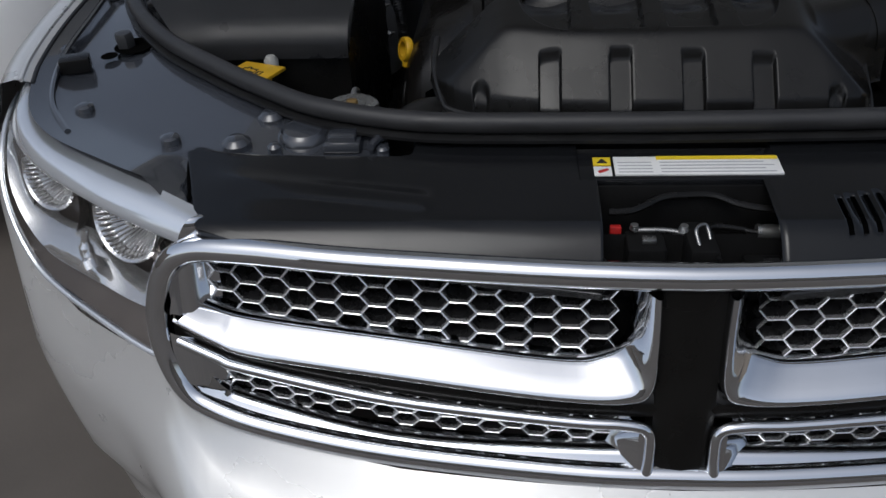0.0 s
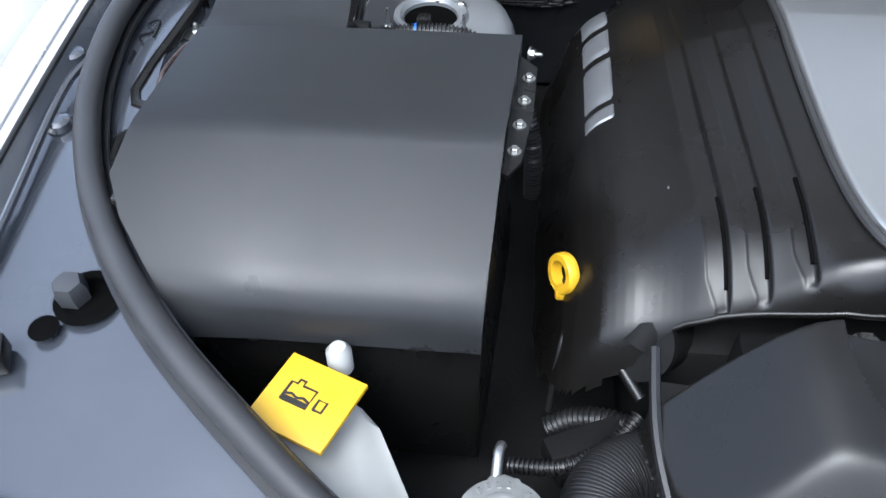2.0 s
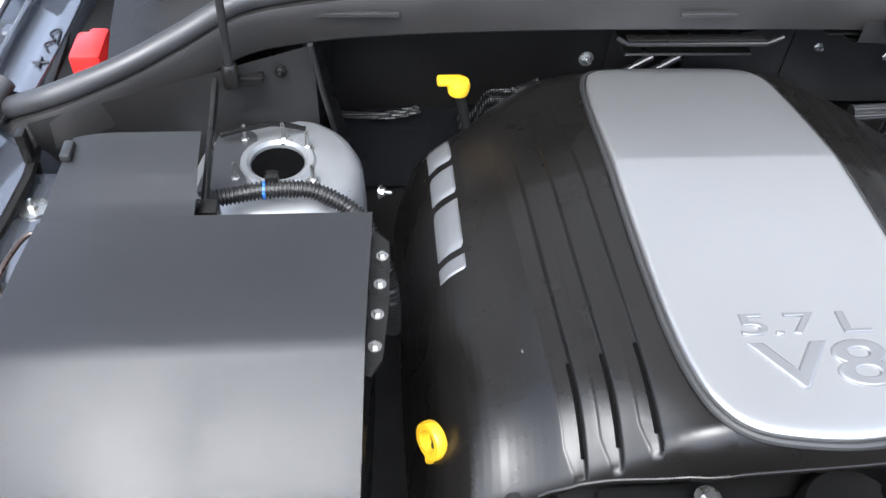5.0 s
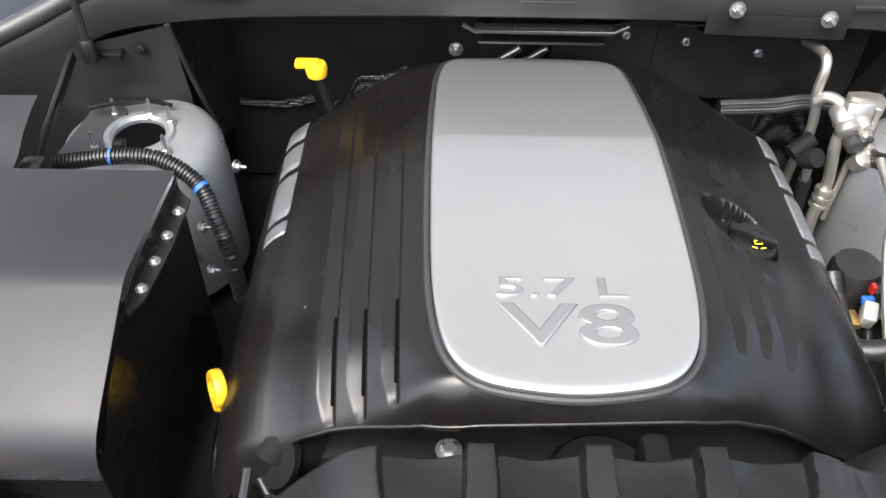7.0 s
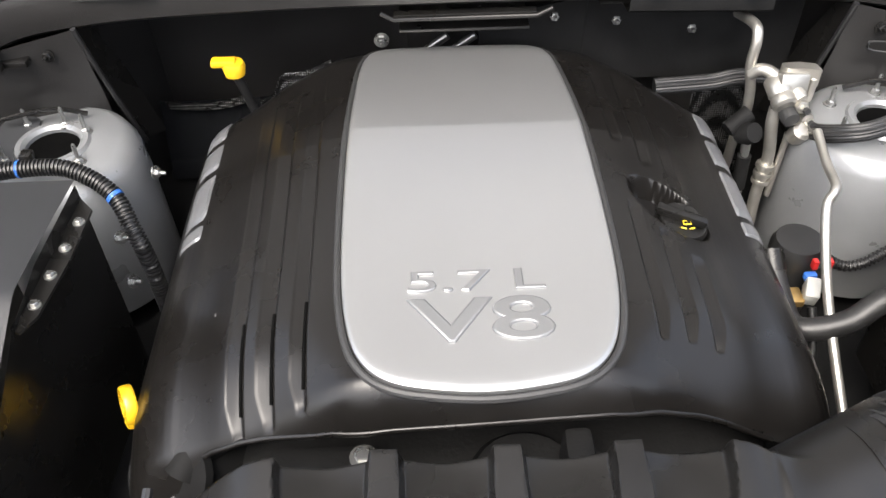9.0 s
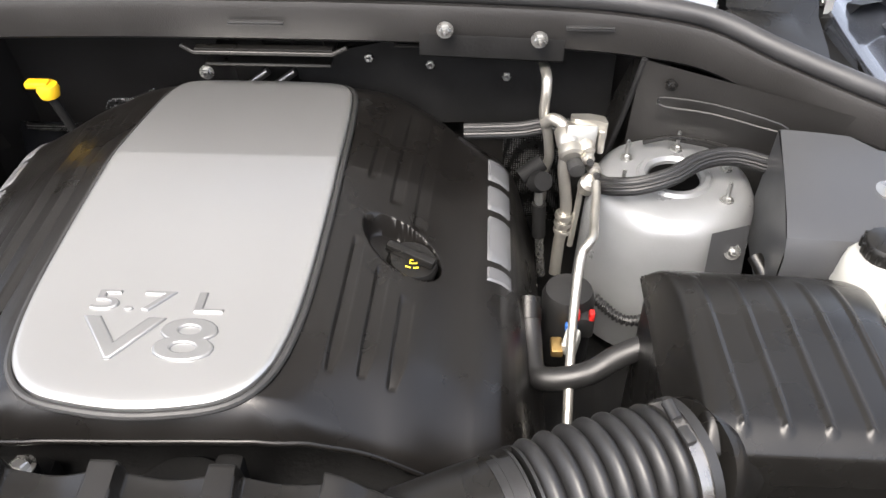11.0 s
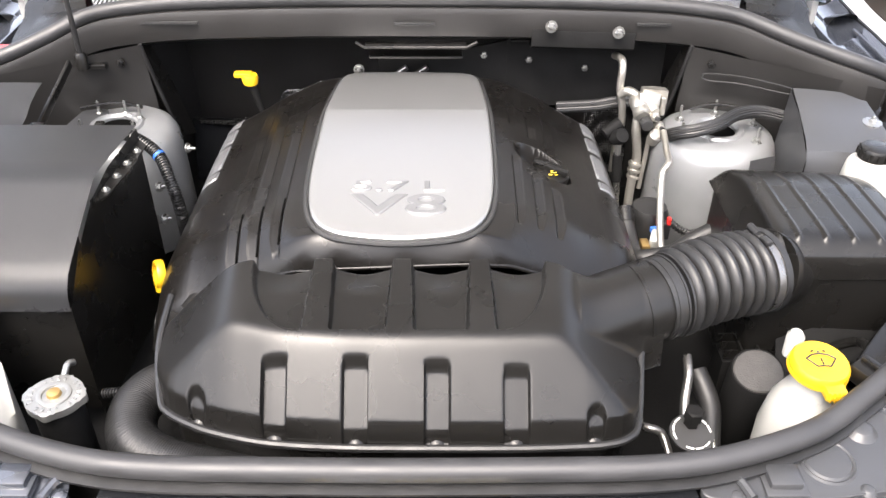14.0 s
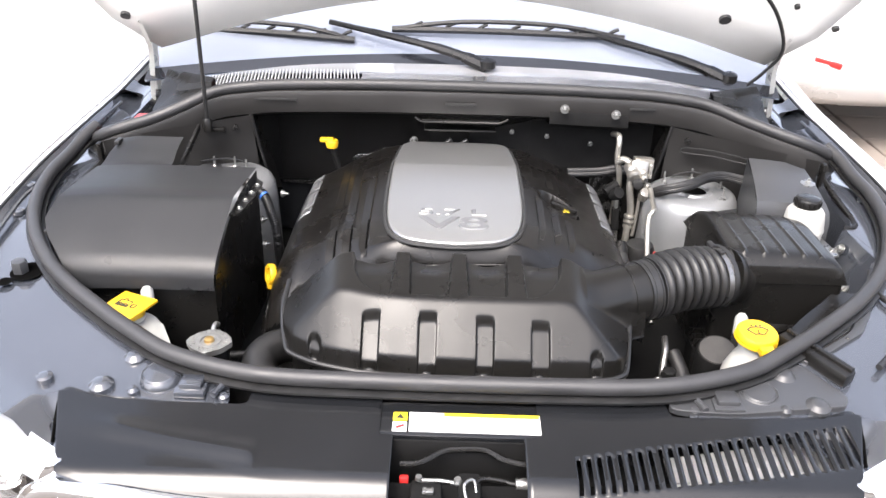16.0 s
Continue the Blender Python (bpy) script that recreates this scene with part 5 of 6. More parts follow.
part("warning_triangle", prism([(-0.084, -0.042), (-0.073, -0.042), (-0.0785, -0.033)], 1.0620, 1.0632), INK, car)
part("prohibition_mark", box(-0.088, -0.069, -0.064, -0.047, 1.0582, 1.0602, 0.0003, turn=pose(0, 0, 0, 6)), LABELW, car)
part("prohibition_bar", box(-0.084, -0.072, -0.058, -0.054, 1.0600, 1.0609, 0.0, turn=pose(0, 0, 0, 6, 0, 30)), RED, car)
latch = thing("bonnet_latch", (0.02, -0.12, 0.96), "black bonnet latch with wire bar and cable", "latch")
part("safety_bar", tube([(-0.075, -0.10, 1.035), (-0.05, -0.098, 1.036), (-0.02, -0.08, 1.04), (0.0, -0.076, 1.041), (0.035, -0.076, 1.041), (0.06, -0.09, 1.038), (0.085, -0.096, 1.036), (0.115, -0.096, 1.036)], 0.004, seg=8), PLASTIC, latch)
part("body", box(0.0, 0.03, -0.16, -0.10, 0.96, 1.025, 0.005), DARK, latch)
part("side_bracket", box(-0.06, -0.02, -0.15, -0.11, 0.96, 1.02, 0.004), DARK, latch)
part("cable_bracket", box(0.06, 0.10, -0.155, -0.125, 0.96, 1.0, 0.004), DARK, latch)
part("claw", join(tube([(-0.05, -0.115, 1.022), (-0.02, -0.115, 1.022), (0.002, -0.118, 1.02)], 0.003), lathe([(0.006, 0), (0.004, 0.006)], (0.0, -0.118, 1.024)), lathe([(0.005, 0), (0.004, 0.005)], (-0.05, -0.115, 1.024)), box(-0.045, -0.03, -0.14, -0.13, 1.02, 1.026, 0.002)), ZINC, latch)
part("cable", tube([(0.02, -0.13, 1.02), (0.03, -0.112, 1.024), (0.06, -0.11, 1.02), (0.07, -0.112, 1.018), (0.11, -0.115, 1.015)], 0.0035), PLASTIC, latch)
part("ferrule", lathe([(0.008, 0), (0.008, 0.022), (0.006, 0.024)], (0.075, -0.112, 1.018), (1, 0, 0), 12), ZINC, latch)
part("spring", tube([(0.012, -0.15, 1.02), (0.008, -0.135, 1.035), (0.02, -0.125, 1.034), (0.024, -0.14, 1.02)], 0.002), ZINC, latch)
part("switch", box(-0.075, -0.063, -0.118, -0.11, 1.015, 1.027, 0.002), RED, latch)
part("plate", box(0.025, 0.03, -0.165, -0.135, 0.965, 1.02, 0.002), DARK, latch)

# firewall fittings
for x, y, z in ((0.115, 0.862, 1.153), (0.194, 0.862, 1.145), (0.293, 0.862, 1.130), (0.217, 0.772, 1.237), (0.325, 0.768, 1.229), (-0.105, 0.868, 1.122)):
    part("bolt", hexbolt((x, y, z), 0.0075, (0, -1, 0.15), stud=0.016), ZINC, car, "zinc bolt")
part("heat_panel", grid([[(x, 0.856, z) for x in (0.155, 0.25, 0.36, 0.43)] for z in (1.06, 1.15, 1.195)] + [[(x, 0.79, 1.205) for x in (0.155, 0.25, 0.36, 0.43)]]), DARK, car, "matt black heat panel on the firewall")
part("bolt_plate", grid([[(x, y, z - 0.03 * (x - 0.187)) for x in np.linspace(0.187, 0.355, 8)] for y, z in ((0.779, 1.2285), (0.7775, 1.226), (0.777, 1.202), (0.783, 1.197), (0.84, 1.190))]), DARK, car, "matt black plate below two flange bolts")
part("bracket_plate", prism([(0.02, 0.858), (0.02, 0.864), (0.155, 0.864), (0.155, 0.858)], 1.09, lambda x, y: 1.15 + 0.03 * (x > 0.08)), DARK, car)
for x0, x1 in ((-0.44, -0.35), (-0.035, 0.03), (0.355, 0.41)):
    part("flange_slit", box(x0, x1, 0.7755, 0.781, 1.2385, 1.2405, 0.0006), INK, car)
    part("flange_slit_edge", box(x0, x1, 0.775, 0.7795, 1.236, 1.238, 0.0006), RUBBER, car)
part("channel_rail", join(box(-0.085, 0.082, 0.787, 0.80, 1.196, 1.2, 0.001), box(-0.08, 0.076, 0.80, 0.86, 1.17, 1.174, 0.001), tube([(-0.10, 0.785, 1.205), (-0.085, 0.785, 1.196), (0.082, 0.785, 1.196), (0.1, 0.785, 1.205)], 0.003, steps=1)), PLASTIC, car)
for s in (-1, 1):
    part("gusset", grid([[(s * 0.448, 0.775, 1.205), (s * 0.445, 0.80, 1.205)], [(s * 0.436, 0.79, 1.12), (s * 0.432, 0.84, 1.12)], [(s * 0.42, 0.81, 1.02), (s * 0.41, 0.86, 1.0)]]), PLASTIC, car)
    part("gusset_edge", tube([(s * 0.448, 0.772, 1.205), (s * 0.436, 0.786, 1.12), (s * 0.42, 0.806, 1.02)], 0.0035, seg=8), RUBBER, car)
    rows = []
    for u in np.linspace(0, 1, 9):
        x = 0.445 + 0.29 * u
        rows.append([(s * x, 0.772 - 0.09 * u, 1.205 - 0.035 * u), (s * x, 0.778 - 0.09 * u, 1.15 - 0.02 * u), (s * x, 0.79 - 0.09 * u, 1.10), (s * x, 0.80 - 0.09 * u, 0.95)])
    part("corner_wall", grid(rows), FIREWALL, car, smooth=60)
    part("wall_stud", hexbolt((s * 0.482, 0.762, 1.178), 0.006, (0, -1, 0.2), stud=0.012), PLASTIC, car)
    part("wall_bead", tube([(s * 0.46, 0.758, 1.10), (s * 0.50, 0.752, 1.112), (s * 0.555, 0.735, 1.110)], 0.003, seg=8), PLASTIC, car)
    part("seal_stop", box(s * 0.738 - 0.005, s * 0.738 + 0.005, 0.66, 0.676, 1.11, 1.172, 0.003), PLASTIC, car)
part("trim_ridge", tube([(0.468, 0.752, 1.163), (0.475, 0.752, 1.166), (0.53, 0.738, 1.166), (0.60, 0.712, 1.158), (0.60, 0.712, 1.148), (0.53, 0.737, 1.154), (0.475, 0.75, 1.155)], 0.0016, seg=6, steps=3, closed=True), RUBBER, car)
for x in (-0.05, -0.014):
    part("silver_pipe", tube([(x - 0.01, 0.862, 1.10), (x + 0.03, 0.862, 1.129)], 0.0052, steps=1), STEEL, car, "bare metal pipe")
for pts, drop in (([(-0.43, 0.991), (-0.411, 0.990), (-0.376, 0.989), (-0.35, 0.991), (-0.333, 0.994), (-0.315, 0.998)], 0.006), ([(-0.27, 1.052), (-0.25, 1.066), (-0.235, 1.094), (-0.205, 1.098), (-0.17, 1.112)], 0.045), ([(0.29, 1.07), (0.31, 1.085), (0.34, 1.085), (0.365, 1.07)], 0.13)):
    y0 = 0.94 if pts[0][0] < -0.4 else 0.842 if pts[0][0] < 0 else 0.80
    line = curve([(x, 0, z) for x, z in pts], 5)
    part("foil_shield", grid([[(p.x + 0.006 * k / 4, y0 - 0.004 * math.sin(math.pi * i / len(line)) - 0.01 * k / 4, p.z - drop * k / 4) for k in range(5)] for i, p in enumerate(line)]), FOIL, car, "dimpled foil heat shield")
part("sound_mat", grid([[(x, 0.945 - 0.3 * (0.99 - z), z + 0.05 * max(0, x + 0.35)) for x in np.linspace(-0.44, -0.14, 15)] for z in (0.87, 0.92, 0.965, 0.988)]), PANEL, car, "black sound mat on the firewall")

# black covers at the ends of the cowl
for s in (-1, 1):
    rows = []
    for u in np.linspace(0, 1, 10):
        a = Vector((s * (0.668 - 0.118 * u), 0.755 + 0.045 * u, 1.178 + 0.058 * u))
        b = Vector((s * (0.672 - 0.135 * u), 0.945 - 0.105 * u, 1.243 + 0.014 * u))
        rows.append([a + Vector((0, 0, -0.05)), a, a.lerp(b, 0.3) + Vector((0, 0, 0.004)), a.lerp(b, 0.6) + Vector((0, 0, -0.002)), a.lerp(b, 0.66) + Vector((0, 0, 0.008)), b + Vector((0, 0, 0.006)), b + Vector((0, 0.006, -0.03))])
    part("cowl_corner", grid(rows), PLASTIC, car, "black plastic cover at the cowl's end", smooth=40)

# cowl grille, wipers
for i in range(52):
    x = -0.63 + 0.0078 * i
    end = (abs(x) / 0.655) ** 5
    part("cowl_slat", box(x - 0.0014, x + 0.0014, 0.858, 0.953, 1.249 - 0.047 * end, 1.2555 - 0.047 * end, 0, turn=pose(0, 0, 0, 3, 0, 7)), SLAT, car)
# Black sheet added below the slats for the shade in their gaps.
part("cowl_vent", box(-0.635, -0.222, 0.85, 0.96, 1.205, 1.213, 0.002), SLOTM, car)
for arm, foot, tip, b0, b1 in ((0, (0.06, 1.035, 1.25), (-0.33, 1.165, 1.318), (-0.715, 1.145, 1.297), (-0.265, 1.125, 1.285)), (1, (0.635, 1.03, 1.235), (0.267, 1.175, 1.318), (-0.175, 1.16, 1.306), (0.40, 1.15, 1.302))):
    wiper = thing("wiper", foot, "black windscreen wiper with metal-framed blade", "wiper", "wipers")
    part("arm", tube([foot, Vector(foot).lerp(Vector(tip), 0.3) + Vector((0, 0, 0.012)), tip], [0.016, 0.012, 0.009, 0.007], seg=8), PLASTIC, wiper)
    part("pivot", lathe([(0.02, 0), (0.019, 0.016), (0.01, 0.022)], foot), PLASTIC, wiper)
    part("blade", tube([b0, Vector(b0).lerp(Vector(b1), 0.5) + Vector((0, 0, 0.004)), b1], 0.0085, seg=6), RUBBER, wiper)
    part("blade_frame", tube([b0, Vector(b0).lerp(Vector(b1), 0.3) + Vector((0, 0, 0.024)), Vector(b0).lerp(Vector(b1), 0.7) + Vector((0, 0, 0.024)), b1], 0.006, seg=6), RUBBER, wiper)
    for k in range(7):
        v = Vector(b0).lerp(Vector(b1), 0.08 + 0.14 * k)
        part("blade_claw", tube([v, v + Vector((0.012, 0, 0.012)), v + Vector((0.03, 0, 0.02))], 0.0045, seg=6, steps=3), RUBBER, wiper)
# bonnet hinges and cable
for s in (-1, 1):
    arm = curve([(s * 0.742, 1.03, 1.14), (s * 0.735, 1.01, 1.20), (s * 0.722, 0.985, 1.26), (s * 0.715, 0.965, 1.31), (s * 0.718, 0.945, 1.36)], 4)
    bm = grid([[p + Vector((-s * 0.012, -w, -0.004)), p + Vector((0, -w * 0.9, 0)), p + Vector((s * 0.003, 0, 0.002)), p + Vector((0, w * 0.9, 0)), p + Vector((-s * 0.01, w, 0.003))] for p, w in zip(arm, np.interp(np.linspace(0, 1, len(arm)), [0, 0.3, 0.6, 1], [0.035, 0.022, 0.018, 0.032]))])
    bmesh.ops.solidify(bm, geom=bm.faces[:], thickness=0.004)
    hinge = part("bonnet_hinge", bm, HOODPAINT, car, "silver pressed bonnet hinge arm", smooth=40)
    part("hinge_foot", box(s * 0.742 - 0.02, s * 0.742 + 0.02, 0.985, 1.05, 1.13, 1.16, 0.004), PLASTIC, hinge)
    for p in (arm[2], arm[len(arm) // 2], arm[-3]):
        part("bolt", hexbolt(tuple(p + Vector((-s * 0.003, 0, 0))), 0.008, (-s, -0.4, 0)), ZINC, hinge)
part("washer_hose", tube([(0.665, 0.985, 1.24), (0.69, 0.96, 1.28), (0.705, 0.92, 1.34), (0.64, 0.84, 1.44), (0.55, 0.80, 1.52)], 0.004), RUBBER, car)
prop = thing("prop_rod", (-0.532, 0.735, 1.16), "black bonnet prop rod standing on its bracket", "prop rod")
part("rod", tube([(-0.532, 0.735, 1.18), (-0.531, 0.735, 1.45), (-0.530, 0.735, 1.80), (-0.529, 0.72, 1.98)], 0.0043), RUBBER, prop)
part("socket", join(lathe([(0.009, 0), (0.009, 0.024), (0.0065, 0.028)], (-0.532, 0.735, 1.178)), box(-0.543, -0.50, 0.742, 0.765, 1.174, 1.182, 0.002)), PLASTIC, prop)
part("bracket", join(box(-0.549, -0.543, 0.56, 0.725, 1.166, 1.180, 0.002, turn=pose(0, 0, 0, 14)), box(-0.552, -0.53, 0.545, 0.565, 1.135, 1.17, 0.002)), PLASTIC, prop)

# things behind the seal on the battery side
posts = thing("terminal_cover", (-0.68, 0.83, 1.12), "red plastic battery terminal cover", "terminal cover")
part("block", join(box(-0.716, -0.688, 0.745, 0.80, 1.13, 1.158, 0.005), box(-0.720, -0.684, 0.795, 0.85, 1.13, 1.176, 0.006), box(-0.712, -0.688, 0.845, 0.87, 1.14, 1.168, 0.005), box(-0.690, -0.672, 0.81, 0.84, 1.13, 1.155, 0.004), box(-0.682, -0.648, 0.800, 0.855, 1.13, 1.161, 0.009)), RED, posts)
part("tray", box(-0.74, -0.56, 0.78, 1.0, 1.08, 1.135, 0.004), PLASTIC, posts)
for s in (-1, 1):
    part("drain_tray", box(s * 0.63 - 0.125, s * 0.63 + 0.125, 0.80, 1.02, 1.09, 1.14, 0.006), DARK, car)
solo("blower_housing", join(lathe([(0.09, -0.06), (0.09, 0.02), (0.075, 0.035), (0.02, 0.04)], (-0.56, 0.95, 1.17)), box(-0.64, -0.52, 0.86, 1.0, 1.08, 1.17, 0.01)), PLASTIC, "black plastic blower housing behind the seal", "housing")

# ---- more of the engine bay ----
part("bracket_tray", box(-0.745, -0.69, 0.50, 0.665, 1.095, 1.112, 0.003, turn=pose(0, 0, 0, 5)), APRON, bcover, "dark painted battery bracket")
part("bracket_bolt", join(lathe([(0.015, 0), (0.015, 0.002)], (-0.728, 0.614, 1.114)), hexbolt((-0.728, 0.614, 1.114), 0.0065, stud=0.014)), ZINC, bcover, "zinc bolt and washer")
part("bail", tube([(-0.705, 0.475, 1.12), (-0.72, 0.485, 1.125), (-0.722, 0.50, 1.14), (-0.708, 0.535, 1.15), (-0.697, 0.54, 1.15), (-0.70, 0.52, 1.14)], 0.0028, seg=8), BAIL, bcover, "bent brown wire bail")
part("bail_seat", box(-0.735, -0.705, 0.475, 0.51, 1.10, 1.12, 0.004, turn=pose(0, 0, 0, 0, 15, 0)), PLASTIC, bcover)
for x, y, z in ((-0.667, 0.60, 1.203), (-0.704, 0.345, 1.135)):
    part("lid_clip", box(x - 0.006, x + 0.004, y - 0.012, y + 0.012, z - 0.006, z + 0.002, 0.002), RUBBER, bcover)

loom = thing("wiring_loom", (-0.45, 0.63, 1.05), "black corrugated wiring loom with blue tape", "wiring loom")
part("conduit", tube([(-0.56, 0.625, 1.112), (-0.53, 0.63, 1.113), (-0.497, 0.636, 1.114), (-0.446, 0.637, 1.111), (-0.401, 0.62, 1.09), (-0.379, 0.592, 1.06), (-0.367, 0.577, 1.02), (-0.363, 0.572, 0.95)], 0.0088, seg=12, steps=8, rib=0.0011, pitch=0.0042), RUBBER, loom, smooth=70)
for a, b in (((-0.499, 0.636, 1.114), (-0.494, 0.636, 1.114)), ((-0.398, 0.617, 1.088), (-0.392, 0.612, 1.084))):
    part("tape", tube([a, tuple(p + 0.55 * (q - p) for p, q in zip(a, b))], 0.0102, steps=1), BLUE, loom, "blue tape")
part("clip", box(-0.497, -0.483, 0.64, 0.655, 1.105, 1.128, 0.003), PLASTIC, loom)
for at, way in (((-0.40, 0.60, 1.04), (1, -0.5, 0.4)), ((-0.39, 0.57, 1.0), (1, -0.5, 0.4)), ((-0.375, 0.69, 1.06), (1, -0.3, 0.1))):
    part("bolt", hexbolt(at, 0.0065, way, stud=0.015), ZINC, loom)

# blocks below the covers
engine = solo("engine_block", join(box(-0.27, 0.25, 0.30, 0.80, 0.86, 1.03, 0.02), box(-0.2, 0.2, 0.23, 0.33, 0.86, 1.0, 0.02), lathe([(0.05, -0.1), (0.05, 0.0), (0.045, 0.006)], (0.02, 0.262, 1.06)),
                                   box(0.05, 0.075, 0.25, 0.29, 1.0, 1.10, 0.006), box(-0.2, -0.1, 0.26, 0.31, 0.98, 1.06, 0.012)), DARK, "engine block below its cover, shade put into its near-black colour", "engine")
tagged(finish("intake_bolt", hexbolt((-0.113, 0.278, 1.083), 0.009), ZINC), "zinc bolt on the engine's front", "bolt")
solo("bolt_boss", lathe([(0.012, -0.03), (0.012, 0)], (-0.113, 0.278, 1.084)), DARK, "dark bolt boss on the engine", "boss")
aux = thing("coolant_outlet", (-0.285, 0.33, 0.95), "grey cast coolant outlet with small hoses", "engine part")
part("casting", lathe([(0.028, -0.05), (0.026, 0), (0.032, 0.004), (0.032, 0.012), (0.012, 0.014)], (-0.268, 0.305, 1.035), (-0.5, -0.5, 0.5), 20), DARK, aux)
part("pipe", tube([(-0.24, 0.33, 1.055), (-0.262, 0.315, 1.05), (-0.275, 0.30, 1.035)], 0.019, seg=16), DARK, aux)
part("bolt", hexbolt((-0.292, 0.298, 1.028), 0.0055, (-0.4, -0.5, 0.7)), PLASTIC, aux)
part("strap", tube([(-0.287, 0.29, 1.02), (-0.27, 0.265, 1.01)], 0.005, steps=1), PLASTIC, aux)
part("hose", tube([(-0.25, 0.265, 0.955), (-0.29, 0.28, 0.95), (-0.32, 0.285, 0.94), (-0.34, 0.28, 0.93)], 0.011, rib=0.0008, pitch=0.005), RUBBER, aux)
part("bracket", box(-0.345, -0.275, 0.215, 0.255, 0.96, 0.985, 0.006, turn=pose(0, 0, 0, 0, 0, 25)), DARK, aux)
part("conduit", tube([(-0.375, 0.215, 0.975), (-0.33, 0.212, 0.985), (-0.29, 0.235, 0.99), (-0.27, 0.255, 1.0)], 0.006, rib=0.001, pitch=0.004), RUBBER, aux)
part("cable", tube([(-0.34, 0.30, 0.93), (-0.335, 0.32, 1.0), (-0.325, 0.35, 1.02)], 0.003), RUBBER, aux)
solo("air_pipe", tube([(-0.24, 0.215, 1.0), (-0.27, 0.206, 1.006), (-0.297, 0.188, 1.010), (-0.311, 0.155, 1.010), (-0.303, 0.115, 1.008), (-0.275, 0.092, 1.002), (-0.22, 0.078, 0.995), (-0.12, 0.07, 0.99), (0.0, 0.07, 0.985)], 0.028, seg=24, steps=8, rib=0.00012, pitch=0.0028), RUBBER, "large black finely ribbed air pipe", "hose", smooth=80)
part("ledge", prism(rounded([(-0.42, 0.085), (-0.345, 0.06), (-0.26, 0.03), (-0.26, 0.012), (-0.40, 0.05)], 0.006), 1.035, 1.046), PLASTIC, radcap)
part("overflow_pipe", tube([(-0.385, 0.155, 1.05), (-0.384, 0.175, 1.06), (-0.382, 0.185, 1.055)], 0.004), ZINC, radcap)
for i in range(22):
    a = 2 * math.pi * i / 22
    if i % 5 == 4:
        continue
    m = Matrix.Translation((-0.379 + 0.0255 * math.cos(a), 0.125 + 0.024 * math.sin(a), 1.0645)) @ Matrix.Rotation(a, 4, "Z")
    bm = box(-0.0022, 0.0022, -0.0013, 0.0013, -0.0005, 0.0006, 0)
    bmesh.ops.transform(bm, matrix=m, verts=bm.verts)
    part("embossed_mark", bm, ZINC, radcap)

# marks on the caps
def strokes(place, turn, lines, w=0.0011):
    out = []
    for line in lines:
        out.append(tube([Vector(place) + turn @ Vector((x, y, 0)) for x, y in line], w, seg=5, steps=1))
    return join(*out)


q = pose(0, 0, 0, 0, 0, -22).to_3x3()
part("coolant_mark", strokes((-0.525, 0.195, 1.0812), q, [[(-0.018, -0.008), (-0.018, 0.008), (-0.013, 0.008), (-0.013, 0.012), (-0.008, 0.012), (-0.008, 0.008), (0.004, 0.008), (0.004, -0.008), (-0.018, -0.008)], [(0.009, -0.006), (0.009, 0.003), (0.016, 0.003), (0.016, -0.006), (0.009, -0.006)], [(-0.018, -0.005), (0.004, -0.005)], [(-0.018, -0.003), (-0.012, -0.001), (-0.007, -0.003), (-0.002, -0.001), (0.004, -0.003)], [(-0.018, -0.007), (0.004, -0.007)]]), INK, bottle)
q2 = pose(0, 0, 0, 6).to_3x3()
part("screen_mark", strokes((0.450, 0.138, 1.1022), q2, [[(-0.016, 0.004), (-0.009, 0.0095), (0, 0.0112), (0.009, 0.0095), (0.016, 0.004), (0.007, -0.007), (0, -0.006), (-0.007, -0.007), (-0.016, 0.004)], [(0, 0.004), (0, 0.001)], [(0, -0.001), (0, -0.004)], [(-0.008, 0.014), (-0.005, 0.0155)], [(0.008, 0.014), (0.005, 0.0155)], [(-0.001, 0.015), (0.001, 0.013)]]), INK, wash)
part("cap_skirt", lathe([(0.0325, -0.0015), (0.0325, 0.0015)], (0.450, 0.142, 1.0875), (0.04, -0.1, 1), 32), YELLOW, wash)
part("spout_strap", join(lathe([(0.009, -0.02), (0.01, 0.008), (0.006, 0.014)], (0.442, 0.19, 1.085)),), WHITEP, wash)
part("cap_mark", strokes((0.199, 0.494, 1.1285), Matrix.Identity(3), [[(-0.004, 0), (-0.004, 0.005), (0.003, 0.005), (0.003, 0), (-0.004, 0)], [(0.003, 0.004), (0.006, 0.0045)], [(-0.008, -0.004), (-0.003, -0.006)], [(0.0, -0.0065), (0.005, -0.0055)]], 0.0007), LABELY, cap)
part("cap_grip", box(0.169, 0.221, 0.500, 0.511, 1.125, 1.135, 0.003, turn=pose(0, 0, 0, 0, 12, -18)), PLASTIC, cap)
part("plate_gap", tube([(x, y, plate_z(x, y) - 0.0035) for x, y in [((p[0] + 0.012) * 1.03 - 0.012, (p[1] - 0.55) * 1.014 + 0.55) for p in plate_out[::4]]], 0.0035, seg=8, closed=True), INK, cover)
part("screw", lathe([(0.004, 0), (0.003, 0.003)], (-0.249, 0.42, 1.1035)), ZINC, cover)

# air conditioning pipes
ac = thing("air_conditioning_pipes", (0.36, 0.68, 0.9), "bare aluminium air conditioning pipes with a valve block", "pipework")
part("rear_pipe", tube([(0.337, 0.83, 1.165), (0.3365, 0.79, 1.178), (0.337, 0.766, 1.181), (0.337, 0.757, 1.168), (0.336, 0.755, 1.146), (0.338, 0.755, 1.13), (0.344, 0.755, 1.106), (0.347, 0.755, 1.075), (0.343, 0.757, 1.05), (0.342, 0.76, 0.98)], 0.0062, seg=14), ALU, ac)
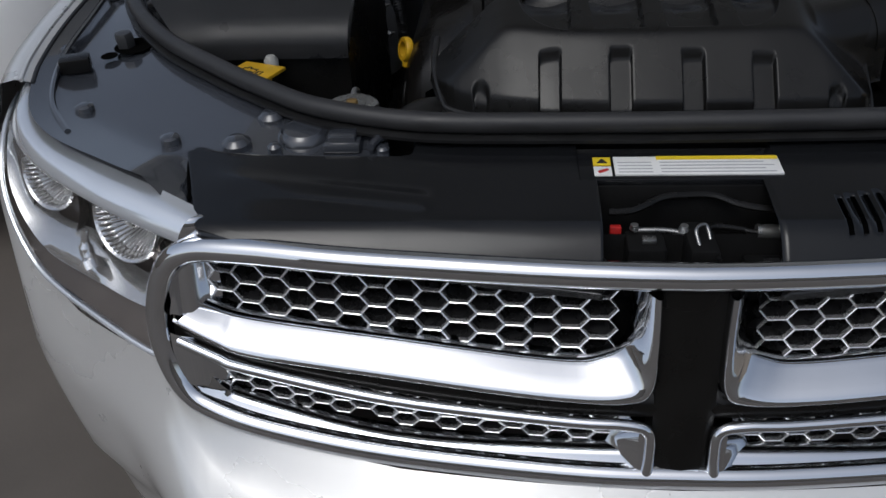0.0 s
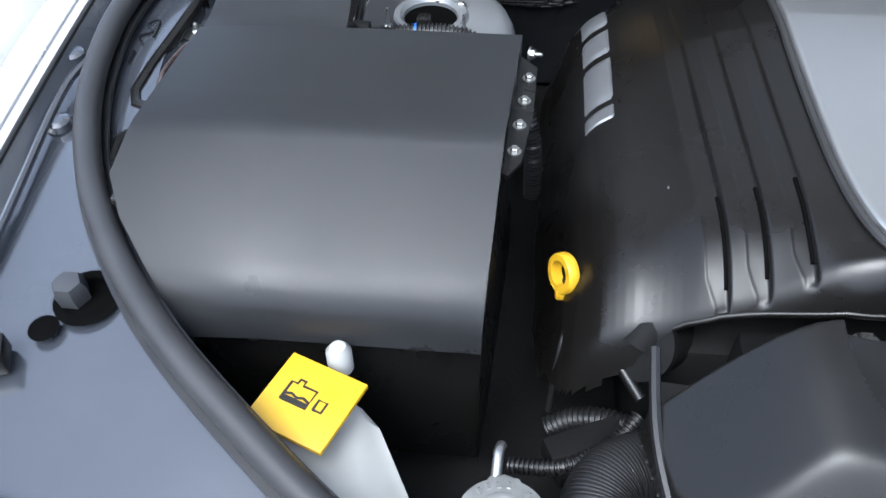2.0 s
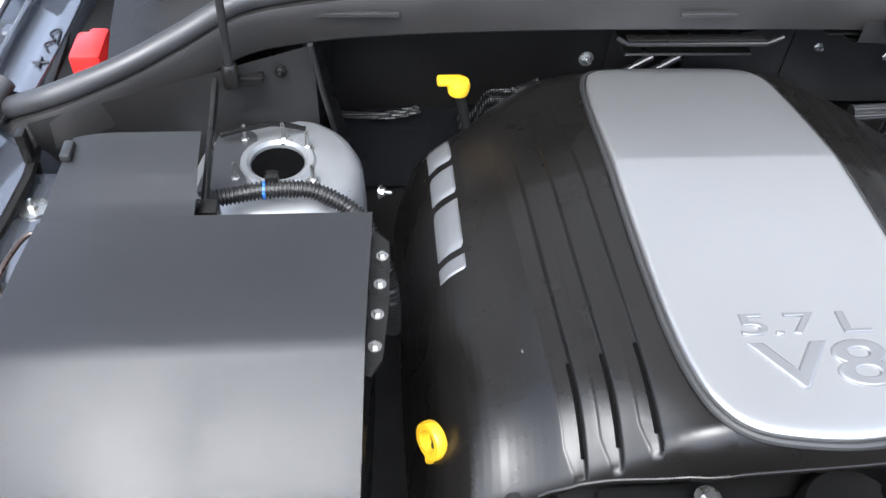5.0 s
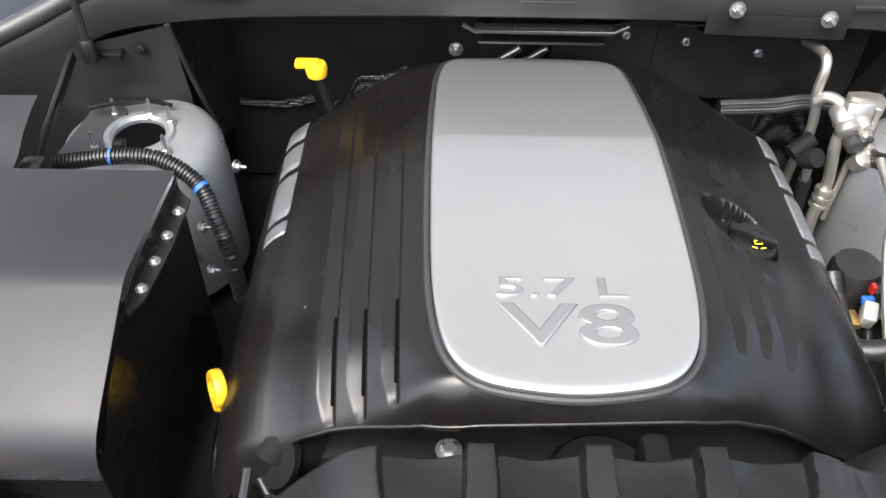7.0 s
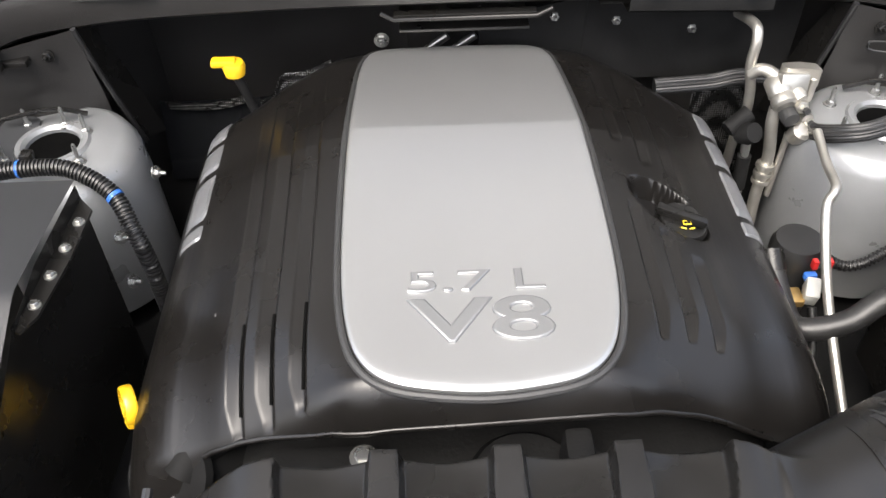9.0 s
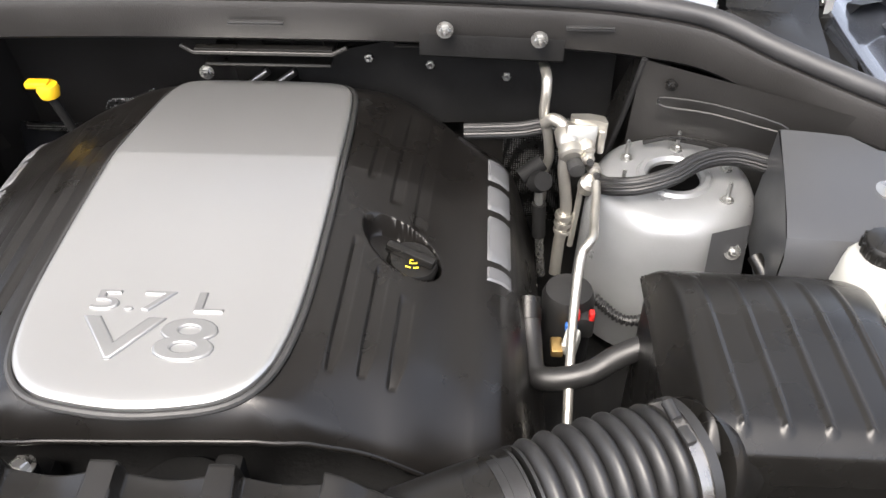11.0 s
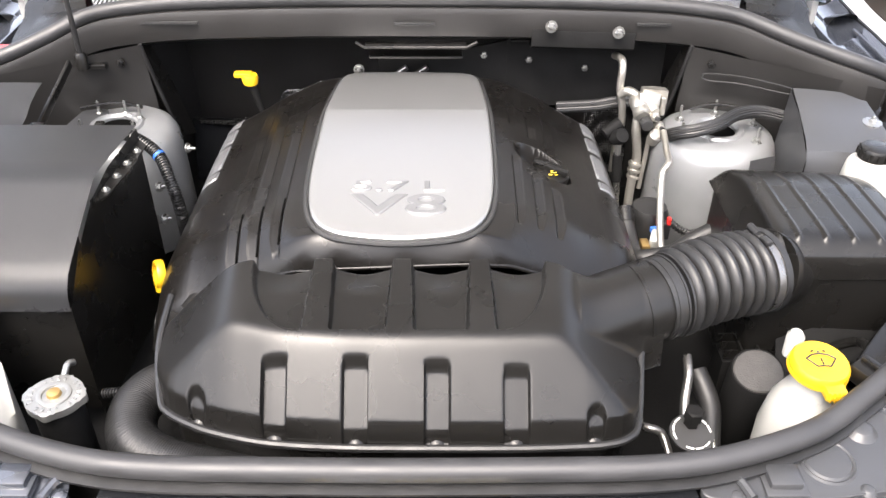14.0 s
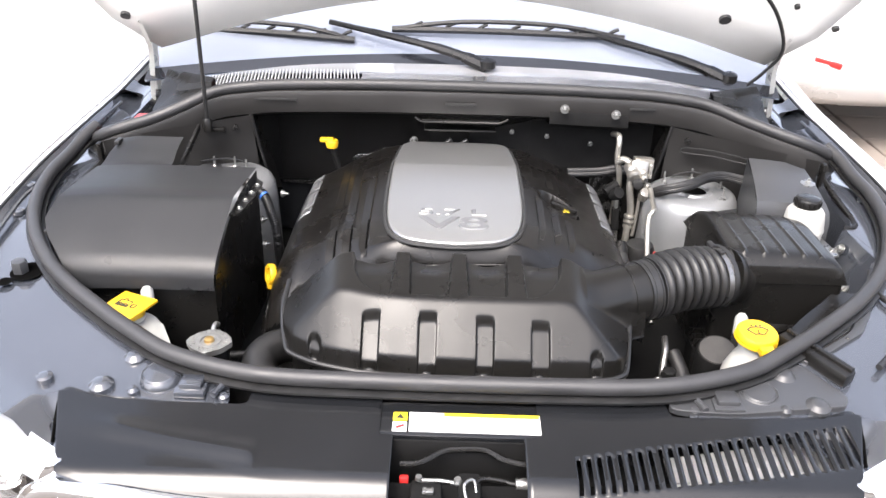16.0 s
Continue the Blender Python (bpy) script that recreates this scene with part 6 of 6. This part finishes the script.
part("elbow", tube([(0.338, 0.752, 1.128), (0.346, 0.745, 1.138), (0.355, 0.738, 1.138), (0.362, 0.73, 1.132), (0.366, 0.722, 1.124)], 0.0075, seg=14), ALU, ac)
part("valve_block", join(lathe([(0.010, -0.03), (0.0135, -0.026), (0.014, -0.008), (0.0125, -0.004), (0.0145, 0.0), (0.0145, 0.008), (0.011, 0.011)], (0.366, 0.712, 1.118), (0.15, -0.75, -0.35), 20),
                          lathe([(0.008, -0.024), (0.0105, -0.02), (0.0105, 0.0), (0.009, 0.004)], (0.386, 0.712, 1.117), (0.2, -0.8, -0.2), 16), box(0.358, 0.396, 0.716, 0.738, 1.106, 1.142, 0.003, turn=pose(0, 0, 0, -18, 8, 10))), ALU, ac, "cast aluminium valve block")
part("flange_plate", prism(rounded([(0.366, 0.742), (0.388, 0.743), (0.406, 0.738), (0.409, 0.722), (0.396, 0.728), (0.37, 0.73)], 0.003), 1.126, 1.148), ALU, ac)
part("lug_plate", box(0.399, 0.408, 0.722, 0.735, 1.104, 1.136, 0.003), ALU, ac)
part("port_cap", lathe([(0.010, -0.008), (0.0105, 0.003), (0.0095, 0.008), (0.004, 0.009)], (0.374, 0.70, 1.102), (0.1, -0.8, -0.1), 16), INK, ac, "black port cap")
for c in ((0.387, 0.704, 1.112), (0.396, 0.70, 1.096)):
    part("union_nut", lathe([(0.0085, -0.008), (0.0085, 0.003), (0.005, 0.004), (0.005, 0.009)], c, (0.15, -0.85, 0.1), 6), ALU, ac)
    part("stem_tip", lathe([(0.0042, 0.0), (0.004, 0.014)], c, (0.15, -0.85, 0.1), 8), INK, ac)
part("pressure_pipe", tube([(0.362, 0.714, 1.105), (0.362, 0.712, 1.085), (0.366, 0.71, 1.06), (0.369, 0.708, 1.035), (0.367, 0.705, 1.01), (0.364, 0.70, 0.98), (0.362, 0.69, 0.94)], 0.0075, seg=14), ALU, ac)
for z in (1.0, 1.012, 1.024):
    part("pipe_collar", lathe([(0.0112, -0.003), (0.0118, 0), (0.0112, 0.003)], (0.3675, 0.706, z), (0.1, 0.1, 1), 16), ALU, ac)
part("inner_line", tube([(0.385, 0.71, 1.07), (0.382, 0.705, 1.03), (0.378, 0.70, 0.98)], 0.004, seg=10), ALU, ac)
part("valve_joint", lathe([(0.010, -0.016), (0.012, -0.01), (0.012, 0.006), (0.008, 0.01)], (0.391, 0.694, 1.082), (0.1, -0.5, 0.8), 14), ALU, ac)
# linkage shaft between the cover and the pipes
link = thing("linkage_shaft", (0.338, 0.70, 0.94), "dark steel linkage shaft with a joint", "linkage")
part("joint", join(lathe([(0.012, -0.012), (0.014, 0), (0.012, 0.012)], (0.333, 0.705, 1.075), (0.3, -0.6, 0.5), 14), lathe([(0.01, -0.02), (0.011, 0.012)], (0.327, 0.72, 1.085), (0.5, 0.2, 0.3), 12)), DARK, link)
part("shaft", tube([(0.333, 0.702, 1.07), (0.337, 0.70, 1.01), (0.345, 0.698, 0.93)], 0.0055, steps=2), ZINC, link)
part("sleeve", tube([(0.335, 0.701, 1.045), (0.338, 0.70, 0.995)], 0.0085, steps=1), DARK, link)
part("liquid_pipe", tube([(0.394, 0.665, 1.105), (0.392, 0.64, 1.10), (0.388, 0.61, 1.098), (0.384, 0.578, 1.10), (0.378, 0.566, 1.098), (0.370, 0.555, 1.085), (0.362, 0.50, 1.045), (0.357, 0.44, 1.01), (0.352, 0.36, 0.97)], 0.0052, seg=12), ALU, ac)
solo("pressure_canister", join(lathe([(0.03, -0.10), (0.03, -0.01), (0.026, 0.0), (0.004, 0.001)], (0.365, 0.572, 1.025)), box(0.37, 0.392, 0.535, 0.552, 0.985, 1.015, 0.003)), RUBBER, "black rubber sleeved canister beside the pipes", "canister")
for x in (0.372, 0.388):
    solo("red_lock_tab", box(x - 0.003, x + 0.003, 0.535, 0.543, 1.012, 1.024, 0.001), RED, "small red connector lock", "connector")
plug = thing("sensor_plug", (0.365, 0.52, 0.95), "white sensor plug with blue and orange locks", "connector")
part("shell", box(0.358, 0.374, 0.505, 0.53, 0.985, 1.01, 0.003, turn=pose(0, 0, 0, 20, 0, -20)), WHITEP, plug)
part("blue_lock", box(0.359, 0.373, 0.526, 0.534, 1.004, 1.013, 0.002), BLUE, plug)
part("orange_lock", box(0.344, 0.357, 0.505, 0.528, 0.985, 0.995, 0.002), BRASS, plug)
part("lead", tube([(0.366, 0.505, 0.985), (0.366, 0.48, 0.96), (0.36, 0.45, 0.93)], 0.005), RUBBER, plug)
breather = solo("breather_hose", tube([(0.318, 0.53, 1.03), (0.32, 0.50, 1.015), (0.323, 0.465, 1.008), (0.338, 0.452, 1.012), (0.375, 0.452, 1.022), (0.405, 0.462, 1.038), (0.43, 0.468, 1.048)], 0.0125, seg=16), RUBBER, "smooth black rubber breather hose", "hose")
solo("hose_clip", lathe([(0.014, -0.012), (0.014, 0.012)], (0.318, 0.532, 1.032), (0, 0.8, 0.5), 16), PLASTIC, "black clip on the breather hose", "clip")
STRANDS = [((0.0098 + 0.0009 * (i % 2)) * math.cos(2 * math.pi * i / 36), (0.0098 + 0.0009 * (i % 2)) * math.sin(2 * math.pi * i / 36)) for i in range(36)]
braid = thing("braided_hose", (0.45, 0.68, 1.08), "black braided coolant hose over the strut tower", "hose")
part("hose", tube([(0.24, 0.80, 1.082), (0.308, 0.80, 1.086), (0.347, 0.80, 1.093), (0.40, 0.80, 1.09)], 0, section=STRANDS), RUBBER, braid, smooth=20)
part("hose", tube([(0.405, 0.74, 1.06), (0.405, 0.69, 1.085), (0.415, 0.655, 1.108), (0.44, 0.645, 1.118), (0.475, 0.655, 1.124), (0.51, 0.68, 1.128), (0.55, 0.69, 1.128), (0.60, 0.68, 1.12)], 0, section=STRANDS), RUBBER, braid, smooth=20)
side = thing("module_cover", (0.62, 0.60, 1.0), "black folded sheet cover with a bolt", "cover")
rows = []
for y, z in ((0.68, 1.10), (0.68, 1.172), (0.672, 1.178), (0.60, 1.168), (0.545, 1.156), (0.525, 1.148), (0.515, 1.13), (0.514, 1.04)):
    rows.append([(x, y - 0.02 * (x > 0.68), z - 0.012 * max(0, (x - 0.55) / 0.14) ** 2) for x in (0.560 + 0.16 * max(0, y - 0.52), 0.564 + 0.16 * max(0, y - 0.52), 0.60, 0.63, 0.66, 0.685, 0.693)])
part("sheet", grid(rows), SHEET, side, smooth=35)
part("end", grid([[(0.586, 0.68, 1.17), (0.574, 0.60, 1.164), (0.561, 0.52, 1.14)], [(0.58, 0.68, 1.04), (0.57, 0.60, 1.04), (0.56, 0.52, 1.04)]]), SHEET, side)
part("bolt", join(lathe([(0.014, 0), (0.014, 0.002)], (0.679, 0.592, 1.1575), (0, -0.1, 1)), hexbolt((0.679, 0.592, 1.158), 0.0065, (0, -0.1, 1), stud=0.012)), ZINC, side, "zinc bolt and washer")
flap = thing("tower_shield", (0.54, 0.60, 1.0), "black sheet shield bolted to the strut tower", "shield")
part("sheet", grid([[(0.515, 0.598, 1.09), (0.56, 0.615, 1.09)], [(0.515, 0.588, 1.03), (0.56, 0.60, 1.03)]]), SHEET, flap)
part("bolt", hexbolt((0.543, 0.602, 1.062), 0.0075, (0.1, -0.8, 0.6), stud=0.012), ZINC, flap)
part("clip_strap", tube([(0.56, 0.58, 1.075), (0.57, 0.55, 1.06), (0.555, 0.52, 1.05)], 0.008), PLASTIC, flap)
part("bracket", prism(rounded([(0.655, 0.50), (0.685, 0.50), (0.694, 0.428), (0.668, 0.418), (0.654, 0.445)], 0.006), 1.083, 1.087, 0.001), ZINC, resv, "zinc bracket with a bolt")
part("bolt", hexbolt((0.667, 0.462, 1.087), 0.006), ZINC, resv)
part("collar", lathe([(0.037, -0.05), (0.0385, -0.045), (0.0385, -0.04), (0.037, -0.035)], (0.6455, 0.499, 1.150)), WHITEP, resv)
for i in range(14):
    a = 2 * math.pi * i / 14
    gx, gy = 0.6455 + 0.0228 * math.cos(a), 0.501 + 0.0228 * math.sin(a)
    part("grip", box(gx - 0.002, gx + 0.002, gy - 0.002, gy + 0.002, 1.153, 1.164, 0.0008), PLASTIC, resv)

# lower right corner of the bay
pump = thing("filter_canister", (0.421, 0.208, 0.86), "black cylindrical canister with a flat worn top", "canister")
part("body", lathe([(0.033, -0.16), (0.033, -0.006), (0.031, -0.001), (0.0295, -0.002)], (0.423, 0.212, 1.018), (-0.1, -0.3, 1), 36), DARK, pump)
part("top", lathe([(0.0292, -0.006), (0.0292, -0.0012), (0.0282, 0.0), (0.001, 0.0004)], (0.423, 0.212, 1.018), (-0.1, -0.3, 1), 36), material("worn_grey_cap", (0.022, 0.021, 0.02), 0.7, var=0.45, scale=90, bump=0.5, bump_scale=500), pump, "worn grey flat top")
rack = thing("plastic_grid", (0.46, 0.29, 0.9), "black plastic grid below the filter box", "grid")
for i in range(5):
    part("bar", box(0.42 + 0.022 * i, 0.422 + 0.022 * i, 0.262, 0.298, 0.998, 1.006, 0), PLASTIC, rack)
for y in (0.264, 0.28, 0.296):
    part("rail", box(0.40, 0.52, y - 0.001, y + 0.001, 0.99, 1.004, 0), PLASTIC, rack)
part("base", box(0.40, 0.52, 0.262, 0.298, 0.9, 0.985, 0), DARK, rack)
port = thing("service_port", (0.325, 0.13, 0.95), "metal service port with a ring label and pipe", "valve")
part("pipe", tube([(0.338, 0.225, 1.03), (0.335, 0.20, 1.02), (0.328, 0.175, 1.0), (0.325, 0.145, 0.985), (0.328, 0.10, 0.97), (0.335, 0.07, 0.96)], 0.0055), STEEL, port)
part("stem", lathe([(0.009, -0.03), (0.009, 0.0), (0.0115, 0.002), (0.0115, 0.012), (0.009, 0.014)], (0.327, 0.14, 1.012), (0.05, 0, 1), 6), DARK, port)
part("ring", lathe([(0.025, -0.0015), (0.025, 0.0015), (0.014, 0.0015)], (0.325, 0.128, 1.0), (0, -0.2, 1), 28), INK, port)
for i in range(12):
    if i % 4 == 3:
        continue
    a0, a1 = 2 * math.pi * i / 12, 2 * math.pi * (i + 0.8) / 12
    part("ring_mark", tube([(0.325 + 0.021 * math.cos(a), 0.128 + 0.021 * math.sin(a), 1.0025 + 0.004 * math.sin(a)) for a in np.linspace(a0, a1, 4)], 0.0011, seg=5, steps=1), LABELW, port)
part("loop", tube([(0.338, 0.14, 1.0), (0.35, 0.13, 0.99), (0.35, 0.11, 0.975), (0.34, 0.10, 0.97)], 0.003), ZINC, port)
solo("ribbed_conduit", tube([(0.18, 0.062, 1.0), (0.24, 0.065, 1.01), (0.29, 0.07, 1.01), (0.31, 0.075, 1.0)], 0.012, rib=0.0012, pitch=0.006), RUBBER, "black ribbed conduit along the radiator", "conduit")
solo("side_pipe", tube([(0.36, 0.24, 0.99), (0.37, 0.20, 0.97), (0.36, 0.15, 0.95), (0.355, 0.10, 0.93)], 0.013), RUBBER, "black rubber pipe beside the service port", "hose")
solo("thin_pipe", join(tube([(0.27, 0.165, 0.975), (0.285, 0.155, 0.98), (0.30, 0.15, 0.975), (0.306, 0.13, 0.96)], 0.005), lathe([(0.009, 0), (0.009, 0.014)], (0.265, 0.17, 0.975), (0.8, -0.5, 0.2), 6)), STEEL, "thin aluminium pipe with a union nut", "pipe")
duct = thing("corner_duct", (0.55, 0.24, 0.95), "smooth black duct in the bay's corner", "duct")
part("shell", grid([[(0.46 + 0.19 * u, 0.265 + 0.03 * u - 0.10 * t + 0.05 * u * t, 1.072 - 0.05 * math.sin(math.pi * t) - 0.05 * (1 - u) + 0.012 * t) for t in np.linspace(0, 1, 9)] for u in np.linspace(0, 1, 9)]), DARK, duct, smooth=80)
flap_in = curve([(0.498, 0.158, 1.076), (0.515, 0.177, 1.082), (0.545, 0.209, 1.086), (0.583, 0.244, 1.089), (0.612, 0.272, 1.092), (0.628, 0.284, 1.093)], 4)
flap_out = curve([(0.515, 0.135, 1.082), (0.535, 0.152, 1.085), (0.57, 0.182, 1.089), (0.61, 0.217, 1.092), (0.648, 0.252, 1.096), (0.665, 0.272, 1.098)], 4)
part("flap", grid([[a + Vector((0.001, 0.001, -0.02)), a, a.lerp(b, 0.06) + Vector((0, 0, 0.0025)), a.lerp(b, 0.14), a.lerp(b, 0.5) + Vector((0, 0, -0.003)), b] for a, b in zip(flap_in, flap_out)]), PLASTIC, duct, "glossy black sealing flap", smooth=50)
part("flap_hole", lathe([(0.0025, 0.0), (0.0005, 0.0004)], (0.604, 0.243, 1.0905), (0, -0.1, 1), 12), INK, duct)
part("fold", tube([(0.505, 0.235, 1.03), (0.528, 0.222, 1.055), (0.535, 0.205, 1.066), (0.53, 0.185, 1.066)], 0.006, seg=8), PLASTIC, duct)
stay = solo("diagonal_stay", join(box(0.510, 0.536, 0.04, 0.155, 1.074, 1.096, 0.004, turn=pose(0, 0, 0, 5, 0, 36)), box(0.524, 0.533, 0.045, 0.155, 1.094, 1.101, 0.002, turn=pose(0, 0, 0, 5, 0, 36))), PLASTIC, "dark folded diagonal stay beside the seal", "stay")
part("wire", tube([on_apron(x, y, 0.006) for x, y in ((0.70, 0.33), (0.685, 0.29), (0.69, 0.25), (0.705, 0.22), (0.68, 0.16), (0.64, 0.11), (0.61, 0.08))], 0.005), RUBBER, inner_r, "black cable on the inner fender")
shield = part("corner_shield", prism(rounded([(0.498, 0.10), (0.512, 0.088), (0.56, 0.12), (0.622, 0.165), (0.655, 0.215), (0.668, 0.275), (0.65, 0.262), (0.56, 0.165)], 0.008), lambda x, y: apron_z(y) - 0.004, lambda x, y: apron_z(y) + 0.0035, 0.0015), SHEET, inner_r, "black plastic corner shield")
part("shield_bead", tube([on_apron(x, y, 0.0045) for x, y in ((0.517, 0.103), (0.56, 0.134), (0.605, 0.17), (0.63, 0.212), (0.645, 0.245))], 0.0016, seg=6), PANEL, shield)
for x, y in ((0.547, 0.117), (0.592, 0.148)):
    part("clip", dome(on_apron(x, y, 0.0035), 0.0035, 0.002, 12), INK, shield)
TRAY = [(0.287, -0.008), (0.30, -0.0165), (0.375, -0.0205), (0.4555, -0.0105), (0.532, -0.0005), (0.545, 0.02), (0.50, 0.085), (0.468, 0.094), (0.40, 0.052), (0.33, 0.026), (0.30, 0.018)]
tray = part("corner_tray", prism(rounded(TRAY, 0.01), lambda x, y: apron_z(y) - 0.008, lambda x, y: apron_z(y) + 0.0012, 0.001), SHEET, inner_r, "dark corner tray with bosses")
part("tray_rim", tube([on_apron(x, y, 0.0015) for x, y in ((0.318, 0.03), (0.298, 0.014), (0.289, -0.006), (0.302, -0.0165), (0.375, -0.0195), (0.4555, -0.0095), (0.53, 0.001))], 0.0013, seg=8), SHEET, tray)
for x, y in ((0.663, 0.33), (0.687, 0.445)):
    part("bolt", hexbolt((x, y, apron_z(y) - 0.03), 0.008, (-0.6, 0, 0.6)), ZINC, inner_r)
part("tower_ridge", tube([(0.40, 0.60, 0.985), (0.43, 0.585, 0.968), (0.455, 0.58, 0.972), (0.49, 0.58, 1.0), (0.53, 0.585, 1.0)], 0.006, rib=0.0008, pitch=0.005), RUBBER, braid)

# wheels hold the car
for s in (-1, 1):
    for y in (0.75, 3.7):
        wheel = part("wheel", lathe([(0.2, -0.11), (0.36, -0.12), (0.385, -0.09), (0.385, 0.09), (0.36, 0.12), (0.2, 0.11)], (s * 0.74, y, 0.385), (1, 0, 0), 40), RUBBER, car)
# the body behind the windscreen
rows = []
for z, inset in ((0.32, 0.10), (0.42, 0.02), (0.6, 0.0), (0.85, 0.0), (1.05, 0.02), (1.14, 0.06)):
    out = rounded([(-0.95 + inset, 1.12), (0.95 - inset, 1.12), (0.95 - inset, 4.75 - inset), (-0.95 + inset, 4.75 - inset)], 0.12, 6)
    rows.append([(x, y, z) for x, y in out])
part("body", grid(rows, close_u=True, caps=True), SILVER, car, smooth=50)
rows = []
for z, inset, lean in ((1.13, 0.08, 0.0), (1.3, 0.12, 0.24), (1.55, 0.2, 0.68), (1.74, 0.27, 1.0), (1.79, 0.36, 1.2)):
    out = rounded([(-0.95 + inset, 1.14 + lean), (0.95 - inset, 1.14 + lean), (0.95 - inset, 4.7 - inset), (-0.95 + inset, 4.7 - inset)], 0.12, 6)
    rows.append([(x, y, z) for x, y in out])
part("glasshouse", grid(rows[:4], close_u=True), GLASS, car, "dark side glass", smooth=50)
part("roof", grid(rows[3:], close_u=True, caps=True), SILVER, car, smooth=50)

# ---- neighbouring cars and paving ----
def parked(x0, x1, y0, y1, label, paint=SILVER):
    c = thing("parked_car", ((x0 + x1) / 2, (y0 + y1) / 2, 0), label, "car", "parked cars")
    rows = []
    for z, inset in ((0.32, 0.12), (0.38, 0.05), (0.5, 0.0), (0.62, 0.01), (0.78, 0.03), (0.95, 0.06), (1.02, 0.12)):
        out = rounded([(x0 + inset, y0 + inset), (x1 - inset, y0 + inset), (x1 - inset, y1 - inset), (x0 + inset, y1 - inset)], 0.45, 8)
        rows.append([(x, y, z) for x, y in out])
    part("body", grid(rows, close_u=True, caps=True), paint, c, smooth=60)
    rows = []
    for z, inset in ((1.0, 0.25), (1.4, 0.45), (1.46, 0.6)):
        out = rounded([(x0 + inset * 0.6, y0 + 1.1 + inset * 2), (x1 - inset * 0.6, y0 + 1.1 + inset * 2), (x1 - inset * 0.6, y1 - inset * 2), (x0 + inset * 0.6, y1 - inset * 2)], 0.3, 6)
        rows.append([(x, y, z) for x, y in out])
    part("glasshouse", grid(rows, close_u=True, caps=True), GLASS, c, smooth=60)
    for wx in (x0 + 0.13, x1 - 0.13):
        for wy in (y0 + 0.8, y1 - 0.8):
            part("wheel", lathe([(0.2, -0.1), (0.3, -0.1), (0.32, -0.08), (0.32, 0.08), (0.3, 0.1), (0.2, 0.1)], (wx, wy, 0.32), (1, 0, 0), 32), RUBBER, c)
    return c


right_car = parked(1.75, 3.5, 3.75, 8.0, "silver saloon car parked with its tail toward the bay")
part("reflector", box(2.02, 2.18, 3.765, 3.80, 0.575, 0.61, 0.008, turn=pose(0, 0, 0, 0, 12, -14)), RED, right_car, "red bumper reflector")
parked(-3.25, -1.45, 1.2, 5.6, "white car parked alongside", WHITECAR)
gate = thing("timber_gate", (2.6, 11.0, 0), "brown panelled gate in a pale wall", "gate")
for i in range(4):
    part("panel", box(1.6 + 0.5 * i, 2.05 + 0.5 * i, 11.0, 11.05, 0.0, 2.2, 0.01), material("brown_gate", (0.22, 0.11, 0.08), 0.6, var=0.2, scale=6) if i == 0 else bpy.data.materials["brown_gate"], gate)
part("post", box(1.4, 1.58, 10.98, 11.1, 0, 2.5, 0.01), LABELW, gate)
random.seed(4)
slab_mesh = None
for i in range(9):
    for j in range(12):
        x, y = 1.05 + 0.62 * i, 1.6 + 0.46 * j
        if slab_mesh is None:
            first = part("paving_slab", box(x - 0.304, x + 0.304, y - 0.224, y + 0.224, 0.0, 0.03, 0.006, 1), PAVING, ground)
            slab_mesh = first.data
        else:
            ob = new("paving_slab", slab_mesh)
            ob.parent = ground
            ob.location = Vector((x, y, 0.015 + random.uniform(-0.003, 0.002))) - ground.location

# low buildings out of view, added to block low sky and fill reflections
for bx, by, w, dp, h, lab in ((0, -14, 16, 3, 4.5, "unseen tan building across the yard, added for reflections"), (-15, 4, 3, 18, 4.0, "unseen rendered building on the left, added for reflections"), (16, 6, 3, 20, 4.5, "unseen rendered building on the right, added for reflections")):
    house = thing("unseen_building", (bx, by, 0), lab, "building", "yard buildings")
    part("wall", box(bx - w / 2, bx + w / 2, by - dp / 2, by + dp / 2, 0, h, 0.02), bpy.data.materials.get("tan_render") or material("tan_render", (0.45, 0.38, 0.30), 0.8, var=0.12, scale=1.2, bump=0.3, bump_scale=60), house)
    part("roof", box(bx - w / 2 - 0.2, bx + w / 2 + 0.2, by - dp / 2 - 0.2, by + dp / 2 + 0.2, h + 0.001, h + 0.15, 0.02), GROUND, house)

# ledge beside the filter box
part("ledge", prism([(0.716, 0.484), (0.80, 0.49), (0.80, 0.36), (0.735, 0.37), (0.725, 0.42)], lambda x, y: apron_z(y) - 0.01, lambda x, y: apron_z(y) - 0.001), APRON, inner_r)
part("ledge_face", grid([[(0.716, 0.484, 1.112), (0.724, 0.42, 1.108), (0.734, 0.37, 1.103)], [(0.69, 0.475, 1.03), (0.70, 0.41, 1.03), (0.712, 0.36, 1.03)]]), APRON, inner_r)
part("nut", hexbolt((0.706, 0.455, 1.085), 0.008, (-0.9, -0.1, 0.35)), ZINC, inner_r)
